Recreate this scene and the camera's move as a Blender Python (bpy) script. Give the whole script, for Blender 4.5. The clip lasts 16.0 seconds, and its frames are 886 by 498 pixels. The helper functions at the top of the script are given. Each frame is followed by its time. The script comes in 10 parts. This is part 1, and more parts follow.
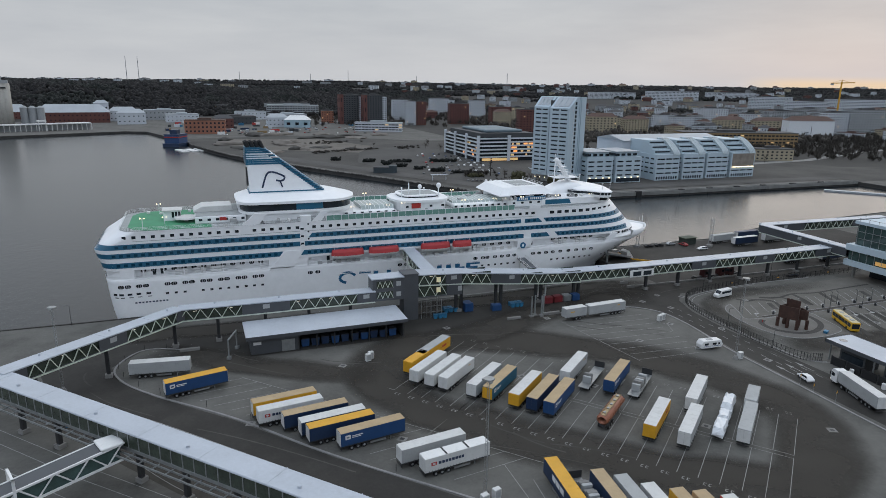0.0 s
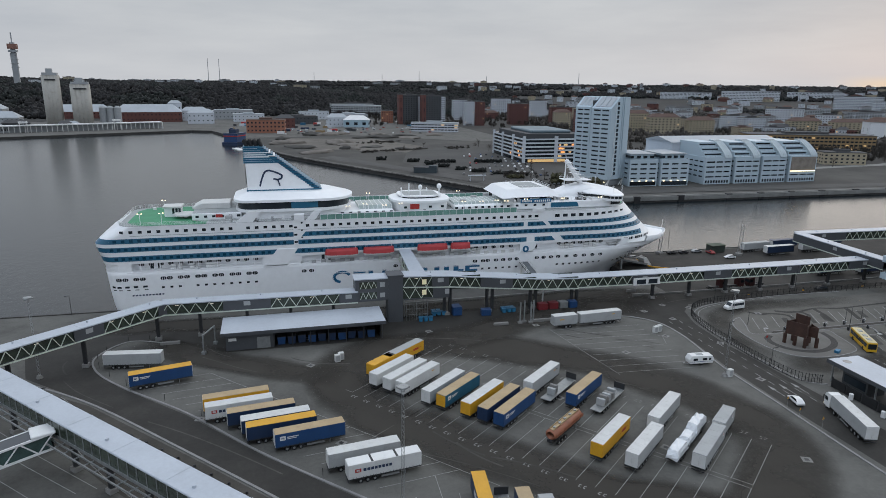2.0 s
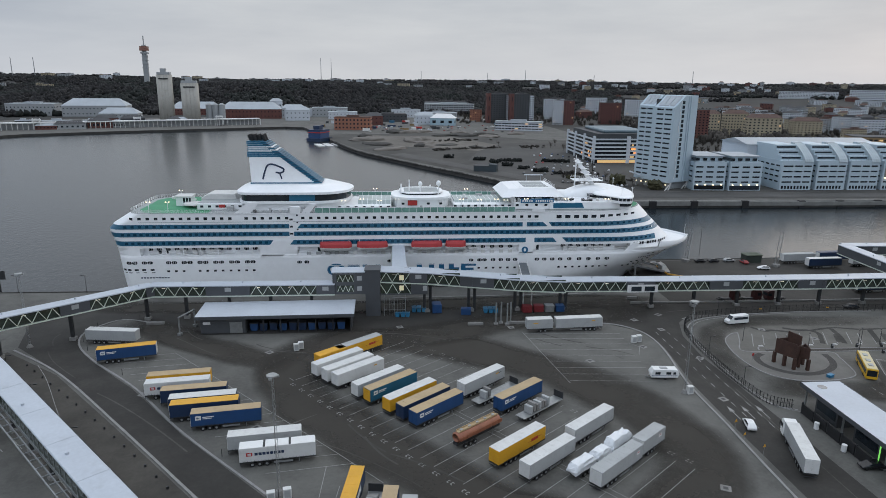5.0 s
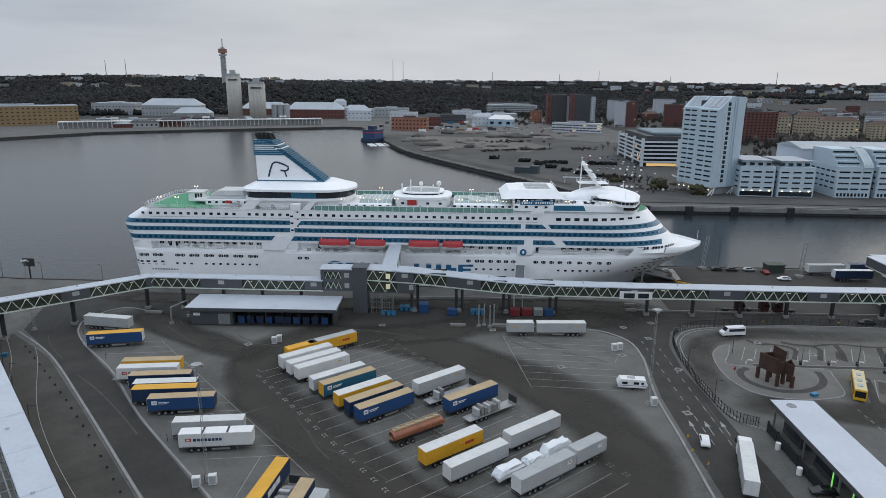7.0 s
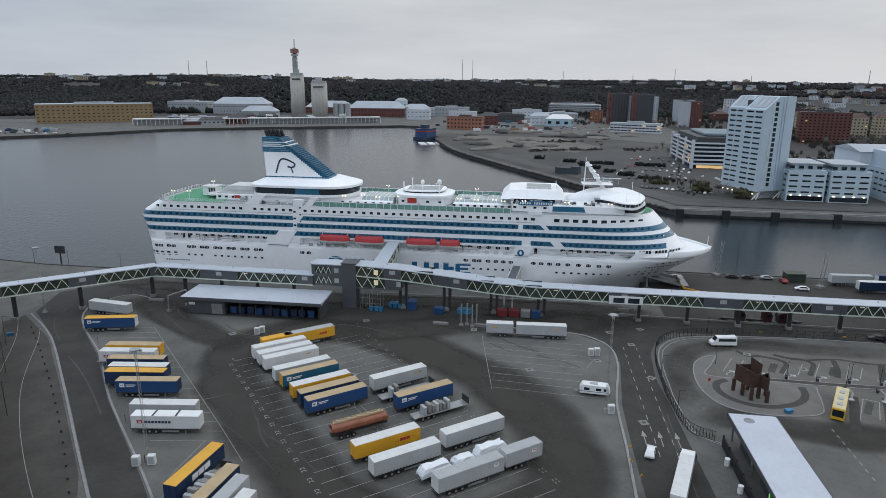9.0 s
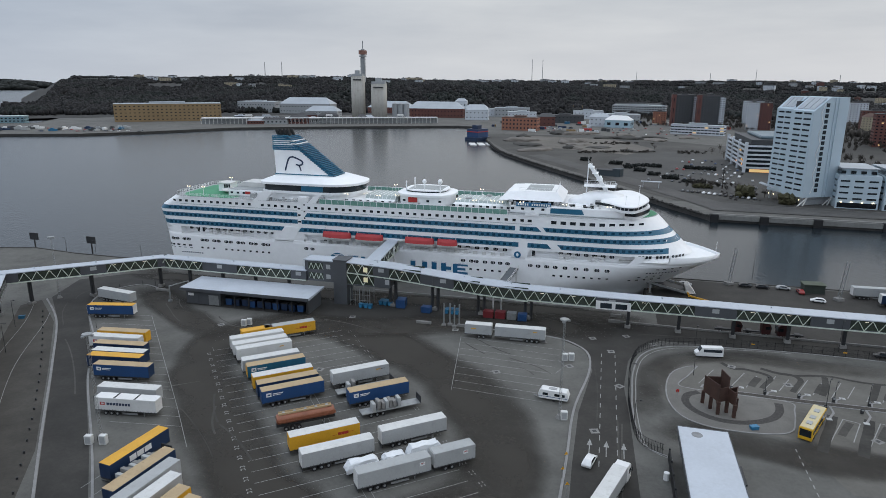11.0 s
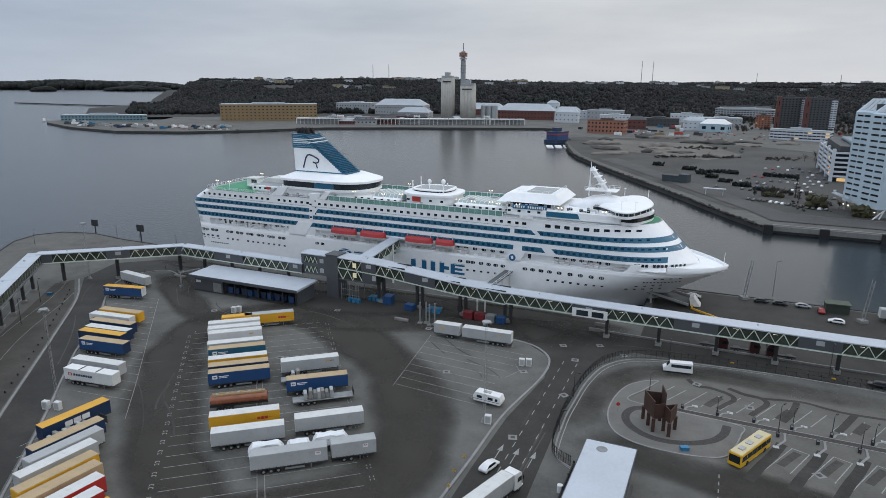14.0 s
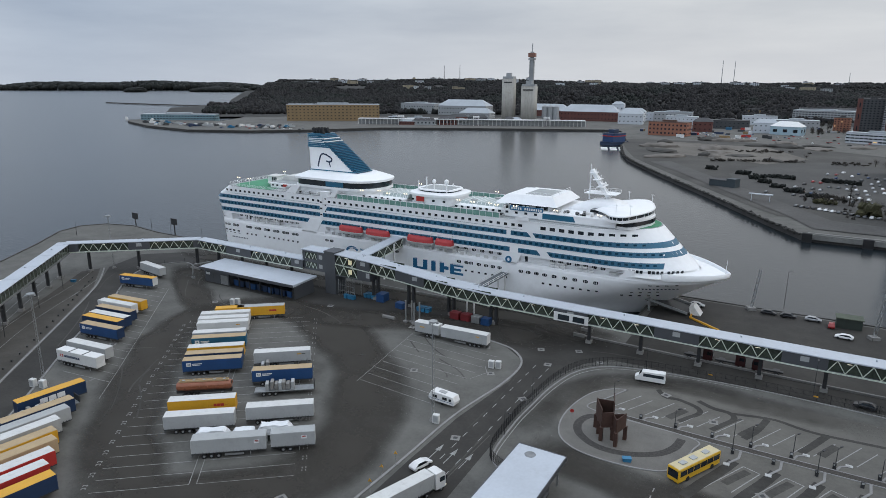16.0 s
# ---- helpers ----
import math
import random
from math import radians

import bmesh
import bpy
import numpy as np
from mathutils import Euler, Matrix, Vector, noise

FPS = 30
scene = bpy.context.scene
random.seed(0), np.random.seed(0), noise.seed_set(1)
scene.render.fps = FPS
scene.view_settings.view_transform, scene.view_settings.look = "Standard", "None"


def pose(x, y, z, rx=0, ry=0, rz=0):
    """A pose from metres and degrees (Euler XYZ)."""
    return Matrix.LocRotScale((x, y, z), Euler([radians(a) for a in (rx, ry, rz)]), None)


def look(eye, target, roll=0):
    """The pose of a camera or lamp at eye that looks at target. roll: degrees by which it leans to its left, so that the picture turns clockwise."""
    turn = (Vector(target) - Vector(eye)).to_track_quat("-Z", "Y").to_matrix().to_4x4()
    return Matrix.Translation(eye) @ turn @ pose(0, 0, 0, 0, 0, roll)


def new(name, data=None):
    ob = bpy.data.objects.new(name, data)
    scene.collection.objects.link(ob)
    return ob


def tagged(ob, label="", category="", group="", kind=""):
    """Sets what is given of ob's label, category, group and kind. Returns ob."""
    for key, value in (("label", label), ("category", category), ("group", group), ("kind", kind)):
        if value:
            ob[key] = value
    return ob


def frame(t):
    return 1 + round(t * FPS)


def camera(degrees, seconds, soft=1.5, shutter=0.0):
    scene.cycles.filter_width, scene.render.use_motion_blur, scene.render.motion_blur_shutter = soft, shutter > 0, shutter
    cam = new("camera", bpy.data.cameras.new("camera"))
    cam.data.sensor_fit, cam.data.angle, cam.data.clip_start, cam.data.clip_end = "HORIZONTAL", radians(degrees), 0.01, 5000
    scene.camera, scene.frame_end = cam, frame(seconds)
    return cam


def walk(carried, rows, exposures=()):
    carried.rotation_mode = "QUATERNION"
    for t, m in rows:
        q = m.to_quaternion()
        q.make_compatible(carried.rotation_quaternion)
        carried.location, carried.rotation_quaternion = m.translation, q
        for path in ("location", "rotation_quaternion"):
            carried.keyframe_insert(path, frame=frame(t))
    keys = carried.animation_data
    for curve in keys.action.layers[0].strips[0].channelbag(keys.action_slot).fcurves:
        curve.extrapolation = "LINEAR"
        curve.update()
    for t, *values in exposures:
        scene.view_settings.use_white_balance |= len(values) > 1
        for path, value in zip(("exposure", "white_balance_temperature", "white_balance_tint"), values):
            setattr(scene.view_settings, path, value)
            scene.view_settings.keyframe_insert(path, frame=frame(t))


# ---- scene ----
cam = camera(68.54, 16.0, soft=0.55)
ROWS = [
    (0, 0, 0, 69.46, -20.416, -14.401, -0.807),
    (0.5, 6.24, -0.91, 69.43, -18.818, -14.416, -0.772),
    (1, 12.47, -1.86, 69.4, -17.235, -14.431, -0.724),
    (1.5, 18.67, -2.9, 69.39, -15.651, -14.441, -0.669),
    (2, 24.82, -4.08, 69.38, -14.07, -14.443, -0.627),
    (2.5, 30.93, -5.39, 69.33, -12.491, -14.483, -0.591),
    (3, 37.06, -6.71, 69.26, -10.914, -14.543, -0.572),
    (3.5, 43.22, -7.85, 69.18, -9.333, -14.589, -0.567),
    (4, 49.41, -8.65, 69.12, -7.745, -14.623, -0.563),
    (6.5, 80.57, -10.34, 69.06, 0.272, -14.592, -0.537),
    (7, 86.79, -10.45, 69.08, 1.863, -14.593, -0.528),
    (7.5, 92.98, -10.37, 69.1, 3.446, -14.614, -0.518),
    (8, 99.13, -10.09, 69.14, 5.015, -14.637, -0.509),
    (8.5, 105.21, -9.58, 69.16, 6.598, -14.674, -0.497),
    (9, 111.25, -8.8, 69.15, 8.158, -14.712, -0.482),
    (11.5, 141.1, -3.06, 69.07, 15.983, -14.677, -0.382),
    (12, 146.97, -1.62, 69.05, 17.555, -14.65, -0.37),
    (12.5, 152.76, 0.07, 69.01, 19.139, -14.621, -0.373),
    (13, 158.49, 1.96, 68.95, 20.712, -14.595, -0.374),
    (13.5, 164.18, 4.01, 68.9, 22.298, -14.591, -0.364),
    (14, 169.85, 6.24, 68.88, 23.881, -14.592, -0.348),
    (14.5, 175.49, 8.63, 68.89, 25.479, -14.598, -0.331),
    (15, 181.07, 11.16, 68.92, 27.101, -14.592, -0.314),
    (15.5, 186.63, 13.8, 68.96, 28.714, -14.586, -0.3),
    (16, 192.14, 16.51, 69.02, 30.339, -14.563, -0.281),
]
walk(cam, [(t, pose(x, y, z, 90 + pitch, roll, yaw)) for t, x, y, z, yaw, pitch, roll in ROWS],
     exposures=((0, -0.17), (3.5, -0.09), (7.5, -0.02), (12, 0.02), (16, 0.05)))

# ---- sky and sun: an overcast winter dusk with a warm gap low in the south-west ----
SUN_AZ, SUN_EL = 52.0, 3.0          # degrees clockwise from +y, degrees above the horizon
world = bpy.data.worlds.new("overcast_dusk")
scene.world = world
world.use_nodes = True
wt = world.node_tree
wt.nodes.clear()


def wnode(kind, **kw):
    n = wt.nodes.new(kind)
    for k, v in kw.items():
        n.inputs[k].default_value = v
    return n


w_out = wnode("ShaderNodeOutputWorld")
w_bg = wnode("ShaderNodeBackground", Strength=1.0)
w_sky = wnode("ShaderNodeTexSky")
w_sky.sky_type, w_sky.sun_disc = "NISHITA", False
w_sky.sun_elevation, w_sky.sun_rotation = radians(SUN_EL), radians(SUN_AZ)
w_sky.air_density, w_sky.dust_density = 1.0, 2.0
w_skyg = wnode("ShaderNodeVectorMath")
w_skyg.operation = "SCALE"
w_skyg.inputs["Scale"].default_value = 0.12
wt.links.new(w_sky.outputs[0], w_skyg.inputs[0])
w_co = wnode("ShaderNodeTexCoord")
w_sep = wnode("ShaderNodeSeparateXYZ")
wt.links.new(w_co.outputs["Generated"], w_sep.inputs[0])
# layered stratus: noise stretched along the horizon
w_map = wnode("ShaderNodeMapping", Scale=(1.6, 1.6, 9.0))
wt.links.new(w_co.outputs["Generated"], w_map.inputs[0])
w_noise = wnode("ShaderNodeTexNoise", Scale=2.2, Detail=6.0, Roughness=0.55)
wt.links.new(w_map.outputs[0], w_noise.inputs["Vector"])
w_ramp = wnode("ShaderNodeValToRGB")
w_ramp.color_ramp.elements[0].position, w_ramp.color_ramp.elements[0].color = 0.30, (0.468, 0.502, 0.549, 1)
w_ramp.color_ramp.elements[1].position, w_ramp.color_ramp.elements[1].color = 0.72, (0.600, 0.627, 0.657, 1)
wt.links.new(w_noise.outputs["Fac"], w_ramp.inputs[0])
# the cloud sheet thins towards the horizon on the side of the sun
w_dot = wnode("ShaderNodeVectorMath")
w_dot.operation = "DOT_PRODUCT"
w_dot.inputs[1].default_value = (math.sin(radians(SUN_AZ)), math.cos(radians(SUN_AZ)), 0.0)
wt.links.new(w_co.outputs["Generated"], w_dot.inputs[0])
w_side = wnode("ShaderNodeMapRange", **{"From Min": -1.0, "From Max": 1.0, "To Min": 0.0, "To Max": 1.0})
wt.links.new(w_dot.outputs["Value"], w_side.inputs["Value"])
w_tint = wnode("ShaderNodeMix")
w_tint.data_type, w_tint.blend_type = "RGBA", "MULTIPLY"
w_sramp = wnode("ShaderNodeValToRGB")
w_sramp.color_ramp.elements[0].position, w_sramp.color_ramp.elements[0].color = 0.32, (0.73, 0.82, 0.95, 1)
w_sramp.color_ramp.elements[1].position, w_sramp.color_ramp.elements[1].color = 0.72, (1.08, 1.075, 1.07, 1)
w_back = w_sramp.color_ramp.elements.new(0.04)
w_back.color = (1.10, 1.13, 1.18, 1)
wt.links.new(w_side.outputs[0], w_sramp.inputs[0])
w_tint.inputs["Factor"].default_value = 1.0
wt.links.new(w_ramp.outputs[0], w_tint.inputs["A"])
wt.links.new(w_sramp.outputs[0], w_tint.inputs["B"])
# gap with evening light: near the sun's azimuth, below about four degrees
w_gapaz = wnode("ShaderNodeMapRange", **{"From Min": 0.9895, "From Max": 0.9995})
w_gapaz.interpolation_type = "SMOOTHSTEP"
wt.links.new(w_dot.outputs["Value"], w_gapaz.inputs["Value"])
w_gapel = wnode("ShaderNodeMapRange", **{"From Min": 0.002, "From Max": 0.016, "To Min": 1.0, "To Max": 0.0})
w_gapel.interpolation_type = "SMOOTHSTEP"
wt.links.new(w_sep.outputs["Z"], w_gapel.inputs["Value"])
w_gap = wnode("ShaderNodeMath")
w_gap.operation = "MULTIPLY"
wt.links.new(w_gapaz.outputs[0], w_gap.inputs[0])
wt.links.new(w_gapel.outputs[0], w_gap.inputs[1])
w_warm = wnode("ShaderNodeMix")
w_warm.data_type = "RGBA"
w_warm.inputs["B"].default_value = (1.0, 0.66, 0.24, 1)
wt.links.new(w_gap.outputs[0], w_warm.inputs["Factor"])
wt.links.new(w_tint.outputs["Result"], w_warm.inputs["A"])
# a soft pale band over the horizon
w_hz = wnode("ShaderNodeMapRange", **{"From Min": 0.0, "From Max": 0.10, "To Min": 1.0, "To Max": 0.0})
wt.links.new(w_sep.outputs["Z"], w_hz.inputs["Value"])
w_pale = wnode("ShaderNodeMix")
w_pale.data_type = "RGBA"
w_pale.inputs["B"].default_value = (0.73, 0.733, 0.755, 1)
w_hzs = wnode("ShaderNodeMath")
w_hzs.operation = "MULTIPLY"
w_hzs.inputs[1].default_value = 0.55
wt.links.new(w_hz.outputs[0], w_hzs.inputs[0])
w_hz2 = wnode("ShaderNodeMath")
w_hz2.operation = "MULTIPLY"
wt.links.new(w_hzs.outputs[0], w_hz2.inputs[0])
wt.links.new(w_side.outputs[0], w_hz2.inputs[1])
wt.links.new(w_hz2.outputs[0], w_pale.inputs["Factor"])
wt.links.new(w_warm.outputs["Result"], w_pale.inputs["A"])
w_add = wnode("ShaderNodeMix")
w_add.data_type = "RGBA"
w_add.inputs["Factor"].default_value = 0.97
wt.links.new(w_skyg.outputs[0], w_add.inputs["A"])
wt.links.new(w_pale.outputs["Result"], w_add.inputs["B"])
# an overcast sky is brighter overhead than at the horizon
w_up = wnode("ShaderNodeMapRange", **{"From Min": 0.10, "From Max": 0.9, "To Min": 1.0, "To Max": 2.35})
wt.links.new(w_sep.outputs["Z"], w_up.inputs["Value"])
w_zen = wnode("ShaderNodeVectorMath")
w_zen.operation = "SCALE"
wt.links.new(w_add.outputs["Result"], w_zen.inputs[0])
wt.links.new(w_up.outputs[0], w_zen.inputs["Scale"])
wt.links.new(w_zen.outputs[0], w_bg.inputs["Color"])
wt.links.new(w_bg.outputs[0], w_out.inputs[0])

sun_data = bpy.data.lights.new("sun", "SUN")
sun_data.energy, sun_data.angle, sun_data.color = 0.3, radians(40), (1.0, 0.88, 0.76)
sun = new("sun", sun_data)
sa = radians(SUN_AZ)
sun.matrix_world = look((0, 0, 300), (-math.sin(sa) * 300, -math.cos(sa) * 300, 300 - 300 * math.tan(radians(14))))

# ---- materials ----
MATS = {}


def mat(name, color, rough=0.6, metal=0.0, scale=1.0, vary=0.12, bump=0.0, stain=0.0, spec=0.5, grain=25.0, rand=0.0):
    """Painted or mineral surface: broad and fine variation of tone, stains, relief; scale in patches per metre."""
    if name in MATS:
        return MATS[name]
    m = bpy.data.materials.new(name)
    m.use_nodes = True
    nt = m.node_tree
    b = nt.nodes["Principled BSDF"]
    b.inputs["Roughness"].default_value, b.inputs["Metallic"].default_value = rough, metal
    b.inputs["Specular IOR Level"].default_value = spec
    co = nt.nodes.new("ShaderNodeTexCoord")
    n1 = nt.nodes.new("ShaderNodeTexNoise")
    n1.inputs["Scale"].default_value, n1.inputs["Detail"].default_value = scale, 5
    n2 = nt.nodes.new("ShaderNodeTexNoise")
    n2.inputs["Scale"].default_value, n2.inputs["Detail"].default_value = scale * grain, 3
    nt.links.new(co.outputs["Object"], n1.inputs["Vector"])
    nt.links.new(co.outputs["Object"], n2.inputs["Vector"])
    add = nt.nodes.new("ShaderNodeMath")
    add.operation = "MULTIPLY_ADD"
    add.inputs[1].default_value, add.inputs[2].default_value = 0.4, 0.0
    nt.links.new(n2.outputs["Fac"], add.inputs[0])
    sm = nt.nodes.new("ShaderNodeMath")
    sm.operation = "MULTIPLY_ADD"
    sm.inputs[1].default_value = 0.6
    nt.links.new(n1.outputs["Fac"], sm.inputs[0])
    nt.links.new(add.outputs[0], sm.inputs[2])
    rng = nt.nodes.new("ShaderNodeMapRange")
    rng.inputs["From Min"].default_value, rng.inputs["From Max"].default_value = 0.3, 0.7
    rng.inputs["To Min"].default_value, rng.inputs["To Max"].default_value = 1 - vary, 1 + vary
    nt.links.new(sm.outputs[0], rng.inputs["Value"])
    mul = nt.nodes.new("ShaderNodeVectorMath")
    mul.operation = "SCALE"
    mul.inputs[0].default_value = color[:3]
    nt.links.new(rng.outputs[0], mul.inputs["Scale"])
    last = mul.outputs[0]
    if rand:
        info = nt.nodes.new("ShaderNodeObjectInfo")
        rr = nt.nodes.new("ShaderNodeMapRange")
        rr.inputs["To Min"].default_value, rr.inputs["To Max"].default_value = 1 - rand, 1 + rand
        nt.links.new(info.outputs["Random"], rr.inputs["Value"])
        m2 = nt.nodes.new("ShaderNodeVectorMath")
        m2.operation = "SCALE"
        nt.links.new(last, m2.inputs[0])
        nt.links.new(rr.outputs[0], m2.inputs["Scale"])
        last = m2.outputs[0]
    if stain:
        n3 = nt.nodes.new("ShaderNodeTexNoise")
        n3.inputs["Scale"].default_value, n3.inputs["Detail"].default_value, n3.inputs["Roughness"].default_value = scale * 2.7, 8, 0.7
        mp = nt.nodes.new("ShaderNodeMapping")
        mp.inputs["Location"].default_value = (13, 7, 3)
        nt.links.new(co.outputs["Object"], mp.inputs[0])
        nt.links.new(mp.outputs[0], n3.inputs["Vector"])
        rs = nt.nodes.new("ShaderNodeMapRange")
        rs.inputs["From Min"].default_value, rs.inputs["From Max"].default_value = 0.52, 0.72
        rs.inputs["To Max"].default_value = stain
        nt.links.new(n3.outputs["Fac"], rs.inputs["Value"])
        mx = nt.nodes.new("ShaderNodeMix")
        mx.data_type = "RGBA"
        mx.inputs["B"].default_value = (color[0] * 0.35, color[1] * 0.32, color[2] * 0.28, 1)
        nt.links.new(rs.outputs[0], mx.inputs["Factor"])
        nt.links.new(last, mx.inputs["A"])
        last = mx.outputs["Result"]
    nt.links.new(last, b.inputs["Base Color"])
    if bump:
        bp = nt.nodes.new("ShaderNodeBump")
        bp.inputs["Strength"].default_value, bp.inputs["Distance"].default_value = bump, 0.02
        nt.links.new(n2.outputs["Fac"], bp.inputs["Height"])
        nt.links.new(bp.outputs[0], b.inputs["Normal"])
    MATS[name] = m
    return m


def glow(name, color, strength):
    if name in MATS:
        return MATS[name]
    m = bpy.data.materials.new(name)
    m.use_nodes = True
    b = m.node_tree.nodes["Principled BSDF"]
    b.inputs["Base Color"].default_value = (*color, 1)
    b.inputs["Emission Color"].default_value = (*color, 1)
    b.inputs["Emission Strength"].default_value = strength
    MATS[name] = m
    return m


def asphalt(name, dark, mid, pale, rough=0.85, rubber=None):
    """Worn asphalt: broad patches, blotches of oil and repair, and fine grit; with rubber, tyre dirt laid on by the mesh's wear."""
    m = bpy.data.materials.new(name)
    m.use_nodes = True
    nt = m.node_tree
    b = nt.nodes["Principled BSDF"]
    b.inputs["Roughness"].default_value = rough
    b.inputs["Specular IOR Level"].default_value = 0.3
    co = nt.nodes.new("ShaderNodeTexCoord")
    total = None
    for scale, weight, detail in ((0.028, 0.36, 6), (0.15, 0.36, 9), (1.3, 0.17, 6), (9.0, 0.11, 2)):
        n = nt.nodes.new("ShaderNodeTexNoise")
        n.inputs["Scale"].default_value, n.inputs["Detail"].default_value, n.inputs["Roughness"].default_value = scale, detail, 0.62
        nt.links.new(co.outputs["Object"], n.inputs["Vector"])
        k = nt.nodes.new("ShaderNodeMath")
        k.operation = "MULTIPLY_ADD"
        k.inputs[1].default_value = weight
        nt.links.new(n.outputs["Fac"], k.inputs[0])
        if total is None:
            k.inputs[2].default_value = 0.0
        else:
            nt.links.new(total, k.inputs[2])
        total = k.outputs[0]
        last = n
    r = nt.nodes.new("ShaderNodeValToRGB")
    e = r.color_ramp.elements
    e[0].position, e[0].color = 0.36, (*dark, 1)
    e[1].position, e[1].color = 0.66, (*pale, 1)
    q = e.new(0.5)
    q.color = (*mid, 1)
    nt.links.new(total, r.inputs[0])
    tone = r.outputs[0]
    if rubber:
        at = nt.nodes.new("ShaderNodeAttribute")
        at.attribute_name = "wear"
        rag = nt.nodes.new("ShaderNodeMapRange")
        rag.inputs["From Min"].default_value, rag.inputs["From Max"].default_value = 0.38, 0.60
        rag.inputs["To Min"].default_value, rag.inputs["To Max"].default_value = 1.35, 0.95
        nt.links.new(total, rag.inputs["Value"])
        laid = nt.nodes.new("ShaderNodeMath")
        laid.operation, laid.use_clamp = "MULTIPLY", True
        nt.links.new(at.outputs["Fac"], laid.inputs[0])
        nt.links.new(rag.outputs[0], laid.inputs[1])
        mix = nt.nodes.new("ShaderNodeMix")
        mix.data_type = "RGBA"
        mix.inputs["B"].default_value = (*rubber, 1)
        mix.inputs["Factor"].default_value = 0.88
        nt.links.new(laid.outputs[0], b.inputs["Alpha"])
        nt.links.new(tone, mix.inputs["A"])
        tone = mix.outputs["Result"]
    nt.links.new(tone, b.inputs["Base Color"])
    bp = nt.nodes.new("ShaderNodeBump")
    bp.inputs["Strength"].default_value, bp.inputs["Distance"].default_value = 0.3, 0.01
    nt.links.new(last.outputs["Fac"], bp.inputs["Height"])
    nt.links.new(bp.outputs[0], b.inputs["Normal"])
    MATS[name] = m
    return m


YARD = ((0.062, 0.060, 0.055), (0.112, 0.109, 0.100), (0.158, 0.154, 0.142))
M_asphalt = asphalt("asphalt", *YARD)
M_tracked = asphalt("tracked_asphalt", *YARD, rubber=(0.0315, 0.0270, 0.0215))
M_road = asphalt("worn_asphalt", (0.022, 0.0205, 0.0185), (0.037, 0.0345, 0.031), (0.060, 0.056, 0.050), 0.8)
M_lane = asphalt("brown_lane_asphalt", (0.034, 0.0312, 0.0272), (0.058, 0.053, 0.046), (0.090, 0.083, 0.072), 0.85)
WORN = [asphalt(f"tyre_worn_{k}", *[(t * f, t * f * 0.95, t * f * 0.86) for f in (0.45, 1.0, 1.75)]) for k, t in enumerate((0.083, 0.071, 0.059, 0.048, 0.040, 0.034))]
M_concrete = mat("concrete", (0.22, 0.215, 0.205), 0.85, scale=0.3, vary=0.2, bump=0.3, stain=0.4)
M_kerb = mat("kerb_stone", (0.24, 0.235, 0.23), 0.85, scale=0.5, vary=0.2, bump=0.2, stain=0.3)
M_line = mat("road_paint", (0.27, 0.27, 0.26), 0.7, scale=1.2, vary=0.35, stain=0.6)
M_gravel = mat("gravel_ground", (0.057, 0.054, 0.049), 0.95, scale=0.025, vary=0.55, bump=0.4, stain=0.4, grain=40)
M_soil = mat("winter_ground", (0.028, 0.027, 0.025), 0.95, scale=0.006, vary=0.45, stain=0.4, grain=60)
M_wall_quay = mat("quay_wall", (0.050, 0.048, 0.045), 0.9, scale=0.15, vary=0.3, stain=0.5)
M_ship = mat("ship_white_paint", (0.86, 0.87, 0.88), 0.38, scale=0.06, vary=0.05, stain=0.10, grain=12)
M_ship_deck = mat("ship_grey_deck", (0.33, 0.35, 0.35), 0.7, scale=0.3, vary=0.2, stain=0.3)
M_green = mat("green_deck_coating", (0.045, 0.25, 0.125), 0.65, scale=0.15, vary=0.25, stain=0.35)
M_blue = mat("ship_blue_band", (0.014, 0.115, 0.20), 0.32, scale=0.12, vary=0.2, grain=20)
M_blue_let = mat("blue_lettering", (0.012, 0.12, 0.25), 0.4, scale=0.4, vary=0.1)
M_glass_dark = mat("dark_window_glass", (0.018, 0.024, 0.03), 0.08, scale=0.5, vary=0.4, rand=0.5)
M_glass_blue = mat("tinted_band_glass", (0.012, 0.06, 0.105), 0.1, scale=0.4, vary=0.4, rand=0.4)
M_glass_green = mat("green_windbreak_glass", (0.17, 0.33, 0.28), 0.12, scale=0.4, vary=0.3)
M_navy = mat("navy_paint", (0.012, 0.03, 0.075), 0.45, scale=0.3, vary=0.15)
M_black = mat("black_rubber", (0.012, 0.012, 0.013), 0.7, scale=1.0, vary=0.3)
M_dark = mat("dark_steel", (0.035, 0.036, 0.038), 0.55, metal=0.2, scale=0.4, vary=0.25)
M_grey = mat("grey_cladding", (0.075, 0.08, 0.088), 0.5, metal=0.1, scale=0.25, vary=0.12, stain=0.1)
M_roofw = mat("pale_sheet_roof", (0.45, 0.485, 0.535), 0.42, scale=0.12, vary=0.09, stain=0.16, grain=14)
M_truss = mat("pale_green_steel", (0.55, 0.60, 0.52), 0.5, scale=0.8, vary=0.12)
M_steel = mat("galvanised_steel", (0.33, 0.34, 0.34), 0.45, metal=0.6, scale=1.0, vary=0.2)
M_white = mat("white_paint", (0.72, 0.72, 0.71), 0.45, scale=0.3, vary=0.08, stain=0.18)
M_orange = mat("lifeboat_orange", (0.42, 0.035, 0.038), 0.5, scale=0.5, vary=0.15, stain=0.15)
M_red = mat("signal_red", (0.42, 0.03, 0.025), 0.5, scale=0.5, vary=0.15, stain=0.2)
M_rust = mat("weathering_steel", (0.055, 0.026, 0.018), 0.75, scale=0.8, vary=0.35, bump=0.3, stain=0.4)
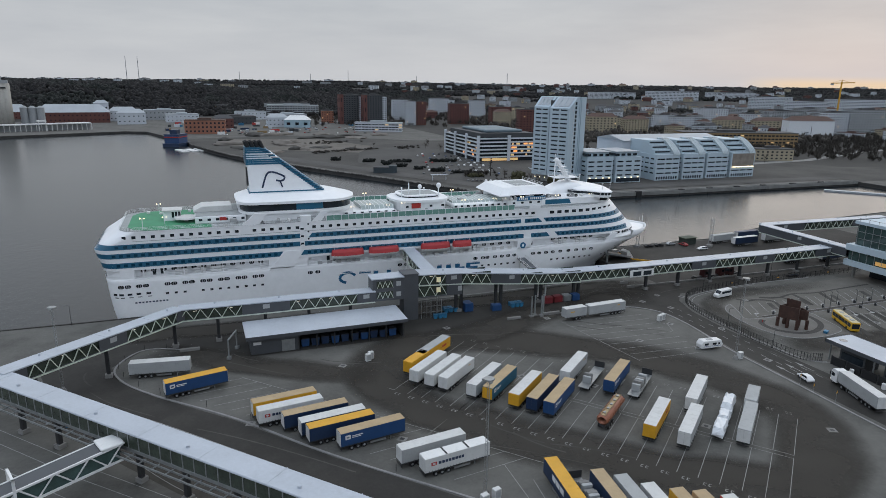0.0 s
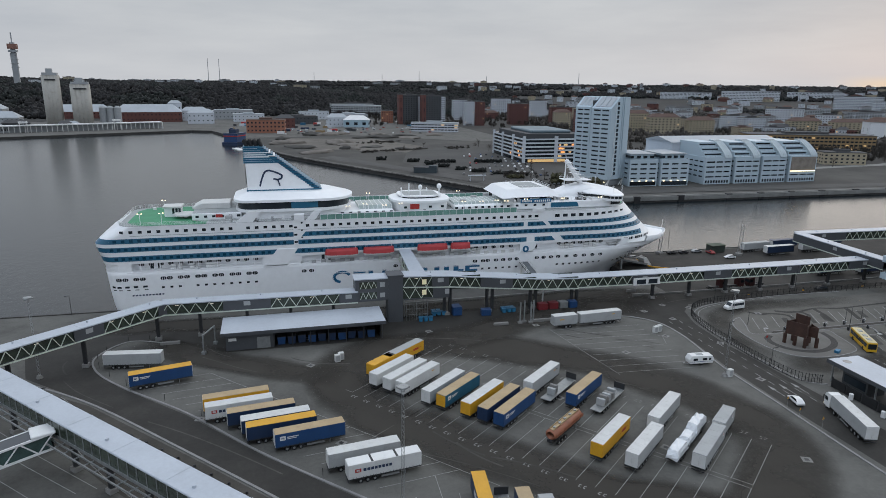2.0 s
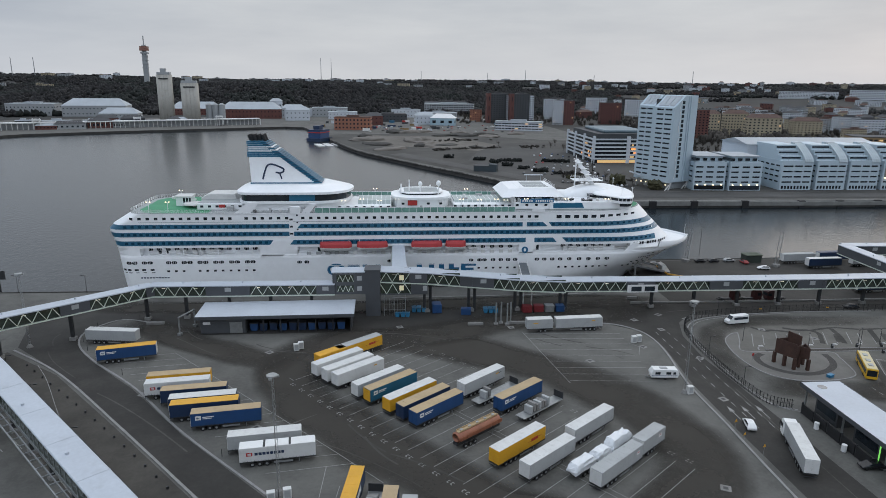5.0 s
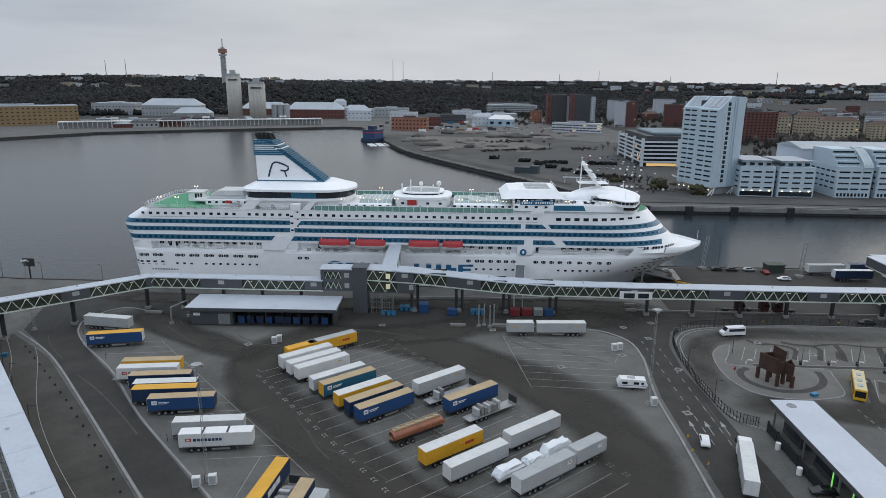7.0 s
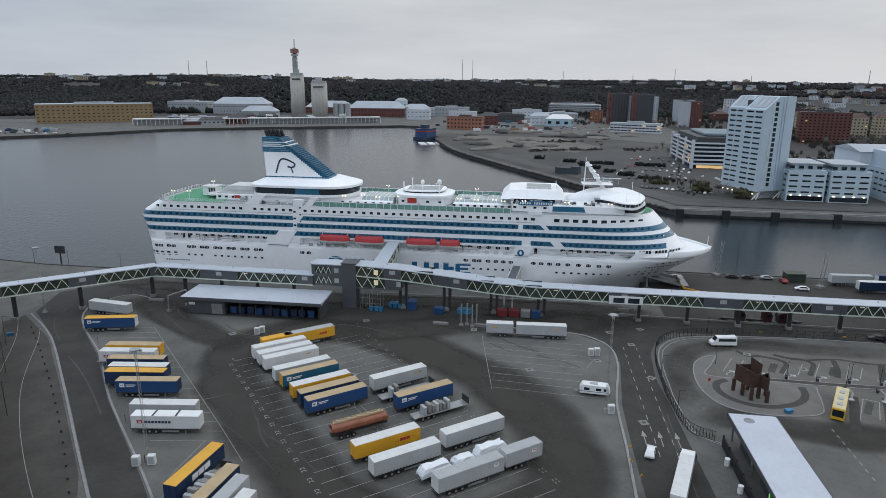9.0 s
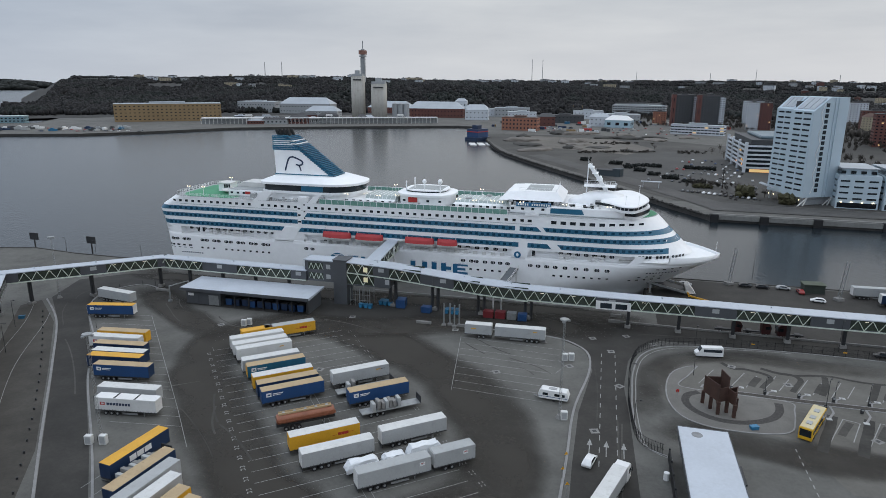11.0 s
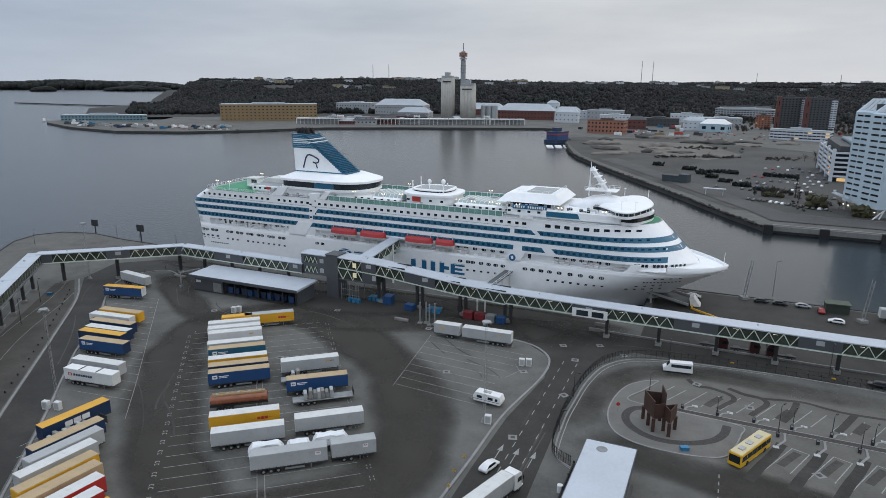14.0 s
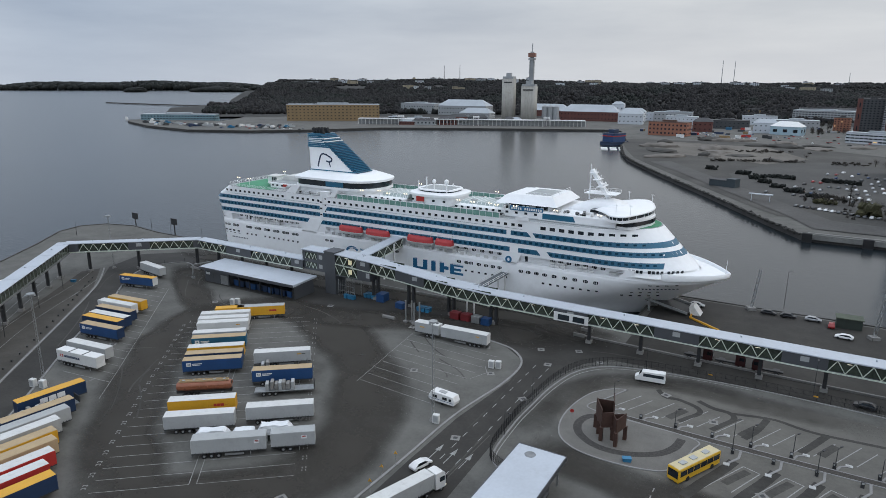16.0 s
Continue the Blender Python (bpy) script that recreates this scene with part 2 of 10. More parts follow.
M_yellow = mat("yellow_paint", (0.64, 0.33, 0.02), 0.5, scale=0.3, vary=0.12, stain=0.15)
M_bus = mat("bus_yellow", (0.62, 0.36, 0.02), 0.4, scale=0.3, vary=0.08)
M_bluebin = mat("blue_plastic", (0.02, 0.14, 0.26), 0.5, scale=1.0, vary=0.25, rand=0.3)
M_tan = mat("tan_tarpaulin", (0.42, 0.31, 0.18), 0.65, scale=0.3, vary=0.16, stain=0.2)
M_tarpgrey = mat("grey_tarpaulin", (0.36, 0.37, 0.37), 0.6, scale=0.3, vary=0.1, stain=0.2)
M_tarpwhite = mat("white_tarpaulin", (0.60, 0.60, 0.585), 0.55, scale=0.35, vary=0.10, stain=0.22)
M_tarpblue = mat("blue_tarpaulin", (0.012, 0.055, 0.16), 0.5, scale=0.3, vary=0.15, stain=0.1)
M_tarpteal = mat("teal_tarpaulin", (0.01, 0.10, 0.18), 0.5, scale=0.3, vary=0.15, stain=0.1)
M_copper = mat("brown_tank_paint", (0.27, 0.10, 0.055), 0.45, scale=0.4, vary=0.2, stain=0.3)
M_film = mat("white_plastic_film", (0.70, 0.72, 0.74), 0.3, scale=0.8, vary=0.1)
M_facade = mat("pale_blue_cladding", (0.44, 0.53, 0.59), 0.5, scale=0.05, vary=0.06, grain=30)
M_facade_w = mat("white_render", (0.53, 0.56, 0.60), 0.8, scale=0.05, vary=0.12, stain=0.05)
M_facade_y = mat("ochre_render", (0.37, 0.32, 0.23), 0.85, scale=0.05, vary=0.14, stain=0.15)
M_facade_r = mat("red_brick_facade", (0.125, 0.050, 0.042), 0.85, scale=0.08, vary=0.2, stain=0.2)
M_facade_d = mat("dark_slate_facade", (0.055, 0.058, 0.062), 0.7, scale=0.08, vary=0.2)
M_facade_o = mat("orange_brick", (0.30, 0.13, 0.085), 0.85, scale=0.08, vary=0.2)
M_facade_g = mat("grey_concrete_facade", (0.33, 0.345, 0.355), 0.85, scale=0.03, vary=0.16, stain=0.15)
M_mustard = mat("mustard_cladding", (0.25, 0.17, 0.085), 0.7, scale=0.05, vary=0.15)
M_rooftile = mat("brown_roof", (0.10, 0.06, 0.048), 0.85, scale=0.15, vary=0.25)
M_roofdark = mat("dark_roof_felt", (0.075, 0.075, 0.078), 0.9, scale=0.05, vary=0.3, stain=0.3)
M_rooflight = mat("light_metal_roof", (0.36, 0.39, 0.42), 0.5, scale=0.05, vary=0.15)
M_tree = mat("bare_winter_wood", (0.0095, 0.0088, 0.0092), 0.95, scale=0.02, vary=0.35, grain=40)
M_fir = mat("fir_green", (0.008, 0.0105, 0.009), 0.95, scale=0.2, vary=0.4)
M_trunk = mat("bark", (0.05, 0.04, 0.033), 0.95, scale=1, vary=0.3)
M_scrub = mat("bare_scrub", (0.046, 0.040, 0.034), 0.95, scale=0.1, vary=0.5)
M_rubble = mat("gravel_heap", (0.15, 0.135, 0.12), 0.95, scale=0.1, vary=0.3, bump=0.3)
M_lamp = glow("lamp_glow", (1.0, 0.80, 0.50), 3.0)
M_lampw = glow("white_lamp_glow", (1.0, 0.90, 0.72), 1.1)
M_winlit = glow("lit_window", (1.0, 0.62, 0.26), 0.36)
M_inside = glow("lit_walkway_interior", (0.95, 0.92, 0.62), 0.10)

# water: nearly black, with small wind ripples
M_water = bpy.data.materials.new("harbour_water")
M_water.use_nodes = True
_nt = M_water.node_tree
_b = _nt.nodes["Principled BSDF"]
_b.inputs["Base Color"].default_value = (0.012, 0.017, 0.021, 1)
_b.inputs["Roughness"].default_value = 0.2
_b.inputs["IOR"].default_value = 1.33
_co = _nt.nodes.new("ShaderNodeTexCoord")
_w1 = _nt.nodes.new("ShaderNodeTexNoise")
_w1.inputs["Scale"].default_value, _w1.inputs["Detail"].default_value = 0.45, 4
_mp = _nt.nodes.new("ShaderNodeMapping")
_mp.inputs["Scale"].default_value = (1.0, 0.6, 1.0)
_nt.links.new(_co.outputs["Object"], _mp.inputs[0])
_nt.links.new(_mp.outputs[0], _w1.inputs["Vector"])
_w2 = _nt.nodes.new("ShaderNodeTexNoise")
_w2.inputs["Scale"].default_value, _w2.inputs["Detail"].default_value = 0.012, 3
_nt.links.new(_co.outputs["Object"], _w2.inputs["Vector"])
_mr = _nt.nodes.new("ShaderNodeMapRange")
_mr.inputs["From Min"].default_value, _mr.inputs["From Max"].default_value = 0.35, 0.65
_mr.inputs["To Min"].default_value, _mr.inputs["To Max"].default_value = 0.45, 0.8
_nt.links.new(_w2.outputs["Fac"], _mr.inputs["Value"])
_bp = _nt.nodes.new("ShaderNodeBump")
_bp.inputs["Distance"].default_value = 0.22
_nt.links.new(_mr.outputs[0], _bp.inputs["Strength"])
_nt.links.new(_w1.outputs["Fac"], _bp.inputs["Height"])
_nt.links.new(_bp.outputs[0], _b.inputs["Normal"])


# ---- mesh helpers ----
def thing(name, x=0, y=0, z=0, rz=0, label="", category="", group="", kind=""):
    """An empty at a thing's base, which parents its parts."""
    e = new(name)
    e.empty_display_size = 0.5
    e.matrix_basis = pose(x, y, z, 0, 0, rz)
    return tagged(e, label, category, group, kind)


def finish(name, bm, material, smooth=False):
    me = bpy.data.meshes.new(name)
    bm.normal_update()
    bm.to_mesh(me)
    bm.free()
    me.materials.append(material)
    if smooth:
        for p in me.polygons:
            p.use_smooth = True
    return me


def part(name, bm, material, parent=None, label="", smooth=False, kind=""):
    ob = new(name, finish(name, bm, material, smooth))
    ob.parent = parent
    return tagged(ob, label, kind=kind)


def shared(name, me, parent, m=None, material=None, label=""):
    """A part on mesh data that alike parts share, with its own material if given."""
    ob = new(name, me)
    ob.parent = parent
    if m is not None:
        ob.matrix_basis = m
    if material is not None:
        ob.material_slots[0].link = "OBJECT"
        ob.material_slots[0].material = material
    return tagged(ob, label)


def box(bm, x0, x1, y0, y1, z0, z1, m=None):
    vs = [bm.verts.new(p) for p in ((x0, y0, z0), (x1, y0, z0), (x1, y1, z0), (x0, y1, z0), (x0, y0, z1), (x1, y0, z1), (x1, y1, z1), (x0, y1, z1))]
    for f in ((0, 3, 2, 1), (4, 5, 6, 7), (0, 1, 5, 4), (1, 2, 6, 5), (2, 3, 7, 6), (3, 0, 4, 7)):
        bm.faces.new([vs[i] for i in f])
    if m is not None:
        for v in vs:
            v.co = m @ v.co
    return vs


def prism(bm, pts, z0, z1):
    """An upright prism over a plan outline; z0 and z1 may be functions of x, y."""
    f0 = z0 if callable(z0) else (lambda x, y: z0)
    f1 = z1 if callable(z1) else (lambda x, y: z1)
    lo = [bm.verts.new((x, y, f0(x, y))) for x, y in pts]
    hi = [bm.verts.new((x, y, f1(x, y))) for x, y in pts]
    n = len(pts)
    bm.faces.new(hi)
    bm.faces.new(lo[::-1])
    for i in range(n):
        bm.faces.new((lo[i], lo[(i + 1) % n], hi[(i + 1) % n], hi[i]))


def profile(bm, pts, y0, y1):
    """A prism along y over an outline in x, z."""
    a = [bm.verts.new((x, y0, z)) for x, z in pts]
    b = [bm.verts.new((x, y1, z)) for x, z in pts]
    n = len(pts)
    bm.faces.new(a)
    bm.faces.new(b[::-1])
    for i in range(n):
        bm.faces.new((a[(i + 1) % n], a[i], b[i], b[(i + 1) % n]))


def tube(bm, a, b, r, seg=8, r2=None):
    a, b = Vector(a), Vector(b)
    d = b - a
    m = Matrix.Translation((a + b) / 2) @ d.to_track_quat("Z", "Y").to_matrix().to_4x4()
    bmesh.ops.create_cone(bm, cap_ends=True, segments=seg, radius1=r, radius2=r if r2 is None else r2, depth=d.length, matrix=m)


def beam(bm, a, b, w, h):
    """A rectangular bar from a to b."""
    a, b = Vector(a), Vector(b)
    d = b - a
    q = d.to_track_quat("X", "Z").to_matrix().to_4x4()
    box(bm, 0, d.length, -w / 2, w / 2, -h / 2, h / 2, Matrix.Translation(a) @ q)


def ball(bm, c, r, sub=2, sz=1.0):
    m = Matrix.Translation(c) @ Matrix.Diagonal((r, r, r * sz, 1))
    bmesh.ops.create_icosphere(bm, subdivisions=sub, radius=1, matrix=m)


def bevel(bm, w, seg=2):
    bmesh.ops.bevel(bm, geom=list(bm.edges), offset=w, segments=seg, affect="EDGES", profile=0.5)


def box_mesh(name, material, *dims, bev=0.0):
    bm = bmesh.new()
    box(bm, *dims)
    if bev:
        bevel(bm, bev)
    return finish(name, bm, material)


def sheet(name, bm, material, label="", category="", kind="structure"):
    ob = new(name, finish(name, bm, material))
    return tagged(ob, label, category, kind=kind)

# ---- water, land, roads ----
WATER = -2.6
bm = bmesh.new()
vs = [bm.verts.new(p) for p in ((-4950, -900, WATER), (4950, -900, WATER), (4950, 4950, WATER), (-4950, 4950, WATER))]
bm.faces.new(vs)
sheet("water", bm, M_water, "dark grey harbour water with small ripples", "water")

NEAR_QUAY = [(-60, -420), (-60, 100), (-76, 137), (-95, 163), (-110, 181), (-113, 193), (-107, 202), (-92, 206), (-70, 203.2), (-36, 202.6),
             (150, 202.6), (150, 233), (222, 233.5), (270, 247), (420, 262), (470, 262), (470, 352),
             (300, 353), (189, 355), (171, 384), (131, 455), (88, 527), (36, 622), (12, 690), (-6, 752), (-12, 800), (-62, 955), (-90, 966),
             (-200, 915), (-292, 871), (-380, 820), (-447, 720), (-500, 668), (-585, 634), (-700, 655), (-820, 705), (-851, 729), (-845, 752),
             (-700, 800), (-760, 905), (-900, 1010), (-938, 1100), (-1190, 1225), (-1260, 1330), (-1500, 1700), (-3300, 3600), (-3300, 4900),
             (4900, 4900), (4900, -420)]
bm = bmesh.new()
hi = [bm.verts.new((x, y, 0)) for x, y in NEAR_QUAY]
bm.faces.new(hi)
bm.normal_update()
bmesh.ops.triangulate(bm, faces=list(bm.faces))
sheet("ground", bm, M_asphalt, "grey worn asphalt of the harbour area", "ground")
bm = bmesh.new()
loop = NEAR_QUAY[1:-3]
for (x0, y0), (x1, y1) in zip(loop, loop[1:]):
    d = Vector((x1 - x0, y1 - y0)).normalized()
    nx, ny = -d.y * 0.5, d.x * 0.5
    vs = [bm.verts.new(p) for p in ((x0, y0, WATER - 1), (x1, y1, WATER - 1), (x1 + nx, y1 + ny, WATER - 1), (x0 + nx, y0 + ny, WATER - 1),
                                    (x0, y0, 0.25), (x1, y1, 0.25), (x1 + nx, y1 + ny, 0.25), (x0 + nx, y0 + ny, 0.25))]
    for f in ((0, 3, 2, 1), (4, 5, 6, 7), (0, 1, 5, 4), (1, 2, 6, 5), (2, 3, 7, 6), (3, 0, 4, 7)):
        bm.faces.new([vs[i] for i in f])
sheet("quay_wall", bm, M_wall_quay, "dark concrete quay wall along the water", "quay wall")


def patch(name, pts, z, material, label, category="ground"):
    bm = bmesh.new()
    bm.faces.new([bm.verts.new((x, y, z)) for x, y in pts])
    bm.normal_update()
    bmesh.ops.triangulate(bm, faces=list(bm.faces))
    bm.normal_update()
    for f in bm.faces:
        if f.normal.z < 0:
            f.normal_flip()
    return sheet(name, bm, material, label, category)


def smooth_line(pts, n=8):
    """A Catmull-Rom line through plan points."""
    out = []
    p = [pts[0]] + list(pts) + [pts[-1]]
    for i in range(1, len(p) - 2):
        for k in range(n):
            t = k / n
            q = []
            for c in (0, 1):
                a, b, cc, d = p[i - 1][c], p[i][c], p[i + 1][c], p[i + 2][c]
                q.append(0.5 * (2 * b + (cc - a) * t + (2 * a - 5 * b + 4 * cc - d) * t * t + (3 * b - a - 3 * cc + d) * t ** 3))
            out.append(tuple(q))
    out.append(tuple(pts[-1]))
    return out


def ribbon(bm, line, w, z0, z1=None):
    """A strip of width w along a plan line; with z1 a raised kerb."""
    L, R = [], []
    for i, (x, y) in enumerate(line):
        a, b = line[max(i - 1, 0)], line[min(i + 1, len(line) - 1)]
        d = Vector((b[0] - a[0], b[1] - a[1])).normalized()
        L.append((x - d.y * w / 2, y + d.x * w / 2))
        R.append((x + d.y * w / 2, y - d.x * w / 2))
    if z1 is None:
        l = [bm.verts.new((*p, z0)) for p in L]
        r = [bm.verts.new((*p, z0)) for p in R]
        for i in range(len(line) - 1):
            bm.faces.new((r[i], r[i + 1], l[i + 1], l[i]))
        return
    rows = [[bm.verts.new((*p, z)) for p in s] for s, z in ((R, z0), (R, z1), (L, z1), (L, z0))]
    for a, b in zip(rows, rows[1:]):
        for i in range(len(line) - 1):
            bm.faces.new((a[i], a[i + 1], b[i + 1], b[i]))
    for k in (0, -1):
        bm.faces.new([r[k] for r in rows])


# darker, traffic-worn lanes
LANE_L_OUT = smooth_line([(70, 56), (44.5, 84.6), (20.3, 110.2), (3.2, 131.1), (-13.1, 147.5), (-21, 158), (-23, 167), (-17, 176), (-6, 172.5)])
LANE_L_IN = smooth_line([(64, 50), (33, 84), (5.9, 114.4), (-17.6, 139.9), (-36, 155)])
patch("road", [(64, 50), (33.5, 84), (6.4, 114.4), (-17, 139.9), (-36, 157), (-42, 175), (-30, 186), (0, 190), (60, 189.5), (130, 192), (143, 184), (200, 181.5), (300, 182),
               (300, 176), (152, 171), (146.5, 165), (143.2, 155), (142, 140), (143, 126), (146, 60), (133, 60), (132.3, 105), (132.4, 125), (134.6, 147), (132.5, 159),
               (124, 166), (105, 167.5), (92, 165), (70, 164), (57, 158), (51, 163), (9, 163), (-3, 171), (-17, 176.5), (-24, 167), (-21.5, 158), (-13.6, 147.4), (2.6, 131), (19.8, 110.1), (44, 84.4), (70, 55)],
      0.0075, M_road, "dark worn asphalt road across the harbour yard", "road")
# darker loops worn by turning lorries
def closed_line(pts, n=8):
    q = [pts[-1]] + list(pts) + [pts[0], pts[1]]
    full = smooth_line(q, n)
    return full[n:n * (len(pts) + 1) + 1]


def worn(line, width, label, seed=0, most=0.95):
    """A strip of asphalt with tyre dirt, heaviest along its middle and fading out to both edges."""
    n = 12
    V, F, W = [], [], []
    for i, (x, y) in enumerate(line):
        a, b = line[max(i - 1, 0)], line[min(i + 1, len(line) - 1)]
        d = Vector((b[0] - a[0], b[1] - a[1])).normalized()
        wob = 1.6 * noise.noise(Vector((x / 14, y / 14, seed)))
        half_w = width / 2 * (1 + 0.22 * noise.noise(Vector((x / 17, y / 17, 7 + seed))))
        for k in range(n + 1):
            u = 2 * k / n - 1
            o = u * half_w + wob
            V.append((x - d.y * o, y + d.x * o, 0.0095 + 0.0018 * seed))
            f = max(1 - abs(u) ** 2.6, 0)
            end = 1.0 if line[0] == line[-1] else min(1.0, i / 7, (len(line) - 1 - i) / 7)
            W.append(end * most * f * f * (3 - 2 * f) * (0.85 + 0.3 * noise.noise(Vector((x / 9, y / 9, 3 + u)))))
    for i in range(len(line) - 1):
        for k in range(n):
            q = i * (n + 1) + k
            F.append((q, q + n + 1, q + n + 2, q + 1)[::-1])
    me = bpy.data.meshes.new("worn_lane")
    me.from_pydata(V, [], F)
    me.attributes.new("wear", "FLOAT", "POINT").data.foreach_set("value", W)
    me.materials.append(M_tracked)
    tagged(new("worn_lane", me), label, "road", kind="structure")


worn(closed_line([(46, 117), (40, 128), (36.5, 140), (39, 150), (49, 156.5), (62, 156.5), (76, 152), (88, 145), (99, 137), (108, 127), (115, 115), (118.5, 102), (117, 89), (109, 79), (98, 74), (87, 78), (76, 87), (66, 97), (56, 107)]),
     19, "darker asphalt loop worn by turning lorries")
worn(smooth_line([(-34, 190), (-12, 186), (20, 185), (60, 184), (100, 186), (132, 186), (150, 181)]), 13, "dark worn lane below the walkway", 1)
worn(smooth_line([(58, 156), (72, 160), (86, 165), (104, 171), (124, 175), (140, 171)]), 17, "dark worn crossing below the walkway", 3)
worn(smooth_line([(-14, 176), (-4, 168), (6, 160), (16, 153), (26, 147), (38, 142)]), 13, "dark worn lane to the lorry bays", 4)
worn(smooth_line([(146.5, 126), (147.5, 142), (151, 155), (160, 162.5), (178, 165), (214, 163.5)]), 9, "worn lane round the car park", 5, 0.5)
worn(smooth_line([(148, 124), (158, 121.5), (170, 119.5), (186, 118.5), (215, 118)]), 12, "worn lane before the gate", 6, 0.75)
patch("lane_west", [(62, 41), (33, 83), (5.4, 113.9), (-18, 139.4), (-37, 154), (-39, 148), (-8, 108), (20, 76), (52, 40)], 0.005, M_lane, "brownish worn lanes beside the access road", "road")
patch("quay_apron", [(152, 184), (200, 183), (300, 184), (300, 250), (272, 246), (222, 232.5), (152, 232)], 0.0042, M_road, "darker asphalt of the quay apron", "ground")
# bitumen repairs in the eastern car park
for k, (pts, w) in enumerate((([(166, 160.3), (168.3, 157.4), (171, 157.6), (175.1, 156), (176.2, 153.6), (174.4, 150.2), (173, 147.6)], 1.2), ([(175, 159.2), (178.3, 157.4), (181.8, 156.8), (182.9, 154.4), (181, 150.4), (179.5, 147.4)], 1.3),
                              ([(182, 156.8), (189.9, 158.6), (195, 157.4), (199.6, 156.9), (210, 157.6), (226, 158.4)], 1.0), ([(189, 158), (187.6, 152), (185.6, 147.2)], 1.4), ([(200, 157), (197.4, 151), (195.6, 147.2)], 1.5))):
    bm = bmesh.new()
    ribbon(bm, smooth_line(pts), w, 0.0245 + 0.001 * k)
    sheet("bitumen_repair", bm, WORN[3], "dark bitumen repair strip in the car park", "road")
for k in range(8):
    x = 183.4 + k * 7.05
    bm = bmesh.new()
    ribbon(bm, smooth_line([(x - 4.6, 121.6), (x - 2.6, 127.0), (x - 0.2, 132.6), (x + 1.6, 137.6)]), 2.0, 0.0246)
    sheet("bay_repair", bm, WORN[3], "darker repaired asphalt between parking bays", "road")
    bm = bmesh.new()
    ribbon(bm, smooth_line([(x + 0.9, 129.2), (x + 2.6, 132.4), (x + 4.2, 135.2)]), 1.5, 0.0252)
    sheet("bay_repair", bm, WORN[1], "darker repaired asphalt in a parking bay", "road")
    if k % 2 == 0:
        bm = bmesh.new()
        ribbon(bm, smooth_line([(x - 12.6, 148.0), (x - 11.4, 150.6), (x - 10.0, 153.4)]), 1.7, 0.0258)
        sheet("bay_repair", bm, WORN[2], "darker repaired asphalt in a parking bay", "road")

# kerbs
bm = bmesh.new()
ribbon(bm, LANE_L_OUT, 0.45, 0.0, 0.16)
sheet("kerb_lane_outer", bm, M_kerb, "pale concrete kerb along the access lane", "kerb")
bm = bmesh.new()
ribbon(bm, LANE_L_IN, 0.5, 0.0, 0.16)
sheet("kerb_lane_inner", bm, M_kerb, "pale concrete kerb along the access lane", "kerb")
KERB_M = smooth_line([(130.6, 60), (130.8, 88), (131.2, 106.7), (131.4, 125.9), (133.8, 145), (133.4, 156), (130, 162), (124, 165.6), (112, 167), (98, 166.5)])
bm = bmesh.new()
ribbon(bm, KERB_M, 0.5, 0.0, 0.16)
sheet("kerb_middle", bm, M_kerb, "pale kerb between lorry park and road", "kerb")
bm = bmesh.new()
ribbon(bm, [(141, 182.6), (157, 182.2), (200, 181.8), (300, 182)], 0.5, 0.0, 0.5)
ribbon(bm, [(62, 191), (130, 192.5)], 0.5, 0.0, 0.4)
sheet("barrier_walkway", bm, M_concrete, "low concrete barrier under the walkway", "barrier")
FENCE = smooth_line([(210.8, 172), (187.5, 172.6), (167, 171), (153, 167.8), (146.2, 161), (143.6, 150.3), (143, 138), (143, 129), (144.4, 116.5), (149, 112.6)], 10)
bm = bmesh.new()
ribbon(bm, [(x + 0.8, y - 0.6) for x, y in FENCE], 0.35, 0.0, 0.14)
sheet("kerb_fence", bm, M_kerb, "pale kerb below the black fence", "kerb")
# traffic island with the sculpture, and raised walk strips of the car park
ISLAND = smooth_line([(159.9, 156.3), (156.9, 155.0), (153.4, 150.7), (151.6, 143.3), (151.6, 135.4), (153.8, 129.2), (158.5, 126.1), (165.3, 125.4), (171.9, 126.4), (175.0, 128.3), (176.4, 132.0), (177.6, 137.6), (177.4, 141.6),
                      (166.1, 142.6), (157.2, 143.0), (154.4, 144.6), (157.2, 150.2), (159.9, 156.3)], 6)
bm = bmesh.new()
prism(bm, ISLAND[:-1], 0.0, 0.12)
sheet("pavement_island", bm, mat("island_asphalt", (0.142, 0.135, 0.123), 0.88, scale=0.2, vary=0.2, bump=0.3, stain=0.2), "raised grey traffic island with a light kerb", "pavement")
bm = bmesh.new()
ribbon(bm, ISLAND, 0.3, 0.0, 0.15)
sheet("kerb_island", bm, M_kerb, "pale kerb round the traffic island", "kerb")
ring = smooth_line([(158.6, 141.6), (156.0, 139.6), (155.2, 136), (156.6, 132.4), (160.1, 129.7), (164.3, 129.1), (168.8, 130.4), (172.4, 133.0), (174.4, 136.5), (175.0, 140.4)], 8)
bm = bmesh.new()
ribbon(bm, ring, 1.7, 0.126)
sheet("cobble_ring", bm, mat("dark_cobbles", (0.05, 0.046, 0.043), 0.9, scale=2.5, vary=0.5, bump=0.6), "curved band of dark cobbles in the island", "pavement")

# painted lines, one object for each set
def lines(name, segs, w=0.12, z=0.024, label="worn white parking line", material=None):
    bm = bmesh.new()
    for (x0, y0), (x1, y1) in segs:
        ribbon(bm, [(x0, y0), (x1, y1)], w, z)
    return sheet(name, bm, material or M_line, label, "road marking")


def rot(a, x, y):
    c, s = math.cos(radians(a)), math.sin(radians(a))
    return c * x - s * y, s * x + c * y


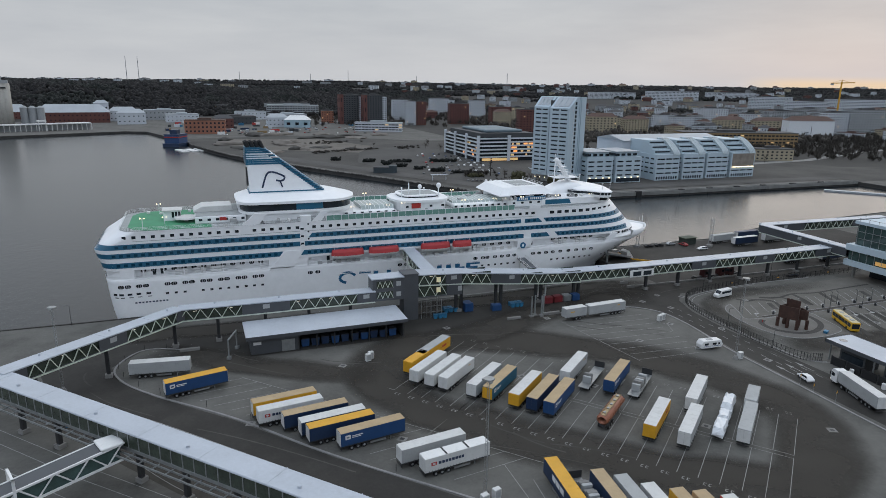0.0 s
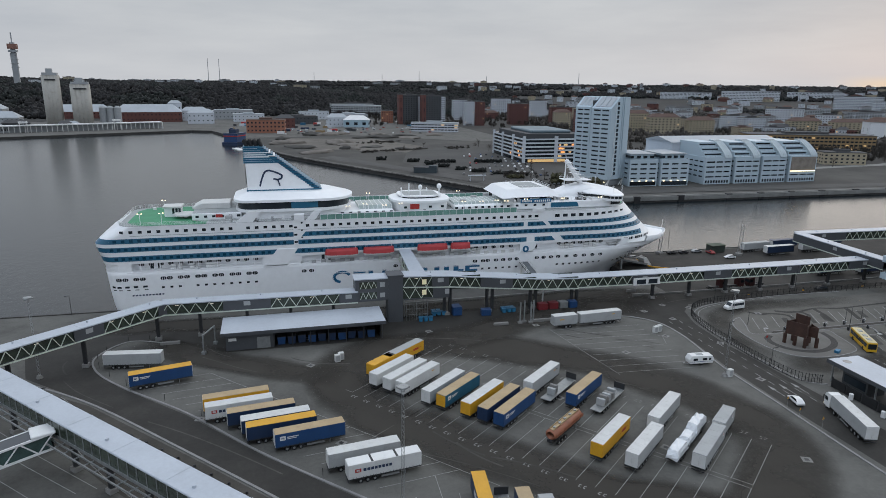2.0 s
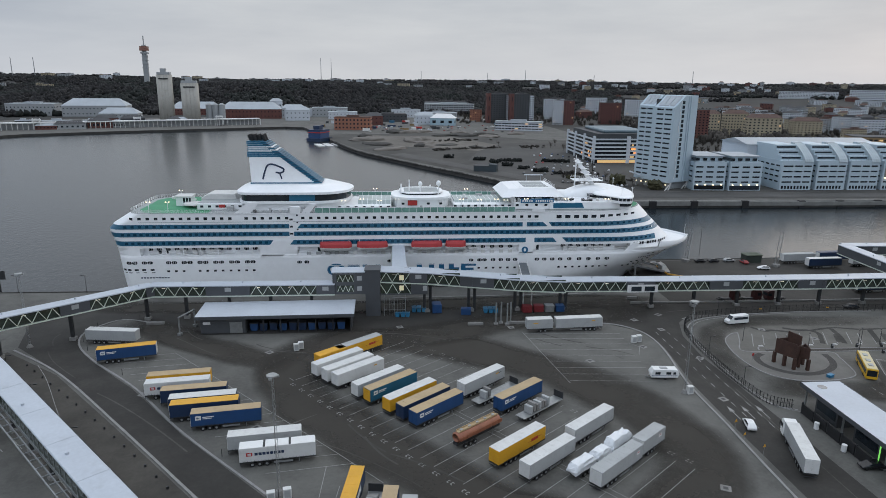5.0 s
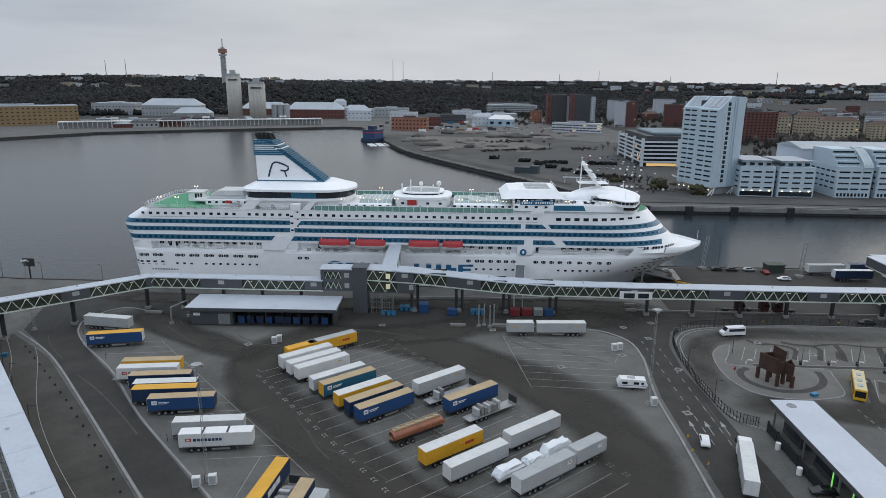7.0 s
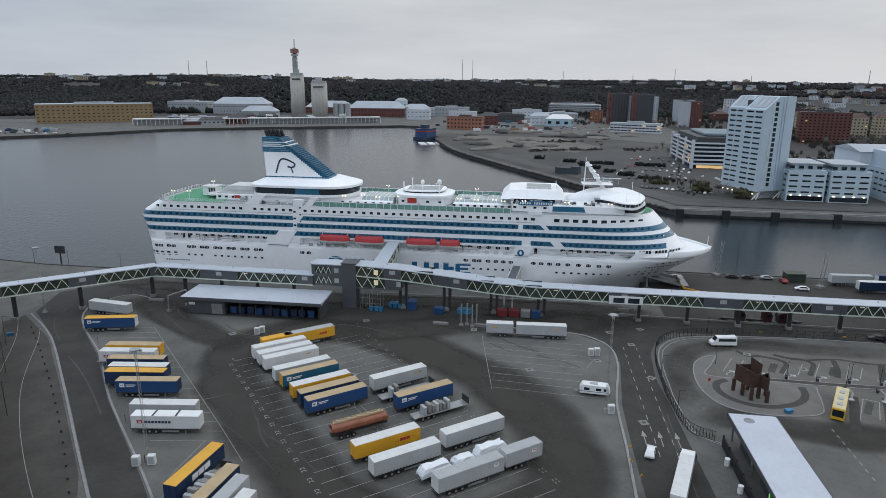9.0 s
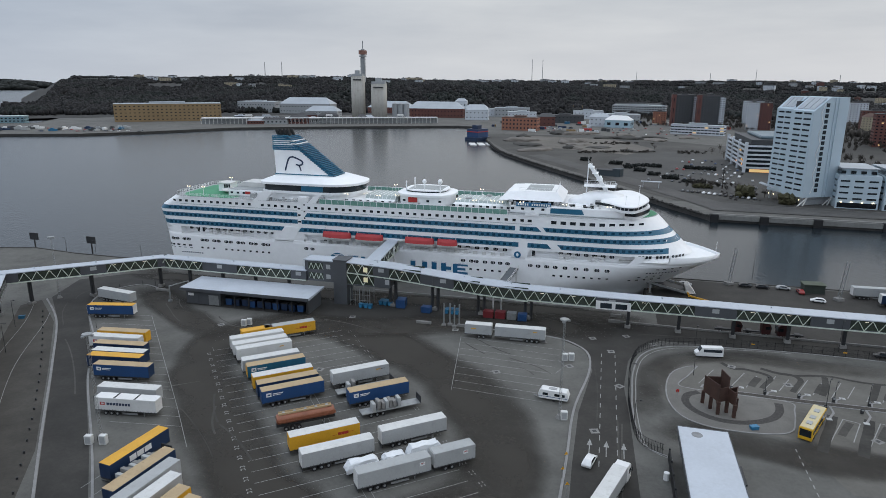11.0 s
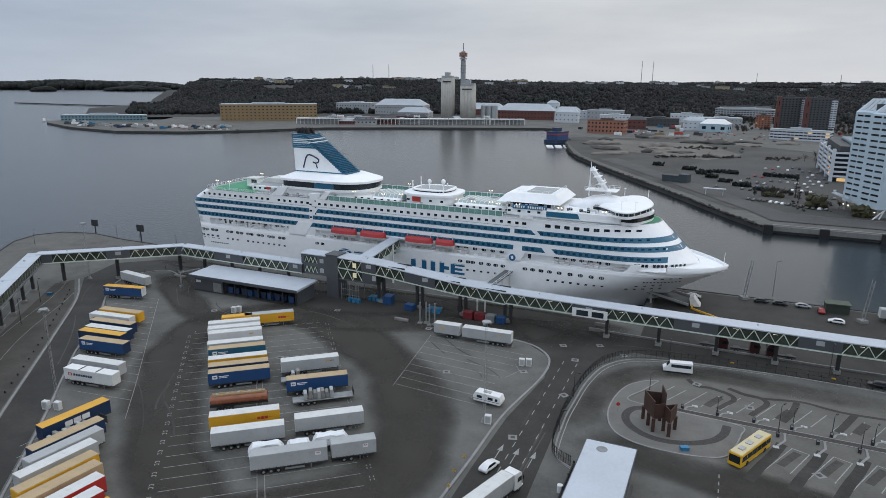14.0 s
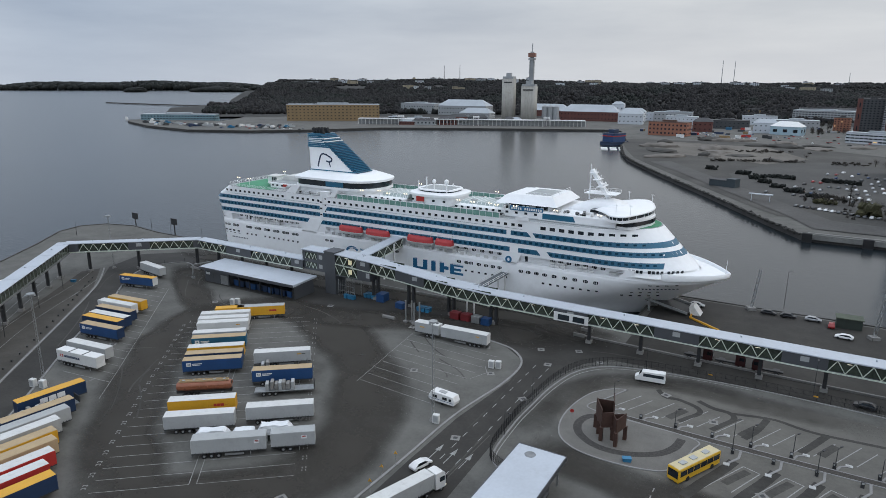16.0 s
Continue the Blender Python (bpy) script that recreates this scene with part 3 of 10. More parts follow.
# bays of the middle block: u along the row (-50 degrees), v along the lorries (40 degrees)
BAY_O, BAY_A = Vector((38.5, 133.2)), 39.5
UV = lambda u, v: tuple(BAY_O + Vector(rot(BAY_A, v, -u)))
PITCH = 3.72
segs = []
for k in range(0, 23):
    u = k * PITCH
    if k <= 22:
        segs.append((UV(u, 0), UV(u, 16.5)))
        segs.append((UV(u, 17.8), UV(u, 34.5)))
segs += [(UV(0, 16.5), UV(22 * PITCH, 16.5)), (UV(0, 17.8), UV(22 * PITCH, 17.8)), (UV(-2, 0), UV(0, 0))]
lines("bay_lines_middle", segs)
# worn bay numbers as bars
segs = []
for k in range(0, 22):
    u = (k + 0.5) * PITCH
    for du in (-0.45, 0.45):
        for dv in (-1.6, -0.9):
            segs.append((UV(u + du - 0.22, dv), UV(u + du + 0.22, dv)))
        segs.append((UV(u + du - 0.2, -1.6), UV(u + du - 0.2, -0.9)))
        segs += [(UV(u + du - 0.22, 35.9), UV(u + du + 0.22, 35.9)), (UV(u + du - 0.22, 36.6), UV(u + du + 0.22, 36.6))]
lines("bay_numbers", segs, 0.16, label="worn white bay numbers")
# bays of the western row
segs = []
for k in range(0, 17):
    x, y = -8.5 + k * 3.05, 149.5 - k * 3.3
    segs.append(((x - 1.5, y - 1), (x + 14.2, y + 1.2)))
lines("bay_lines_west", segs)
lines("bay_edge_west", [((5.8, 151.2), (49.5, 103.4)), ((49.5, 103.4), (60, 91.5)), ((49.5, 97.2), (49, 85.0))])
segs = []
for k in range(13):
    x, y = 52.4 + k * 3.35, 91 - k * 2.95
    segs.append(((x, y), (x - 2, y - 15.5)))
lines("bay_lines_south", segs)
# bays beside the long lorry
segs = []
for k in range(9):
    y = 159.2 - k * 3.75
    segs.append(((99 + k * 0.6, y), (126 - 0.2 * k, y - 1.5)))
segs += [((98.6, 160), (103.6, 128)), ((126, 151), (128, 148)), ((128, 148), (126, 143))]
lines("bay_lines_north", segs)
# lanes of the access road in the west
LW1 = smooth_line([(60, 42), (21.6, 76.6), (-6, 107), (-25.2, 136.1), (-36, 150)])
lines("lane_lines_west", list(zip(LW1, LW1[1:])) + [((x + 5.2, y + 2.2), (a + 5.2, b + 2.2)) for (x, y), (a, b) in zip(LW1[:-6], LW1[1:])])
lines("lane_lines_far_west", [((-41.8, 141.7), (-22, 120.1)), ((-22, 120.1), (-8.8, 106.7)), ((-40.5, 135.8), (-24.1, 117.9)), ((-24.1, 117.9), (-12, 106)), ((-44, 132.5), (-27, 114)), ((-27, 114), (-14, 101)), ((-47, 129), (-30, 110.4))], w=0.16)
# lane marks of the eastern road
segs = []
for k in range(12):
    y = 158 - k * 4.6
    segs += [((136.6 + k * 0.05, y), (136.6 + k * 0.05, y - 2)), ((140.0 + k * 0.05, y), (140.0 + k * 0.05, y - 2))]
lines("lane_marks_east", segs, 0.16, label="broken white lane marks")
bm = bmesh.new()
for x in (135.2, 138.4, 141.7):
    ribbon(bm, [(x, 109.0), (x, 112.6)], 0.18, 0.028)
    f = bm.faces.new([bm.verts.new(p) for p in ((x - 0.55, 112.4, 0.028), (x + 0.55, 112.4, 0.028), (x, 114.8, 0.028))])
sheet("lane_arrows", bm, M_line, "white straight-ahead arrows on the road", "road marking")
lines("fence_line", [((x + 1.6, y - 1.4), (a + 1.6, b - 1.4)) for (x, y), (a, b) in zip(FENCE[12:], FENCE[13:])], 0.2, label="white edge line")
# car park in the east: slanted bays either side of a cobbled strip
patch("car_park_paving", [(150, 137), (154, 130), (160, 126.4), (172, 125.4), (176, 119), (180, 108), (250, 108), (250, 168), (198, 166.5), (163, 165), (154, 160), (149.5, 153)], 0.0058,
      asphalt("beige_car_park_asphalt", (0.084, 0.080, 0.071), (0.130, 0.123, 0.110), (0.170, 0.163, 0.148)), "pale beige asphalt of the car park", "ground")
segs = []
for k in range(-1, 9):
    x = 166.2 + k * 7.05
    segs += [((x, 146.6), (x + 4.4, 155.3)), ((x + 3.4, 147.2), (x + 7.0, 154.2))]
    if k >= 2:
        segs += [((x + 0.9, 125.6), (x + 6.4, 136.6)), ((x + 6.4, 136.6), (x + 9.3, 135.5)), ((x + 9.3, 135.5), (x + 5.5, 127.0))]
lines("bay_lines_car_park", segs, 0.2)
lines("lane_dashes_gate", [((174.0, 121.4 - 2.4 * k), (174.0, 120.2 - 2.4 * k)) for k in range(8)], 0.2, label="broken white lane marks")
M_cobble = mat("brown_cobble_strip", (0.052, 0.046, 0.040), 0.9, scale=2.0, vary=0.5, bump=0.5)
bm = bmesh.new()
ribbon(bm, [(161, 143.4), (166, 143.3), (182, 142.9), (202, 142.9), (245, 143.4)], 1.5, 0.0, 0.125)
sheet("cobble_strip", bm, M_cobble, "brown cobbled walking strip between parking bays", "pavement")
for k, dy in enumerate((0.9, -0.9)):
    bm = bmesh.new()
    ribbon(bm, [(161, 143.4 + dy), (166, 143.3 + dy), (182, 142.9 + dy), (202, 142.9 + dy), (245, 143.4 + dy)], 0.25, 0.0, 0.14)
    sheet("kerb_car_park", bm, M_kerb, "pale kerb along the walking strip", "kerb")
for k in range(-1, 9):
    x = 168.4 + k * 7.05
    bm = bmesh.new()
    ribbon(bm, [(x - 2.0, 144.2), (x - 1.5, 145.6), (x, 146.7)], 0.42, 0.0, 0.12)
    sheet("kerb_spur", bm, M_kerb, "short pale kerb spur at a bay corner", "kerb")
    bm = bmesh.new()
    box(bm, x - 0.6, x + 0.6, 146.3, 147.2, 0.0, 0.09)
    sheet("lamp_base", bm, mat("pale_slab", (0.42, 0.42, 0.41), 0.8, scale=0.5, vary=0.15, stain=0.2), "pale concrete slab at a bay end", "slab")
    if k >= 2:
        bm = bmesh.new()
        ribbon(bm, [(x + 1.3, 135.8), (x + 3.1, 139.0), (x + 3.2, 142.0)], 0.45, 0.0, 0.12)
        sheet("kerb_spur", bm, M_kerb, "short pale kerb spur at a bay corner", "kerb")
        bm = bmesh.new()
        box(bm, x + 0.8, x + 1.9, 135.3, 136.2, 0.0, 0.13)
        sheet("lamp_base", bm, mat("pale_slab", (0.42, 0.42, 0.41)), "pale concrete slab at a bay end", "slab")
patch("gravel_yard", [(160, 420), (175, 398), (240, 396), (470, 380), (470, 352.8), (700, 340), (700, 700), (250, 760), (120, 860), (-20, 830), (-8, 765), (14, 698), (40, 628), (92, 535), (135, 462)],
      0.12, M_gravel, "bare gravel and earth of a cleared building site", "ground")
patch("far_parking", [(150, 480), (168, 442), (205, 425), (238, 470), (262, 545), (250, 640), (205, 690), (150, 640), (130, 560)], 0.25,
      mat("parking_gravel", (0.058, 0.056, 0.053), 0.9, scale=0.03, vary=0.25, stain=0.3), "grey open parking ground", "ground")
patch("quay_road_north", [(60, 606), (100, 540), (140, 470), (180, 400), (192, 372), (470, 366), (470, 380), (240, 392), (200, 398), (150, 486), (75, 618)], 0.32,
      mat("pale_quay_road", (0.066, 0.063, 0.060), 0.85, scale=0.03, vary=0.35, stain=0.45), "pale concrete quay road across the water", "road")
patch("site_strip", [(60, 690), (150, 640), (180, 700), (140, 800), (40, 820), (20, 760)], 0.2,
      mat("bare_earth", (0.13, 0.118, 0.102), 0.95, scale=0.02, vary=0.35, stain=0.4), "pale bare earth with rubble", "ground")


# ---- hills and woods on the horizon ----
def hill(x, y):
    """Height of the land far away: it climbs slowly to a low ridge."""
    d = math.hypot(x - 90, y)
    s = min(max((d - 1350) / 2300, 0), 1)
    s = s * s * (3 - 2 * s)
    n = noise.fractal(Vector((x / 900, y / 900, 0.3)), 1.0, 2.0, 3)
    west = min(max((x + 900) / -1200, 0), 1)
    r = min(max((d - 1330) / 620, 0), 1)
    r = r * r * (3 - 2 * r) * min(max((620 - x) / 700, 0), 1) * min(max((x + 1080) / 480, 0), 1)
    return max(s * (52 + 16 * n + 6 * west), r * (46 + 7 * n)) + 0.4


verts, faces = [], []
nx, ny = 110, 60
for j in range(ny + 1):
    for i in range(nx + 1):
        a = radians(-50 + 140 * i / nx)
        d = 1250 + (4700 - 1250) * (j / ny) ** 1.3
        x, y = 90 + math.sin(a) * d, math.cos(a) * d
        wet = x < -1190 and y < 1225 + (-1190 - x) * 1.13
        verts.append((x, y, -6 if wet else hill(x, y)))
for j in range(ny):
    for i in range(nx):
        k = j * (nx + 1) + i
        faces.append((k, k + 1, k + nx + 2, k + nx + 1))
me = bpy.data.meshes.new("hills")
me.from_pydata(verts, [], faces)
me.materials.append(M_soil)
tagged(new("hills", me), "low dark winter hills on the horizon", "hills", kind="structure")

# clumps of bare and evergreen wood
_t = (1 + 5 ** 0.5) / 2
ICO_V = np.array([(-1, _t, 0), (1, _t, 0), (-1, -_t, 0), (1, -_t, 0), (0, -1, _t), (0, 1, _t), (0, -1, -_t), (0, 1, -_t), (_t, 0, -1), (_t, 0, 1), (-_t, 0, -1), (-_t, 0, 1)]) / 1.9
ICO_F = [(0, 11, 5), (0, 5, 1), (0, 1, 7), (0, 7, 10), (0, 10, 11), (1, 5, 9), (5, 11, 4), (11, 10, 2), (10, 7, 6), (7, 1, 8),
         (3, 9, 4), (3, 4, 2), (3, 2, 6), (3, 6, 8), (3, 8, 9), (4, 9, 5), (2, 4, 11), (6, 2, 10), (8, 6, 7), (9, 8, 1)]


def woods(name, spots, material, label, seed=1):
    """Many uneven clumps joined into one sheet of wood; spots: x, y, ground, width, height."""
    rs_ = np.random.RandomState(seed)
    S = np.array(spots)
    n = len(S)
    q = ICO_V[None] * (1 + rs_.uniform(-0.4, 0.4, (n, 12, 1)))
    V = np.empty((n, 12, 3))
    V[..., 0] = S[:, None, 0] + q[..., 0] * S[:, None, 3] * 0.5
    V[..., 1] = S[:, None, 1] + q[..., 1] * S[:, None, 3] * 0.5
    V[..., 2] = S[:, None, 2] + S[:, None, 4] * (0.45 + 0.55 * q[..., 2])
    F = np.array(ICO_F)[None] + 12 * np.arange(n)[:, None, None]
    me = bpy.data.meshes.new(name)
    me.from_pydata(V.reshape(-1, 3).tolist(), [], F.reshape(-1, 3).tolist())
    me.shade_smooth()
    me.materials.append(material)
    return tagged(new(name, me), label, "trees", kind="stuff")


def twigs(name, spots, material, label, seed=1):
    """Bare trees as sprays of fine branches on a trunk, joined; spots: x, y, ground, width, height."""
    rr = np.random.RandomState(seed)
    V, F = [], []
    for x, y, z, w, hgt in spots:
        base = np.array((x, y, z))
        for i in range(64):
            a, e = rr.uniform(0, 6.283), rr.uniform(0.15, 1.0)
            rad = w * 0.5 * (1 - 0.45 * e) * rr.uniform(0.5, 1.0)
            tip = base + np.array((math.cos(a) * rad, math.sin(a) * rad, hgt * (0.3 + 0.75 * e * rr.uniform(0.7, 1.0))))
            p0 = base + np.array((0, 0, hgt * rr.uniform(0.1, 0.5)))
            s = rr.uniform(-1, 1, 3) * w * 0.026
            mid = p0 * 0.35 + tip * 0.65
            k = len(V)
            V += [tuple(p0), tuple(mid + s), tuple(tip), tuple(mid - s)]
            F.append((k, k + 1, k + 2, k + 3))
    me = bpy.data.meshes.new(name)
    me.from_pydata(V, [], F)
    me.materials.append(material)
    return tagged(new(name, me), label, "trees", kind="stuff")


rnd = random.Random(4)
dark, fir = [], []
while len(dark) + len(fir) < 62000:
    a, d = radians(rnd.uniform(-47, 88)), 1330 * (4650 / 1330) ** (rnd.random() ** 0.85)
    x, y = 90 + math.sin(a) * d, math.cos(a) * d
    if x < -1150 and y < 1290 + (-1190 - x) * 1.13:
        continue
    n = noise.noise(Vector((x / 260, y / 260, 2.0)))
    town = a > radians(18) and d < 2300
    if n < ((-0.75 if d < 2500 else -0.3) if not town else 0.2):
        continue
    w = rnd.uniform(5, 9.5) * (1 + d / 4200)
    (fir if noise.noise(Vector((x / 150, y / 150, 9))) > 0.15 else dark).append((x, y, hill(x, y) - 1, w, rnd.uniform(7, 13)))
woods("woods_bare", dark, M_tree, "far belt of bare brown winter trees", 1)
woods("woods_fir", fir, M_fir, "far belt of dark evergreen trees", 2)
# wooded islands across the fairway
for k, (x0, y0, x1, y1, dep, hh) in enumerate([(-4300, 2180, -3150, 3430, 220, 62), (-3050, 3500, -3330, 3560, 200, 40), (-3000, 2620, -2780, 2830, 60, 24), (-3180, 2330, -3130, 2390, 30, 18)]):
    spots = []
    for i in range(1100 if k == 0 else 180):
        t, s = rnd.random(), rnd.uniform(-1, 1)
        z = max(0, (1 - s * s) * hh * (0.35 + 0.3 * noise.noise(Vector((t * 4, k, 0)))))
        w = math.sin(math.pi * min(max(t, 0.02), 0.98)) ** 0.5
        spots.append((x0 + (x1 - x0) * t - s * dep * 0.6, y0 + (y1 - y0) * t + s * dep * 0.6, WATER - 2 + z * w, 46, 14 + hh * 0.4 * w))
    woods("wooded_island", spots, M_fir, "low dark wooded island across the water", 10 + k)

# ---- the ferry; local x forward from amidships, y to port (away from the quay), z from the quay's level ----
SX, SY = 70.5, 219.75
HB = 15.75
ship = thing("cruise_ferry", SX, SY, 0, 0, "white cruise ferry with blue window bands moored at the quay", "ship")


def lx(x):
    return x - SX


def lerp_table(tab, z):
    if z <= tab[0][0]:
        return tab[0][1]
    for (a, p), (b, q) in zip(tab, tab[1:]):
        if z <= b:
            return p + (q - p) * (z - a) / (b - a)
    return tab[-1][1]


STERN = [(-4, -26.0), (0, -27.2), (4.6, -27.9), (11.6, -28.6), (16, -29.4), (20.6, -31.0), (22.4, -29.4), (26.0, -23.6), (27, -22.5)]
BOW = [(-4, 148.5), (-2, 149.5), (4, 158), (9, 166.5), (11.6, 171.5), (12.6, 172.5), (12.61, 165.6), (13.4, 164.8), (20.3, 157.7), (26, 152.0), (27.4, 150.6)]


def half(x, z):
    """Half breadth of the ship at world x and height z."""
    xs, xb = lerp_table(STERN, z), lerp_table(BOW, z)
    w = HB
    if z <= 12.605:                       # hull: fine bow with flare
        k = min(max(z, 0), 12.6) / 12.6
        x0 = 104 + 33 * k
        if x > x0:
            u = min((x - x0) / (xb - x0), 1)
            w = HB * max(1 - u ** (2.0 + 1.6 * k), 0) ** 0.95
    else:                                 # superstructure: rounded front
        x0 = xb - 27
        if x > x0:
            u = min((x - x0) / (xb - x0), 1)
            w = HB * max(1 - u ** 2.4, 0) ** 0.55
    r = 5.0                               # rounded stern corners
    if x < xs + r:
        u = 1 - max(x - xs, 0) / r
        w = min(w, HB - r + r * math.sqrt(max(1 - u * u, 0)))
    return w


def outline(z, grow=0.0):
    """Plan outline at height z, from the stern along the quay side to the bow, as world x and local y."""
    xs, xb = lerp_table(STERN, z), lerp_table(BOW, z)
    out = []
    for k in range(9):
        a = math.pi / 2 * k / 8
        x = xs + 5.0 * (1 - math.cos(a))
        out.append((x, half(x, z)))
    n = 80
    for k in range(1, n + 1):
        x = xs + 5 + (xb - xs - 5) * (1 - (1 - k / n) ** 1.35)
        out.append((x, half(x, z)))
    return [(x, w + (grow if w > 0.01 else 0)) for x, w in out]


def shell(levels, grow=0.0, cap=True):
    """A closed shell lofted through plan outlines at the given heights."""
    bm = bmesh.new()
    rows = []
    for z in levels:
        o = outline(z, grow)
        pts = [(lx(x), -w, z) for x, w in o] + [(lx(x), w, z) for x, w in o[-2::-1]]
        rows.append([bm.verts.new(p) for p in pts])
    for a, b in zip(rows, rows[1:]):
        n = len(a)
        for i in range(n):
            j = (i + 1) % n
            bm.faces.new((a[i], a[j], b[j], b[i]))
    if cap:
        bm.faces.new(rows[-1])
        bm.faces.new(rows[0][::-1])
    return bm


GALLERIES = [(-20.5, 18.2), (30.5, 105.5), (110.5, 145.0)]
DECK3, HEAD3 = 11.65, 14.4          # floor and ceiling of the open galleries


def hull_shell():
    """The hull with the open galleries left out of its topmost strake."""
    bm = bmesh.new()
    rows = []
    for z in [-4, -1, 1, 3, 5, 7, 9, 10.5, DECK3, 12.1, 12.6]:
        o = outline(z)
        rows.append((z, [bm.verts.new((lx(x), -w, z)) for x, w in o] + [bm.verts.new((lx(x), w, z)) for x, w in o[-2::-1]]))
    for (za, a), (zb, b) in zip(rows, rows[1:]):
        n = len(a)
        for i in range(n):
            j = (i + 1) % n
            xm = SX + (a[i].co.x + a[j].co.x) / 2
            if za >= DECK3 and any(p < xm < q for p, q in GALLERIES):
                continue
            bm.faces.new((a[i], a[j], b[j], b[i]))
    bm.faces.new(rows[8][1])
    bm.faces.new(rows[0][1][::-1])
    return bm


part("hull", hull_shell(), M_ship, ship, "white steel hull with a flared bow", smooth=True)
# promenade level: walls set back behind open galleries
bm = bmesh.new()
for x0, x1, ins in ((-28.0, -20.5, 0.0), (-20.5, 18.2, 3.2), (18.2, 30.5, 0.0), (30.5, 105.5, 2.6), (105.5, 110.5, 0.0), (110.5, 145.0, 2.8), (145.0, 164, 0.0)):
    n = max(int((x1 - x0) / 3), 1)
    xs_ = [x0 + (x1 - x0) * i / n for i in range(n + 1)]
    for side in (-1, 1):
        v0, v1 = [], []
        for x in xs_:
            w0, w1 = half(x, 12.7) - ins, half(x, 15.2) - ins
            v0.append(bm.verts.new((lx(x), side * max(w0, 0.3), DECK3 if ins else 12.55)))
            v1.append(bm.verts.new((lx(x), side * max(w1, 0.3), HEAD3 + 0.05)))
        for i in range(n):
            bm.faces.new((v0[i], v0[i + 1], v1[i + 1], v1[i]) if side < 0 else (v0[i + 1], v0[i], v1[i], v1[i + 1]))
        if ins:
            for k, x in ((0, x0), (-1, x1)):
                w0, w1 = half(x, 12.7), half(x, 15.2)
                q = [v0[k], v1[k], bm.verts.new((lx(x), side * w1, HEAD3 + 0.05)), bm.verts.new((lx(x), side * w0, DECK3))]
                bm.faces.new(q)
part("gallery_wall", bm, M_ship, ship, "white gallery wall set back from the side")
bm = bmesh.new()
prism(bm, [(lx(x), y) for x, y in ((-26, -11), (-26, 11), (150, 8), (163, 0), (150, -8))], DECK3 - 0.1, HEAD3 + 0.1)
part("core", bm, M_ship, ship)
part("superstructure", shell([HEAD3, 15.2, 15.6, 17.0, 18.4, 19.8, 20.8, 22.4, 23.4, 25.0, 25.9]), M_ship, ship, "white stacked cabin decks", smooth=False)
# forecastle deck and bulwark
bm = bmesh.new()
o = outline(12.59)
prism(bm, [(lx(x), -w * 0.97) for x, w in o if x > 140] + [(lx(x), w * 0.97) for x, w in o[::-1] if x > 140 and w > 0.01], 12.62, 12.66)
part("forecastle_deck", bm, M_tarpwhite, ship, "pale forecastle deck")
# solid bulwark, highest abaft, flaring out to the stem
bm = bmesh.new()
o = [p for p in outline(12.58) if p[0] > 155]
pts = [(x, -w) for x, w in o] + [(x, w) for x, w in o[-2::-1]]
rows = [[], [], [], []]
for x, y in pts:
    zt = 14.9 - 1.1 * min(max((x - 155) / 17, 0), 1)
    k = 1.02 + 0.012 * (zt - 12.5)
    rows[0].append(bm.verts.new((lx(x), y, 12.4)))
    rows[1].append(bm.verts.new((lx(x) + 0.25, y * k, zt)))
    rows[2].append(bm.verts.new((lx(x) + 0.05, y * (k - 0.03), zt)))
    rows[3].append(bm.verts.new((lx(x) - 0.2, y * 0.96, 12.4)))
for a, b in zip(rows, rows[1:]):
    for i in range(len(pts) - 1):
        bm.faces.new((a[i], a[i + 1], b[i + 1], b[i]))
part("bulwark", bm, M_ship, ship, smooth=True)


def band(z0, z1, x0, x1, grow=0.07, sides=(-1, 1), wrap_bow=False, wrap_stern=False, slant0=0.0, slant1=0.0):
    """A strip that follows the ship's side between two heights; its ends may lean."""
    bm = bmesh.new()
    for side in sides:
        n = max(int((x1 - x0) / 0.8), 2)
        lo, hi = [], []
        for i in range(n + 1):
            t = i / n
            x = x0 + (x1 - x0) * t
            xa, xb = x + slant0 * (1 - t) + slant1 * t, x
            lo.append(bm.verts.new((lx(xa), side * (half(xa, z0) + grow), z0)))
            hi.append(bm.verts.new((lx(xb), side * (half(xb, z1) + grow), z1)))
        for i in range(n):
            f = (lo[i], lo[i + 1], hi[i + 1], hi[i])
            bm.faces.new(f if side < 0 else f[::-1])
    return bm


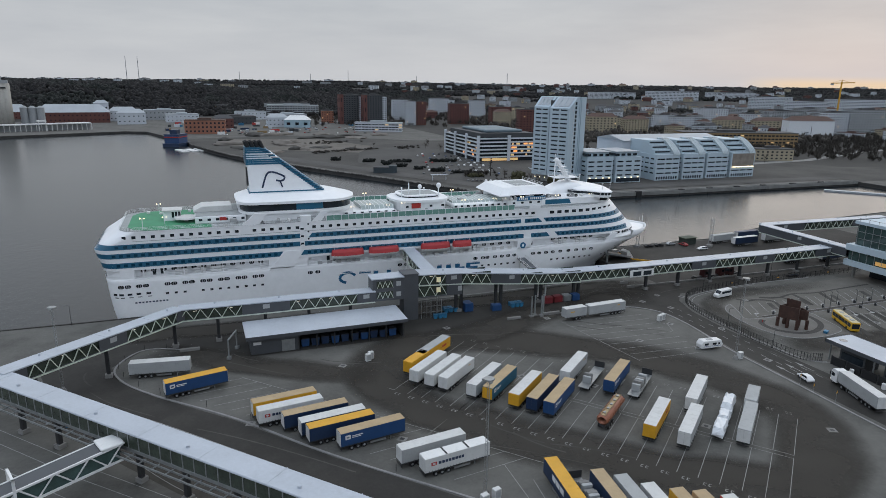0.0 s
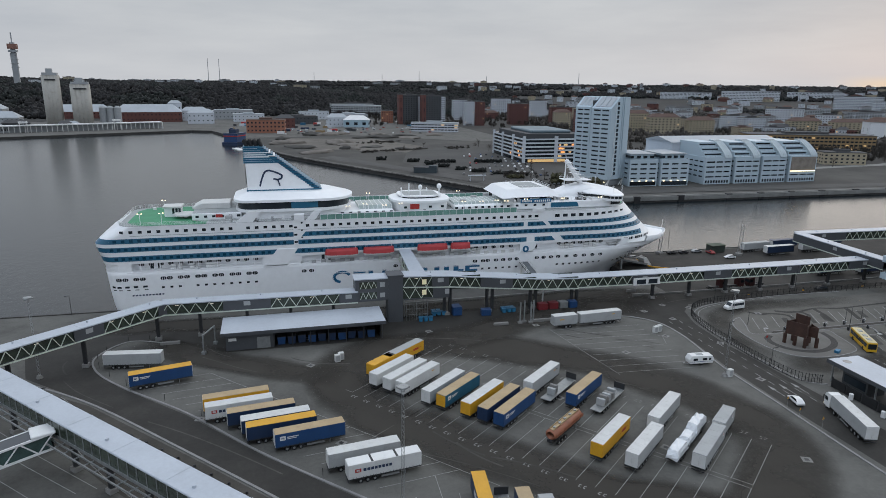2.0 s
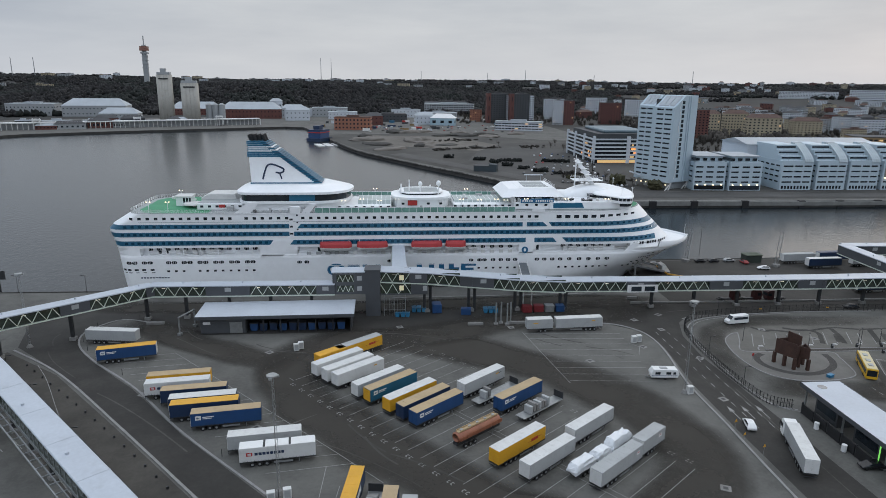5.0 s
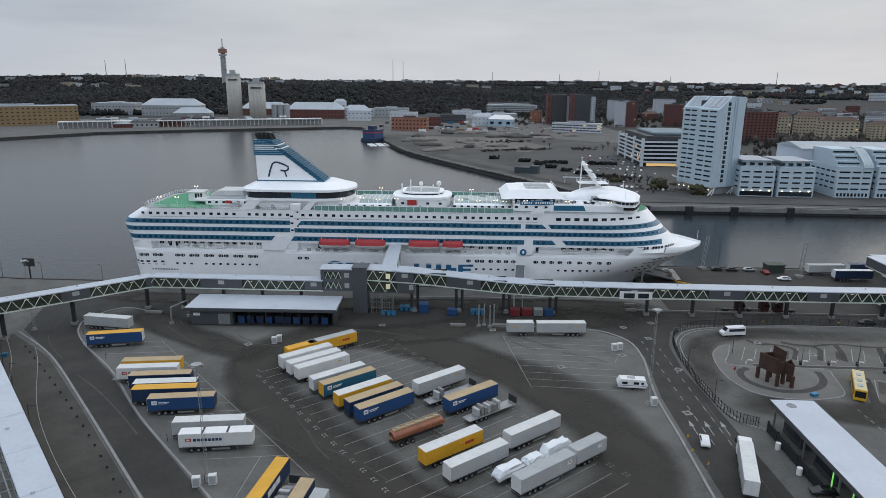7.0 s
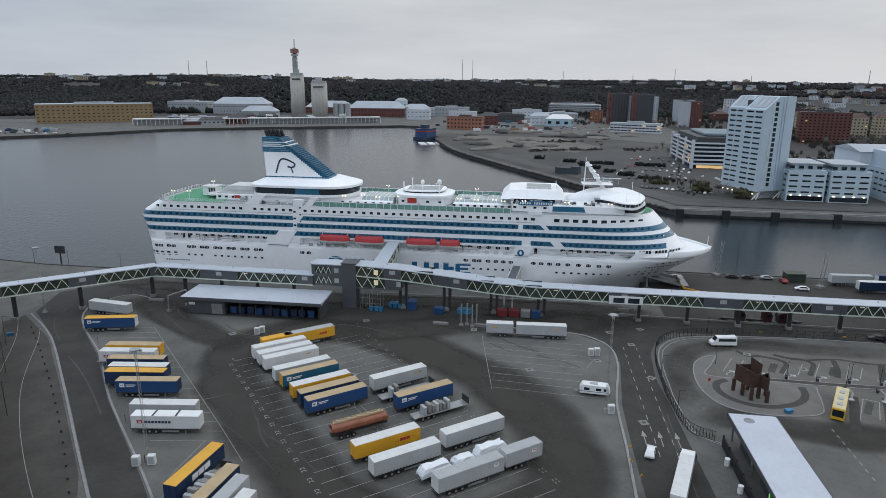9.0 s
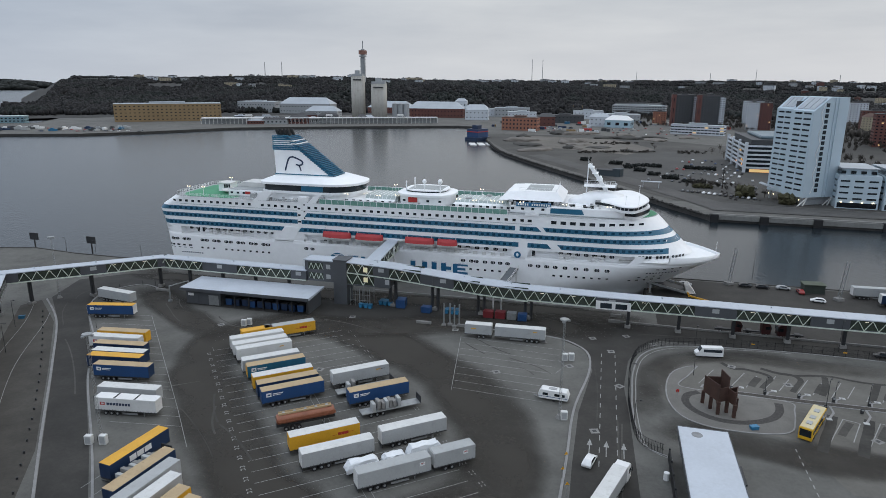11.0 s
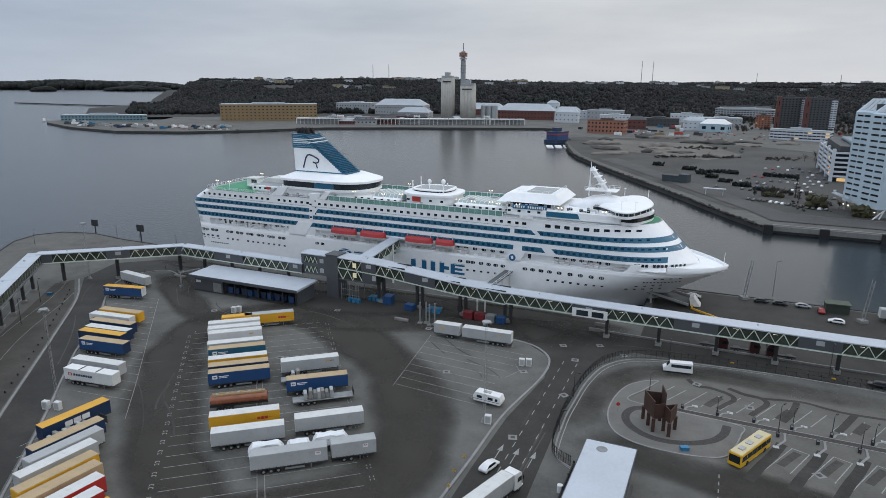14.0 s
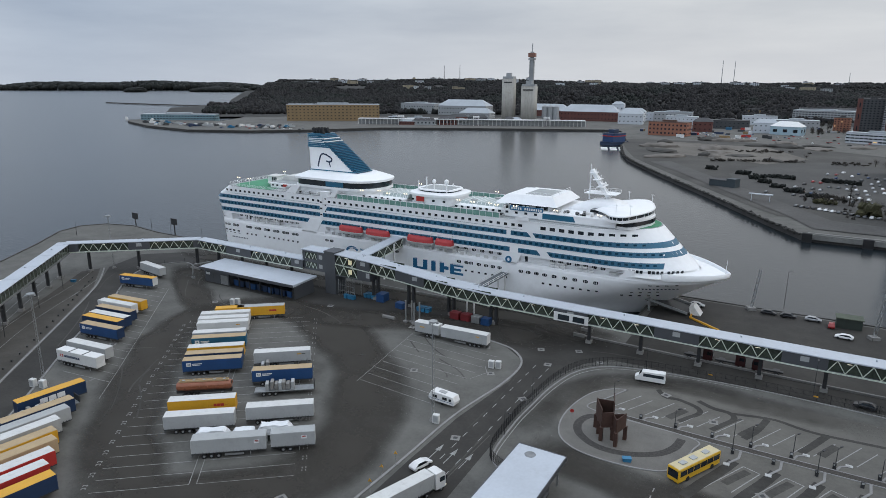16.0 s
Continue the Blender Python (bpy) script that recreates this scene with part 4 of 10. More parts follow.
def ring_band(z0, z1, x_from, bow=True, grow=0.08):
    """A strip round the bow or the stern."""
    bm = bmesh.new()
    rows = []
    for z in (z0, z1):
        o = [p for p in outline(z, grow) if (p[0] > x_from if bow else p[0] < x_from)]
        o = [(x_from, half(x_from, z) + grow)] + o if bow else o + [(x_from, half(x_from, z) + grow)]
        n = 60
        # even steps along the line
        L = [0]
        pts = [(lx(x), -w) for x, w in o] + [(lx(x), w) for x, w in (o[-2::-1] if bow else [])]
        if not bow:
            pts = [(lx(x), w) for x, w in o[::-1]] + [(lx(x), -w) for x, w in o]
        for a, b in zip(pts, pts[1:]):
            L.append(L[-1] + math.hypot(b[0] - a[0], b[1] - a[1]))
        row = []
        for k in range(n + 1):
            s = L[-1] * k / n
            i = max(j for j in range(len(L)) if L[j] <= s + 1e-9)
            i = min(i, len(pts) - 2)
            t = (s - L[i]) / max(L[i + 1] - L[i], 1e-6)
            row.append(bm.verts.new((pts[i][0] + (pts[i + 1][0] - pts[i][0]) * t, pts[i][1] + (pts[i + 1][1] - pts[i][1]) * t, z)))
        rows.append(row)
    for i in range(len(rows[0]) - 1):
        bm.faces.new((rows[0][i], rows[0][i + 1], rows[1][i + 1], rows[1][i]))
    return bm


BANDS = [(20.8, 22.28), (18.2, 19.68), (15.25, 16.82)]
SPANS = [[(-26, 28.4, 0, 0), (32.0, 106.5, -1.2, 0), (108, 113.6, 0, 1.6), (115.5, 152, 1.2, 0)],
         [(-27, 28.4, 0, 0), (29.6, 156, 0, 0)],
         [(-26, 22.8, 0, -1.2), (29.4, 107.8, -1.2, 0), (110.8, 117.2, 0, 1.4), (120.4, 155.5, 1.6, 0)]]
for (z0, z1), spans in zip(BANDS, SPANS):
    for x0, x1, s0, s1 in spans:
        for sd in (-1, 1):
            part("window_band", band(z0, z1, x0, x1, slant0=s0, slant1=s1, sides=(sd,)), M_blue, ship, "blue window band")
    part("window_band", ring_band(z0, z1, -26, bow=False), M_blue, ship, "blue window band round the stern")
    if z0 > 18:
        part("window_band", ring_band(z0, z1, 151 if z0 > 20 else 155, grow=0.085), M_blue, ship, "blue window band round the front")
for sd in (-1, 1):
    part("window_band", band(26.6, 28.3, 117.5, 140.8, grow=-2.66, sides=(sd,)), M_blue, ship, "blue band below the bridge")

# windows on shared meshes
W_SQ = box_mesh("window", M_glass_dark, -0.55, 0.55, -0.03, 0.05, -0.42, 0.42)
W_LOW = box_mesh("small_window", M_glass_dark, -0.42, 0.42, -0.03, 0.05, -0.30, 0.30)
bm = bmesh.new()
bmesh.ops.create_cone(bm, cap_ends=True, segments=12, radius1=0.62, radius2=0.62, depth=0.08, matrix=pose(0, 0, 0, 90))
W_OVAL = finish("porthole", bm, M_glass_dark)


def put(me, name, x, z, grow=0.02, sx=1.0, sz=1.0, side=-1):
    e = 0.3
    dx = (half(x + e, z) - half(x - e, z)) / (2 * e)
    ang = math.degrees(math.atan(dx)) * (-1 if side < 0 else 1)
    m = pose(lx(x), side * (half(x, z) + grow), z, 0, 0, ang) @ Matrix.Diagonal((sx, 1, sz, 1))
    return shared(name, me, ship, m)


x = -22.3
while x < 112:
    if not (10.0 < x < 13.5 or 28.0 < x < 31.5):
        put(W_SQ, "window", x, 24.25)
    x += 2.62
for x in np.arange(119, 148, 3.05):
    put(W_SQ, "window", x, 24.15, sx=1.6, sz=1.25)
for x in (108.8, 111.0):
    put(W_SQ, "window", x, 24.25, sx=0.9)
bm = bmesh.new()
for (z0, z1), spans in zip(BANDS, SPANS):
    zc = (z0 + z1) / 2
    for x0, x1, s0, s1 in spans:
        x = x0 + 1.6
        while x < x1 - 1.4:
            w = half(x, zc) + 0.085
            e = 0.3
            a = math.atan((half(x + e, zc) - half(x - e, zc)) / (2 * e))
            for side in (-1, 1):
                box(bm, -0.5, 0.5, -0.03, 0.03, -0.4, 0.4, Matrix.Translation((lx(x), side * w, zc)) @ Matrix.Rotation(side * a, 4, "Z"))
            x += 1.95 if z0 < 20 else 2.3
part("band_glazing", bm, M_glass_blue, ship, "dark cabin windows within the blue bands", kind="stuff")
# stern recess backs, portholes, lower windows
bm = bmesh.new()
prism(bm, [(0.42 * sx_ + 0.5 * math.cos(a), 0.5 * math.sin(a)) for sx_, a0 in ((1, -90), (-1, 90)) for a in [radians(a0 + 22.5 * k) for k in range(9)]], -0.04, 0.04)
bm.transform(pose(0, 0, 0, 90))
W_PILL = finish("porthole", bm, M_glass_dark)
bm = bmesh.new()
for x in (-0.3, 0.3):
    box(bm, x - 0.045, x + 0.045, -0.06, 0.0, -0.46, 0.46)
W_BAR = finish("porthole_grille", bm, M_ship)


def pill(x, z, ins=0.0, sx=1.0):
    """A wide rounded window with two white bars."""
    w = put(W_PILL, "porthole", x, z, grow=0.03 - ins, sx=sx)
    shared("porthole_grille", W_BAR, w, pose(0, -0.02, 0))


for x0 in (-24.4, -19.5, -11.7, -6.7, -1.6, 3.5, 8.7, 13.8):
    for d in (0, 1.85):
        pill(x0 + d, 9.45, sx=0.92)
for x in (-12.0, -9.5, -7.0, -1.8, 0.7, 3.2, 5.7, 8.3, 10.9, 13.4, 15.9):
    put(W_LOW, "small_window", x, 6.5)
for x in (-26.2, -24.5, -22.2, -19.8, -17.1):
    put(W_LOW, "small_window", x, 7.05, sx=1.5)
    put(W_LOW, "small_window", x + 0.3, 6.1, sx=1.3, sz=0.35)
for x in (31.0, 33.4, 61.2, 63.5, 89.1, 92.0, 93.7, 96.7, 99.4, 101.9, 104.4, 112.0, 114.6, 117.4, 120.2, 123.4, 126.9, 130.2, 133.6, 136.8):
    pill(x, 9.15, sx=0.86)
for x in list(np.arange(91.8, 108, 2.5)) + list(np.arange(119.8, 138, 2.45)):
    put(W_LOW, "small_window", x, 6.3)
for x in list(np.arange(146.5, 150.5, 1.1)) + list(np.arange(152, 155.6, 1.1)) + list(np.arange(157, 160.5, 1.1)):
    put(W_LOW, "small_window", x, 14.3, grow=0.06, sx=0.95, sz=1.5)
for x in np.arange(144, 156, 2.4):
    put(W_LOW, "small_window", x, 5.6, sx=1.1, sz=0.9)
for x0, x1, k, ins in ((-18.2, 16, 13, 3.2), (87, 103, 6, 2.6), (121.6, 138, 7, 2.8)):
    for x in np.linspace(x0, x1, k):
        pill(x, 13.25, ins, 0.85)
for x, ins in ((-15.2, 3.2), (-13.0, 3.2), (37.4, 2.6), (39.6, 2.6), (112.6, 2.8)):
    put(W_SQ, "gallery_door", x, 12.7, grow=0.03 - ins, sx=0.9, sz=2.2)
# big lettering as plain blue shapes
for x0, x1, z0, z1 in ((78.0, 79.8, 4.2, 8.0), (81.4, 83.2, 4.2, 8.0), (85.6, 87.2, 4.2, 8.0), (70.4, 72.2, 4.2, 8.0), (74.6, 76.4, 4.2, 8.0), (52.0, 53.6, 4.4, 8.0), (56.6, 58.0, 4.4, 8.0)):
    part("letter_shape", band(z0, z1, x0, x1, grow=0.04, sides=(-1,)), M_blue_let, ship, "blue shape of a large painted letter")
for x0, x1, z0, z1 in ((87.2, 90.8, 7.1, 8.0), (87.2, 90.0, 5.6, 6.4), (87.2, 90.8, 4.2, 5.0), (72.2, 74.6, 4.2, 5.0), (83.2, 85.0, 5.4, 6.6), (47.0, 51.0, 7.3, 8.0)):
    part("letter_shape", band(z0, z1, x0, x1, grow=0.045, sides=(-1,)), M_blue_let, ship, "blue bar of a large painted letter")
bm = bmesh.new()
prev = None
for k in range(15):
    a = radians(20 + 17 * k)
    p = (lx(43.2 + 2.6 * math.cos(a)), -HB - 0.05, 6.3 + 1.7 * math.sin(a))
    if prev:
        beam(bm, prev, p, 0.1, 0.9)
    prev = p
part("letter_shape", bm, M_blue_let, ship, "blue curved shape of a large painted letter")
for x in np.arange(149, 160, 1.0):
    part("name_mark", band(8.4, 8.9, x, x + 0.55, grow=0.05, sides=(-1,)), M_navy, ship, "small dark bar of the painted name")
for x in np.arange(-21, -11.5, 0.95):
    part("name_mark", band(4.1, 4.55, x, x + 0.55, grow=0.05, sides=(-1,)), M_navy, ship, "small dark bar of the painted name")
# round blue emblem
bm = bmesh.new()
bmesh.ops.create_cone(bm, cap_ends=True, segments=20, radius1=1.15, radius2=1.15, depth=0.06, matrix=pose(lx(107.6), -HB - 0.24, 12.6, 90))
part("emblem", bm, M_blue_let, ship, "round blue emblem")
bm = bmesh.new()
bmesh.ops.create_cone(bm, cap_ends=True, segments=16, radius1=0.6, radius2=0.6, depth=0.06, matrix=pose(lx(107.6), -HB - 0.28, 12.6, 90) @ Matrix.Diagonal((0.7, 1, 1, 1)))
part("emblem_field", bm, M_ship, ship)
# slanting white braces across the galleries
for pts in ([(18.0, 11.0), (25.6, 11.0), (29.2, 16.86), (23.4, 16.86)], [(105.2, 11.0), (110.0, 11.0), (112.2, 15.2), (107.6, 15.2)], [(10.8, 26.0), (15.9, 26.0), (18.6, 29.4), (14.8, 29.4)],
            [(32.3, 26.0), (35.1, 26.0), (37.4, 29.0), (35.2, 29.0)], [(142.6, 11.3), (146, 11.3), (148.4, 14.6), (146.0, 14.6)]):
    bm = bmesh.new()
    y = -HB - 0.16 if pts[0][1] < 20 else -HB + 0.1
    if pts[0][0] > 140:
        y = -half(146, 12.7) - 0.05
    profile(bm, [(lx(a), b) for a, b in pts], y, y + 0.7)
    part("brace", bm, M_ship, ship, "slanting white brace")
for x, z in ((152.5, 10.3), (154.6, 10.4), (157.0, 10.6), (159.6, 10.8), (147.0, 6.9), (149.4, 7.0), (151.8, 7.2), (154.0, 7.4)):
    put(W_LOW, "small_window", x, z, grow=0.04, sx=1.1, sz=0.6)
# stair tower on the side
bm = bmesh.new()
box(bm, lx(28.6), lx(31.8), -HB - 0.18, -HB + 2, 25.9, 27.9)
box(bm, lx(28.2), lx(29.6), -HB - 0.18, -HB + 0.3, 17.5, 26)
part("side_tower", bm, M_ship, ship)
for z in (19, 21.4, 23.8):
    put(W_LOW, "small_window", 28.9, z, grow=0.2, sx=1.2)
    put(W_OVAL, "porthole", 30.9, z + 1.4, sx=0.5, sz=0.5)
# deck plating, rails
part("top_deck", (lambda b: (prism(b, [(lx(x), -w * 0.985) for x, w in outline(25.95)] + [(lx(x), w * 0.985) for x, w in outline(25.95)[-2::-1]], 25.92, 25.97), b)[1])(bmesh.new()), M_ship_deck, ship, "grey top deck")
bm = bmesh.new()
prism(bm, [(lx(-21.6), -9), (lx(-19.6), -13.2), (lx(-16), -15.1), (lx(2), -15.1), (lx(2), 15.1), (lx(-16), 15.1), (lx(-19.6), 13.2), (lx(-21.6), 9)], 25.98, 26.04)
part("sun_deck", bm, M_green, ship, "green coated sun deck at the stern")


def rail(bm, pts, z, h=1.1, step=2.0, wires=(1.1, 0.55)):
    for (x0, y0), (x1, y1) in zip(pts, pts[1:]):
        L = math.hypot(x1 - x0, y1 - y0)
        n = max(int(L / step), 1)
        for i in range(n + 1):
            x, y = x0 + (x1 - x0) * i / n, y0 + (y1 - y0) * i / n
            box(bm, x - 0.04, x + 0.04, y - 0.04, y + 0.04, z, z + h)
        for w in wires:
            beam(bm, (x0, y0, z + w), (x1, y1, z + w), 0.06, 0.06)


bm = bmesh.new()
o = outline(26.0)
ol = [(lx(x), -w + 0.15) for x, w in o if x < 40]
rail(bm, [(a, -b) for a, b in ol[:1]] + ol, 26.0, wires=(1.1, 0.75, 0.4))
rail(bm, [(a, -b) for a, b in ol], 26.0, wires=(1.1, 0.75, 0.4))
part("deck_rail", bm, M_ship, ship, "white deck rail")
for side in (-1, 1):
    for x in np.arange(36.8, 103, 4.78):
        bm = bmesh.new()
        box(bm, lx(x), lx(x) + 4.73, side * HB - 0.06, side * HB + 0.06, 25.95, 27.6)
        part("windbreak", bm, M_glass_green, ship, "green glass windbreak along the sun deck")
bm = bmesh.new()
for side in (-1, 1):
    for x in np.arange(36.8, 105, 2.39):
        box(bm, lx(x) - 0.06, lx(x) + 0.06, side * HB - 0.12, side * HB + 0.12, 25.9, 27.75)
    box(bm, lx(36.8), lx(103.8), side * HB - 0.1, side * HB + 0.1, 27.6, 27.75)
    box(bm, lx(109.6), lx(114), side * HB - 0.3, side * HB, 25.9, 26.9)
part("windbreak_frame", bm, M_ship, ship)
# gallery rails and gear
for x0, x1 in ((-20.5, 18), (30.5, 105), (111, 144)):
    bm = bmesh.new()
    rail(bm, [(lx(x), -half(x, 12.5) + 0.15) for x in np.linspace(x0, x1, 9)], DECK3)
    part("gallery_rail", bm, M_ship, ship)
for x in np.arange(-18, 17, 5.6):
    bm = bmesh.new()
    tube(bm, (lx(x), -HB + 0.6, DECK3), (lx(x), -HB + 0.6, HEAD3), 0.16, 6)
    part("gallery_post", bm, M_ship, ship)
raft = bmesh.new()
for i in range(2):
    tube(raft, (-0.7, 0, 0.5 + i * 0.95), (0.7, 0, 0.5 + i * 0.95), 0.42, 10)
RAFT = finish("life_raft", raft, M_white)
for x in (-8.6, -6.7, -3.2, -1.3, 1.6, 3.0, 4.4, 87, 89, 90.6, 122.0, 123.9, 125.6, 131.2, 133.0, 134.8):
    shared("life_raft", RAFT, ship, pose(lx(x), -half(x, 12.6) + 1.2, DECK3))

# funnel
def rake(z):
    """The funnel's raked fore edge."""
    return 38.9 - (z - 34.2) * 18.7 / 14.1


funnel = part("funnel", (lambda b: (profile(b, [(lx(14.6), 33.4), (lx(37.0), 33.6), (lx(rake(48.0) - 2.6), 48.0), (lx(14.0), 48.0)], -4.6, 4.6), b)[1])(bmesh.new()), M_ship, ship, "raked white funnel")
# solid stripes round the head: blue, white lines, dark blue
for z0, z1, m_ in ((43.1, 43.65, M_blue), (43.75, 44.3, M_blue), (44.4, 44.9, M_blue), (45.35, 45.6, M_blue), (46.0, 46.25, M_blue), (46.7, 47.2, M_blue), (47.3, 47.8, M_blue), (47.9, 48.35, M_blue)):
    bm = bmesh.new()
    box(bm, lx(13.7), lx(rake(z0) - 2.4), -4.72, 4.72, z0, z1)
    part("stripe", bm, m_, funnel, "blue stripe round the funnel's head")
for k in range(27):
    z = 34.3 + k * 0.525
    bm = bmesh.new()
    x1, w = rake(z) - 0.5, 2.7 - 0.02 * k
    vs = [bm.verts.new((lx(x), y, zz)) for y in (-4.78, 4.78) for x, zz in ((x1 - w, z), (x1, z - 0.1), (x1, z + 0.2), (x1 - w, z + 0.34))]
    for f in ((0, 1, 2, 3), (7, 6, 5, 4), (0, 4, 5, 1), (1, 5, 6, 2), (2, 6, 7, 3), (3, 7, 4, 0)):
        bm.faces.new([vs[i] for i in f])
    part("louvre", bm, M_ship if k in (21, 23) else M_blue, funnel, "blue louvre along the raked edge")
# solid body in navy; its colour stands for the shade between the louvres
bm = bmesh.new()
profile(bm, [(lx(rake(34.2) - 2.6), 34.0), (lx(rake(34.2) - 0.7), 34.0), (lx(rake(48.2) - 0.7), 48.2), (lx(rake(48.2) - 2.8), 48.2)], -4.5, 4.5)
part("louvre_box", bm, M_navy, funnel, "solid navy box coloured as the shade behind the louvres")
bm = bmesh.new()
box(bm, lx(14.2), lx(37.2), -4.68, 4.68, 33.9, 34.4)
part("funnel_stripe", bm, M_blue, funnel)
bm = bmesh.new()
for z in np.arange(36, 42, 0.55):
    box(bm, lx(13.9), lx(14.5), -1.2, 1.2, z, z + 0.3)
part("aft_vent", bm, M_dark, funnel, "dark vents on the aft edge")
for k in range(4):
    for j in (-1.6, 1.6):
        bm = bmesh.new()
        tube(bm, (lx(15.0 + k * 1.5), j, 47.9), (lx(14.0 + k * 1.5), j, 50.3), 0.62, 10)
        part("exhaust_pipe", bm, M_black, funnel, "black exhaust pipe")
# emblem on the funnel: a plain arch stroke
bm = bmesh.new()
stroke = [(18.4, 35.5), (19.1, 37.8), (19.8, 39.7), (20.5, 40.5), (21.5, 40.7), (23.0, 40.3), (24.6, 39.6), (25.6, 39.0), (25.4, 38.0), (24.2, 37.6), (22.8, 37.9)]
for (a, b), (c, d) in zip(stroke, stroke[1:]):
    beam(bm, (lx(a), -4.66, b), (lx(c), -4.66, d), 0.12, 0.55)
beam(bm, (lx(24.1), -4.66, 37.7), (lx(24.8), -4.66, 35.6), 0.12, 0.42)
part("funnel_emblem", bm, M_navy, funnel, "dark curved stroke on the funnel")
# lounge under the funnel
LO = smooth_line([(10.6, 6.0), (11.6, 9.6), (14, 11.6), (20, 12.0), (36, 12.0), (42, 10.9), (46.2, 7.4), (47.8, 3.4), (48.3, 0)], 4)
lo = [(lx(x), -y) for x, y in LO] + [(lx(x), y) for x, y in LO[-2::-1]]


def scaled(pts, k, dx=0.0):
    cx = sum(p[0] for p in pts) / len(pts)
    return [(cx + (x - cx) * k + dx, y * k) for x, y in pts]


bm = bmesh.new()
prism(bm, scaled(lo, 0.93), 26.0, 31.0)
part("lounge_base", bm, M_ship, ship)
bm = bmesh.new()
prism(bm, scaled(lo, 0.975), 29.2, 31.4)
part("lounge_window", bm, M_glass_dark, ship, "dark glazing round the lounge")
bm = bmesh.new()
a = [bm.verts.new((x, y, 31.4)) for x, y in scaled(lo, 1.03)]
b = [bm.verts.new((x, y, 32.2)) for x, y in scaled(lo, 1.03)]
c = [bm.verts.new((x, y, 34.0)) for x, y in scaled(lo, 0.72, -1.5)]
n = len(a)
for r0, r1 in ((a, b), (b, c)):
    for i in range(n):
        bm.faces.new((r0[i], r0[(i + 1) % n], r1[(i + 1) % n], r1[i]))
bm.faces.new(c)
bm.faces.new(a[::-1])
part("lounge_roof", bm, M_ship, ship, "white overhanging lounge roof", smooth=False)
bm = bmesh.new()
prism(bm, scaled(lo, 1.0), 28.3, 29.2)
part("lounge_sill", bm, M_ship, ship, "white sill band below the lounge glazing")
bm = bmesh.new()
box(bm, lx(28.0), lx(36.5), -11.8, -11.0, 29.3, 31.3)
part("lounge_panel", bm, M_blue, ship, "blue panel in the lounge glazing")
# deck houses
DECKHOUSE = [("deck_house", -2.6, 12.5, -10.5, 10.5, 26.0, 28.4), ("deck_house", 44, 62, -9.5, 9.5, 26.0, 27.0),
             ("deck_house", 83.5, 104, -9.0, 9.0, 26.0, 27.4), ("deck_house", 104, 118, -12.6, 12.6, 26.0, 28.6), ("deck_house", 116, 141, -13.0, 13.0, 26.0, 28.8)]
for nm, x0, x1, y0, y1, z0, z1 in DECKHOUSE:
    bm = bmesh.new()
    box(bm, lx(x0), lx(x1), y0, y1, z0, z1)
    bevel(bm, 0.3, 1)
    part(nm, bm, M_ship, ship)
def oval(cx, rx, ry, n=28, p=0.7):
    out = []
    for k in range(n):
        c, s_ = math.cos(2 * math.pi * k / n), math.sin(2 * math.pi * k / n)
        out.append((lx(cx) + rx * math.copysign(abs(c) ** p, c), ry * math.copysign(abs(s_) ** p, s_)))
    return out


for nm, k, z0, z1, m_, lab in (("drum_base", 0.96, 26.0, 28.9, M_ship, ""), ("drum_house", 1.03, 28.9, 29.7, M_ship, "rounded white deck house"), ("drum_window", 0.72, 30.1, 30.6, M_glass_dark, "dark clerestory window strip"), ("drum_top", 0.75, 30.6, 31.0, M_ship, "white drum roof")):
    bm = bmesh.new()
    prism(bm, oval(72.4, 10.2 * k, 9.2 * k), z0, z1)
    part(nm, bm, m_, ship, lab)
bm = bmesh.new()
a, b = [[bm.verts.new((x, y, z)) for x, y in oval(72.4, 10.2 * k, 9.2 * k)] for k, z in ((1.03, 29.7), (0.76, 30.15))]
for i in range(28):
    bm.faces.new((a[i], a[(i + 1) % 28], b[(i + 1) % 28], b[i]))
bm.faces.new(b)
part("drum_shoulder", bm, M_ship, ship)
bm = bmesh.new()
box(bm, lx(67.6), lx(70.8), -9.1, -8.6, 27.0, 28.7)
part("red_sign", bm, M_red, ship, "red panel on the deck house")
for x0, x1, y, z, n in ((-1.0, 11.5, -10.55, 27.3, 6), (44.5, 61, -9.55, 26.6, 7), (84, 103, -9.05, 26.8, 9), (105, 115, -12.65, 27.6, 4), (66, 79, -8.86, 27.6, 4)):
    for x in np.linspace(x0, x1, n):
        bm = bmesh.new()
        box(bm, lx(x) - 0.5, lx(x) + 0.5, y - 0.04, y + 0.04, z - 0.35, z + 0.35)
        part("deck_window", bm, M_glass_dark, ship)
bm = bmesh.new()
for x0, x1 in ((44, 62), (84, 104)):
    for y in (-13.2, 13.2):
        for x in np.arange(x0, x1, 2.2):
            box(bm, lx(x) - 0.35, lx(x) + 0.35, y - 0.9, y + 0.9, 26.0, 26.45)
part("deck_chairs", bm, M_tarpgrey, ship, "rows of deck seats", kind="stuff")
for x, y in ((8.5, -11.5), (33, -13.5), (36, -12), (113, -10), (121.5, -11), (57, 6), (100, 8), (88, -3), (94, 4)):
    bm = bmesh.new()
    box(bm, lx(x) - 1.0, lx(x) + 1.0, y - 0.8, y + 0.8, 26.0 if x < 60 else 27.3, 27.5 if x < 60 else 28.7 if x < 103 else 29.8)
    bevel(bm, 0.1, 1)
    part("vent_housing", bm, M_tarpgrey, ship, "grey ventilation housing")
bm = bmesh.new()
ro = [(lx(119), -13.0), (lx(138), -13.0)]
rail(bm, ro, 28.8)
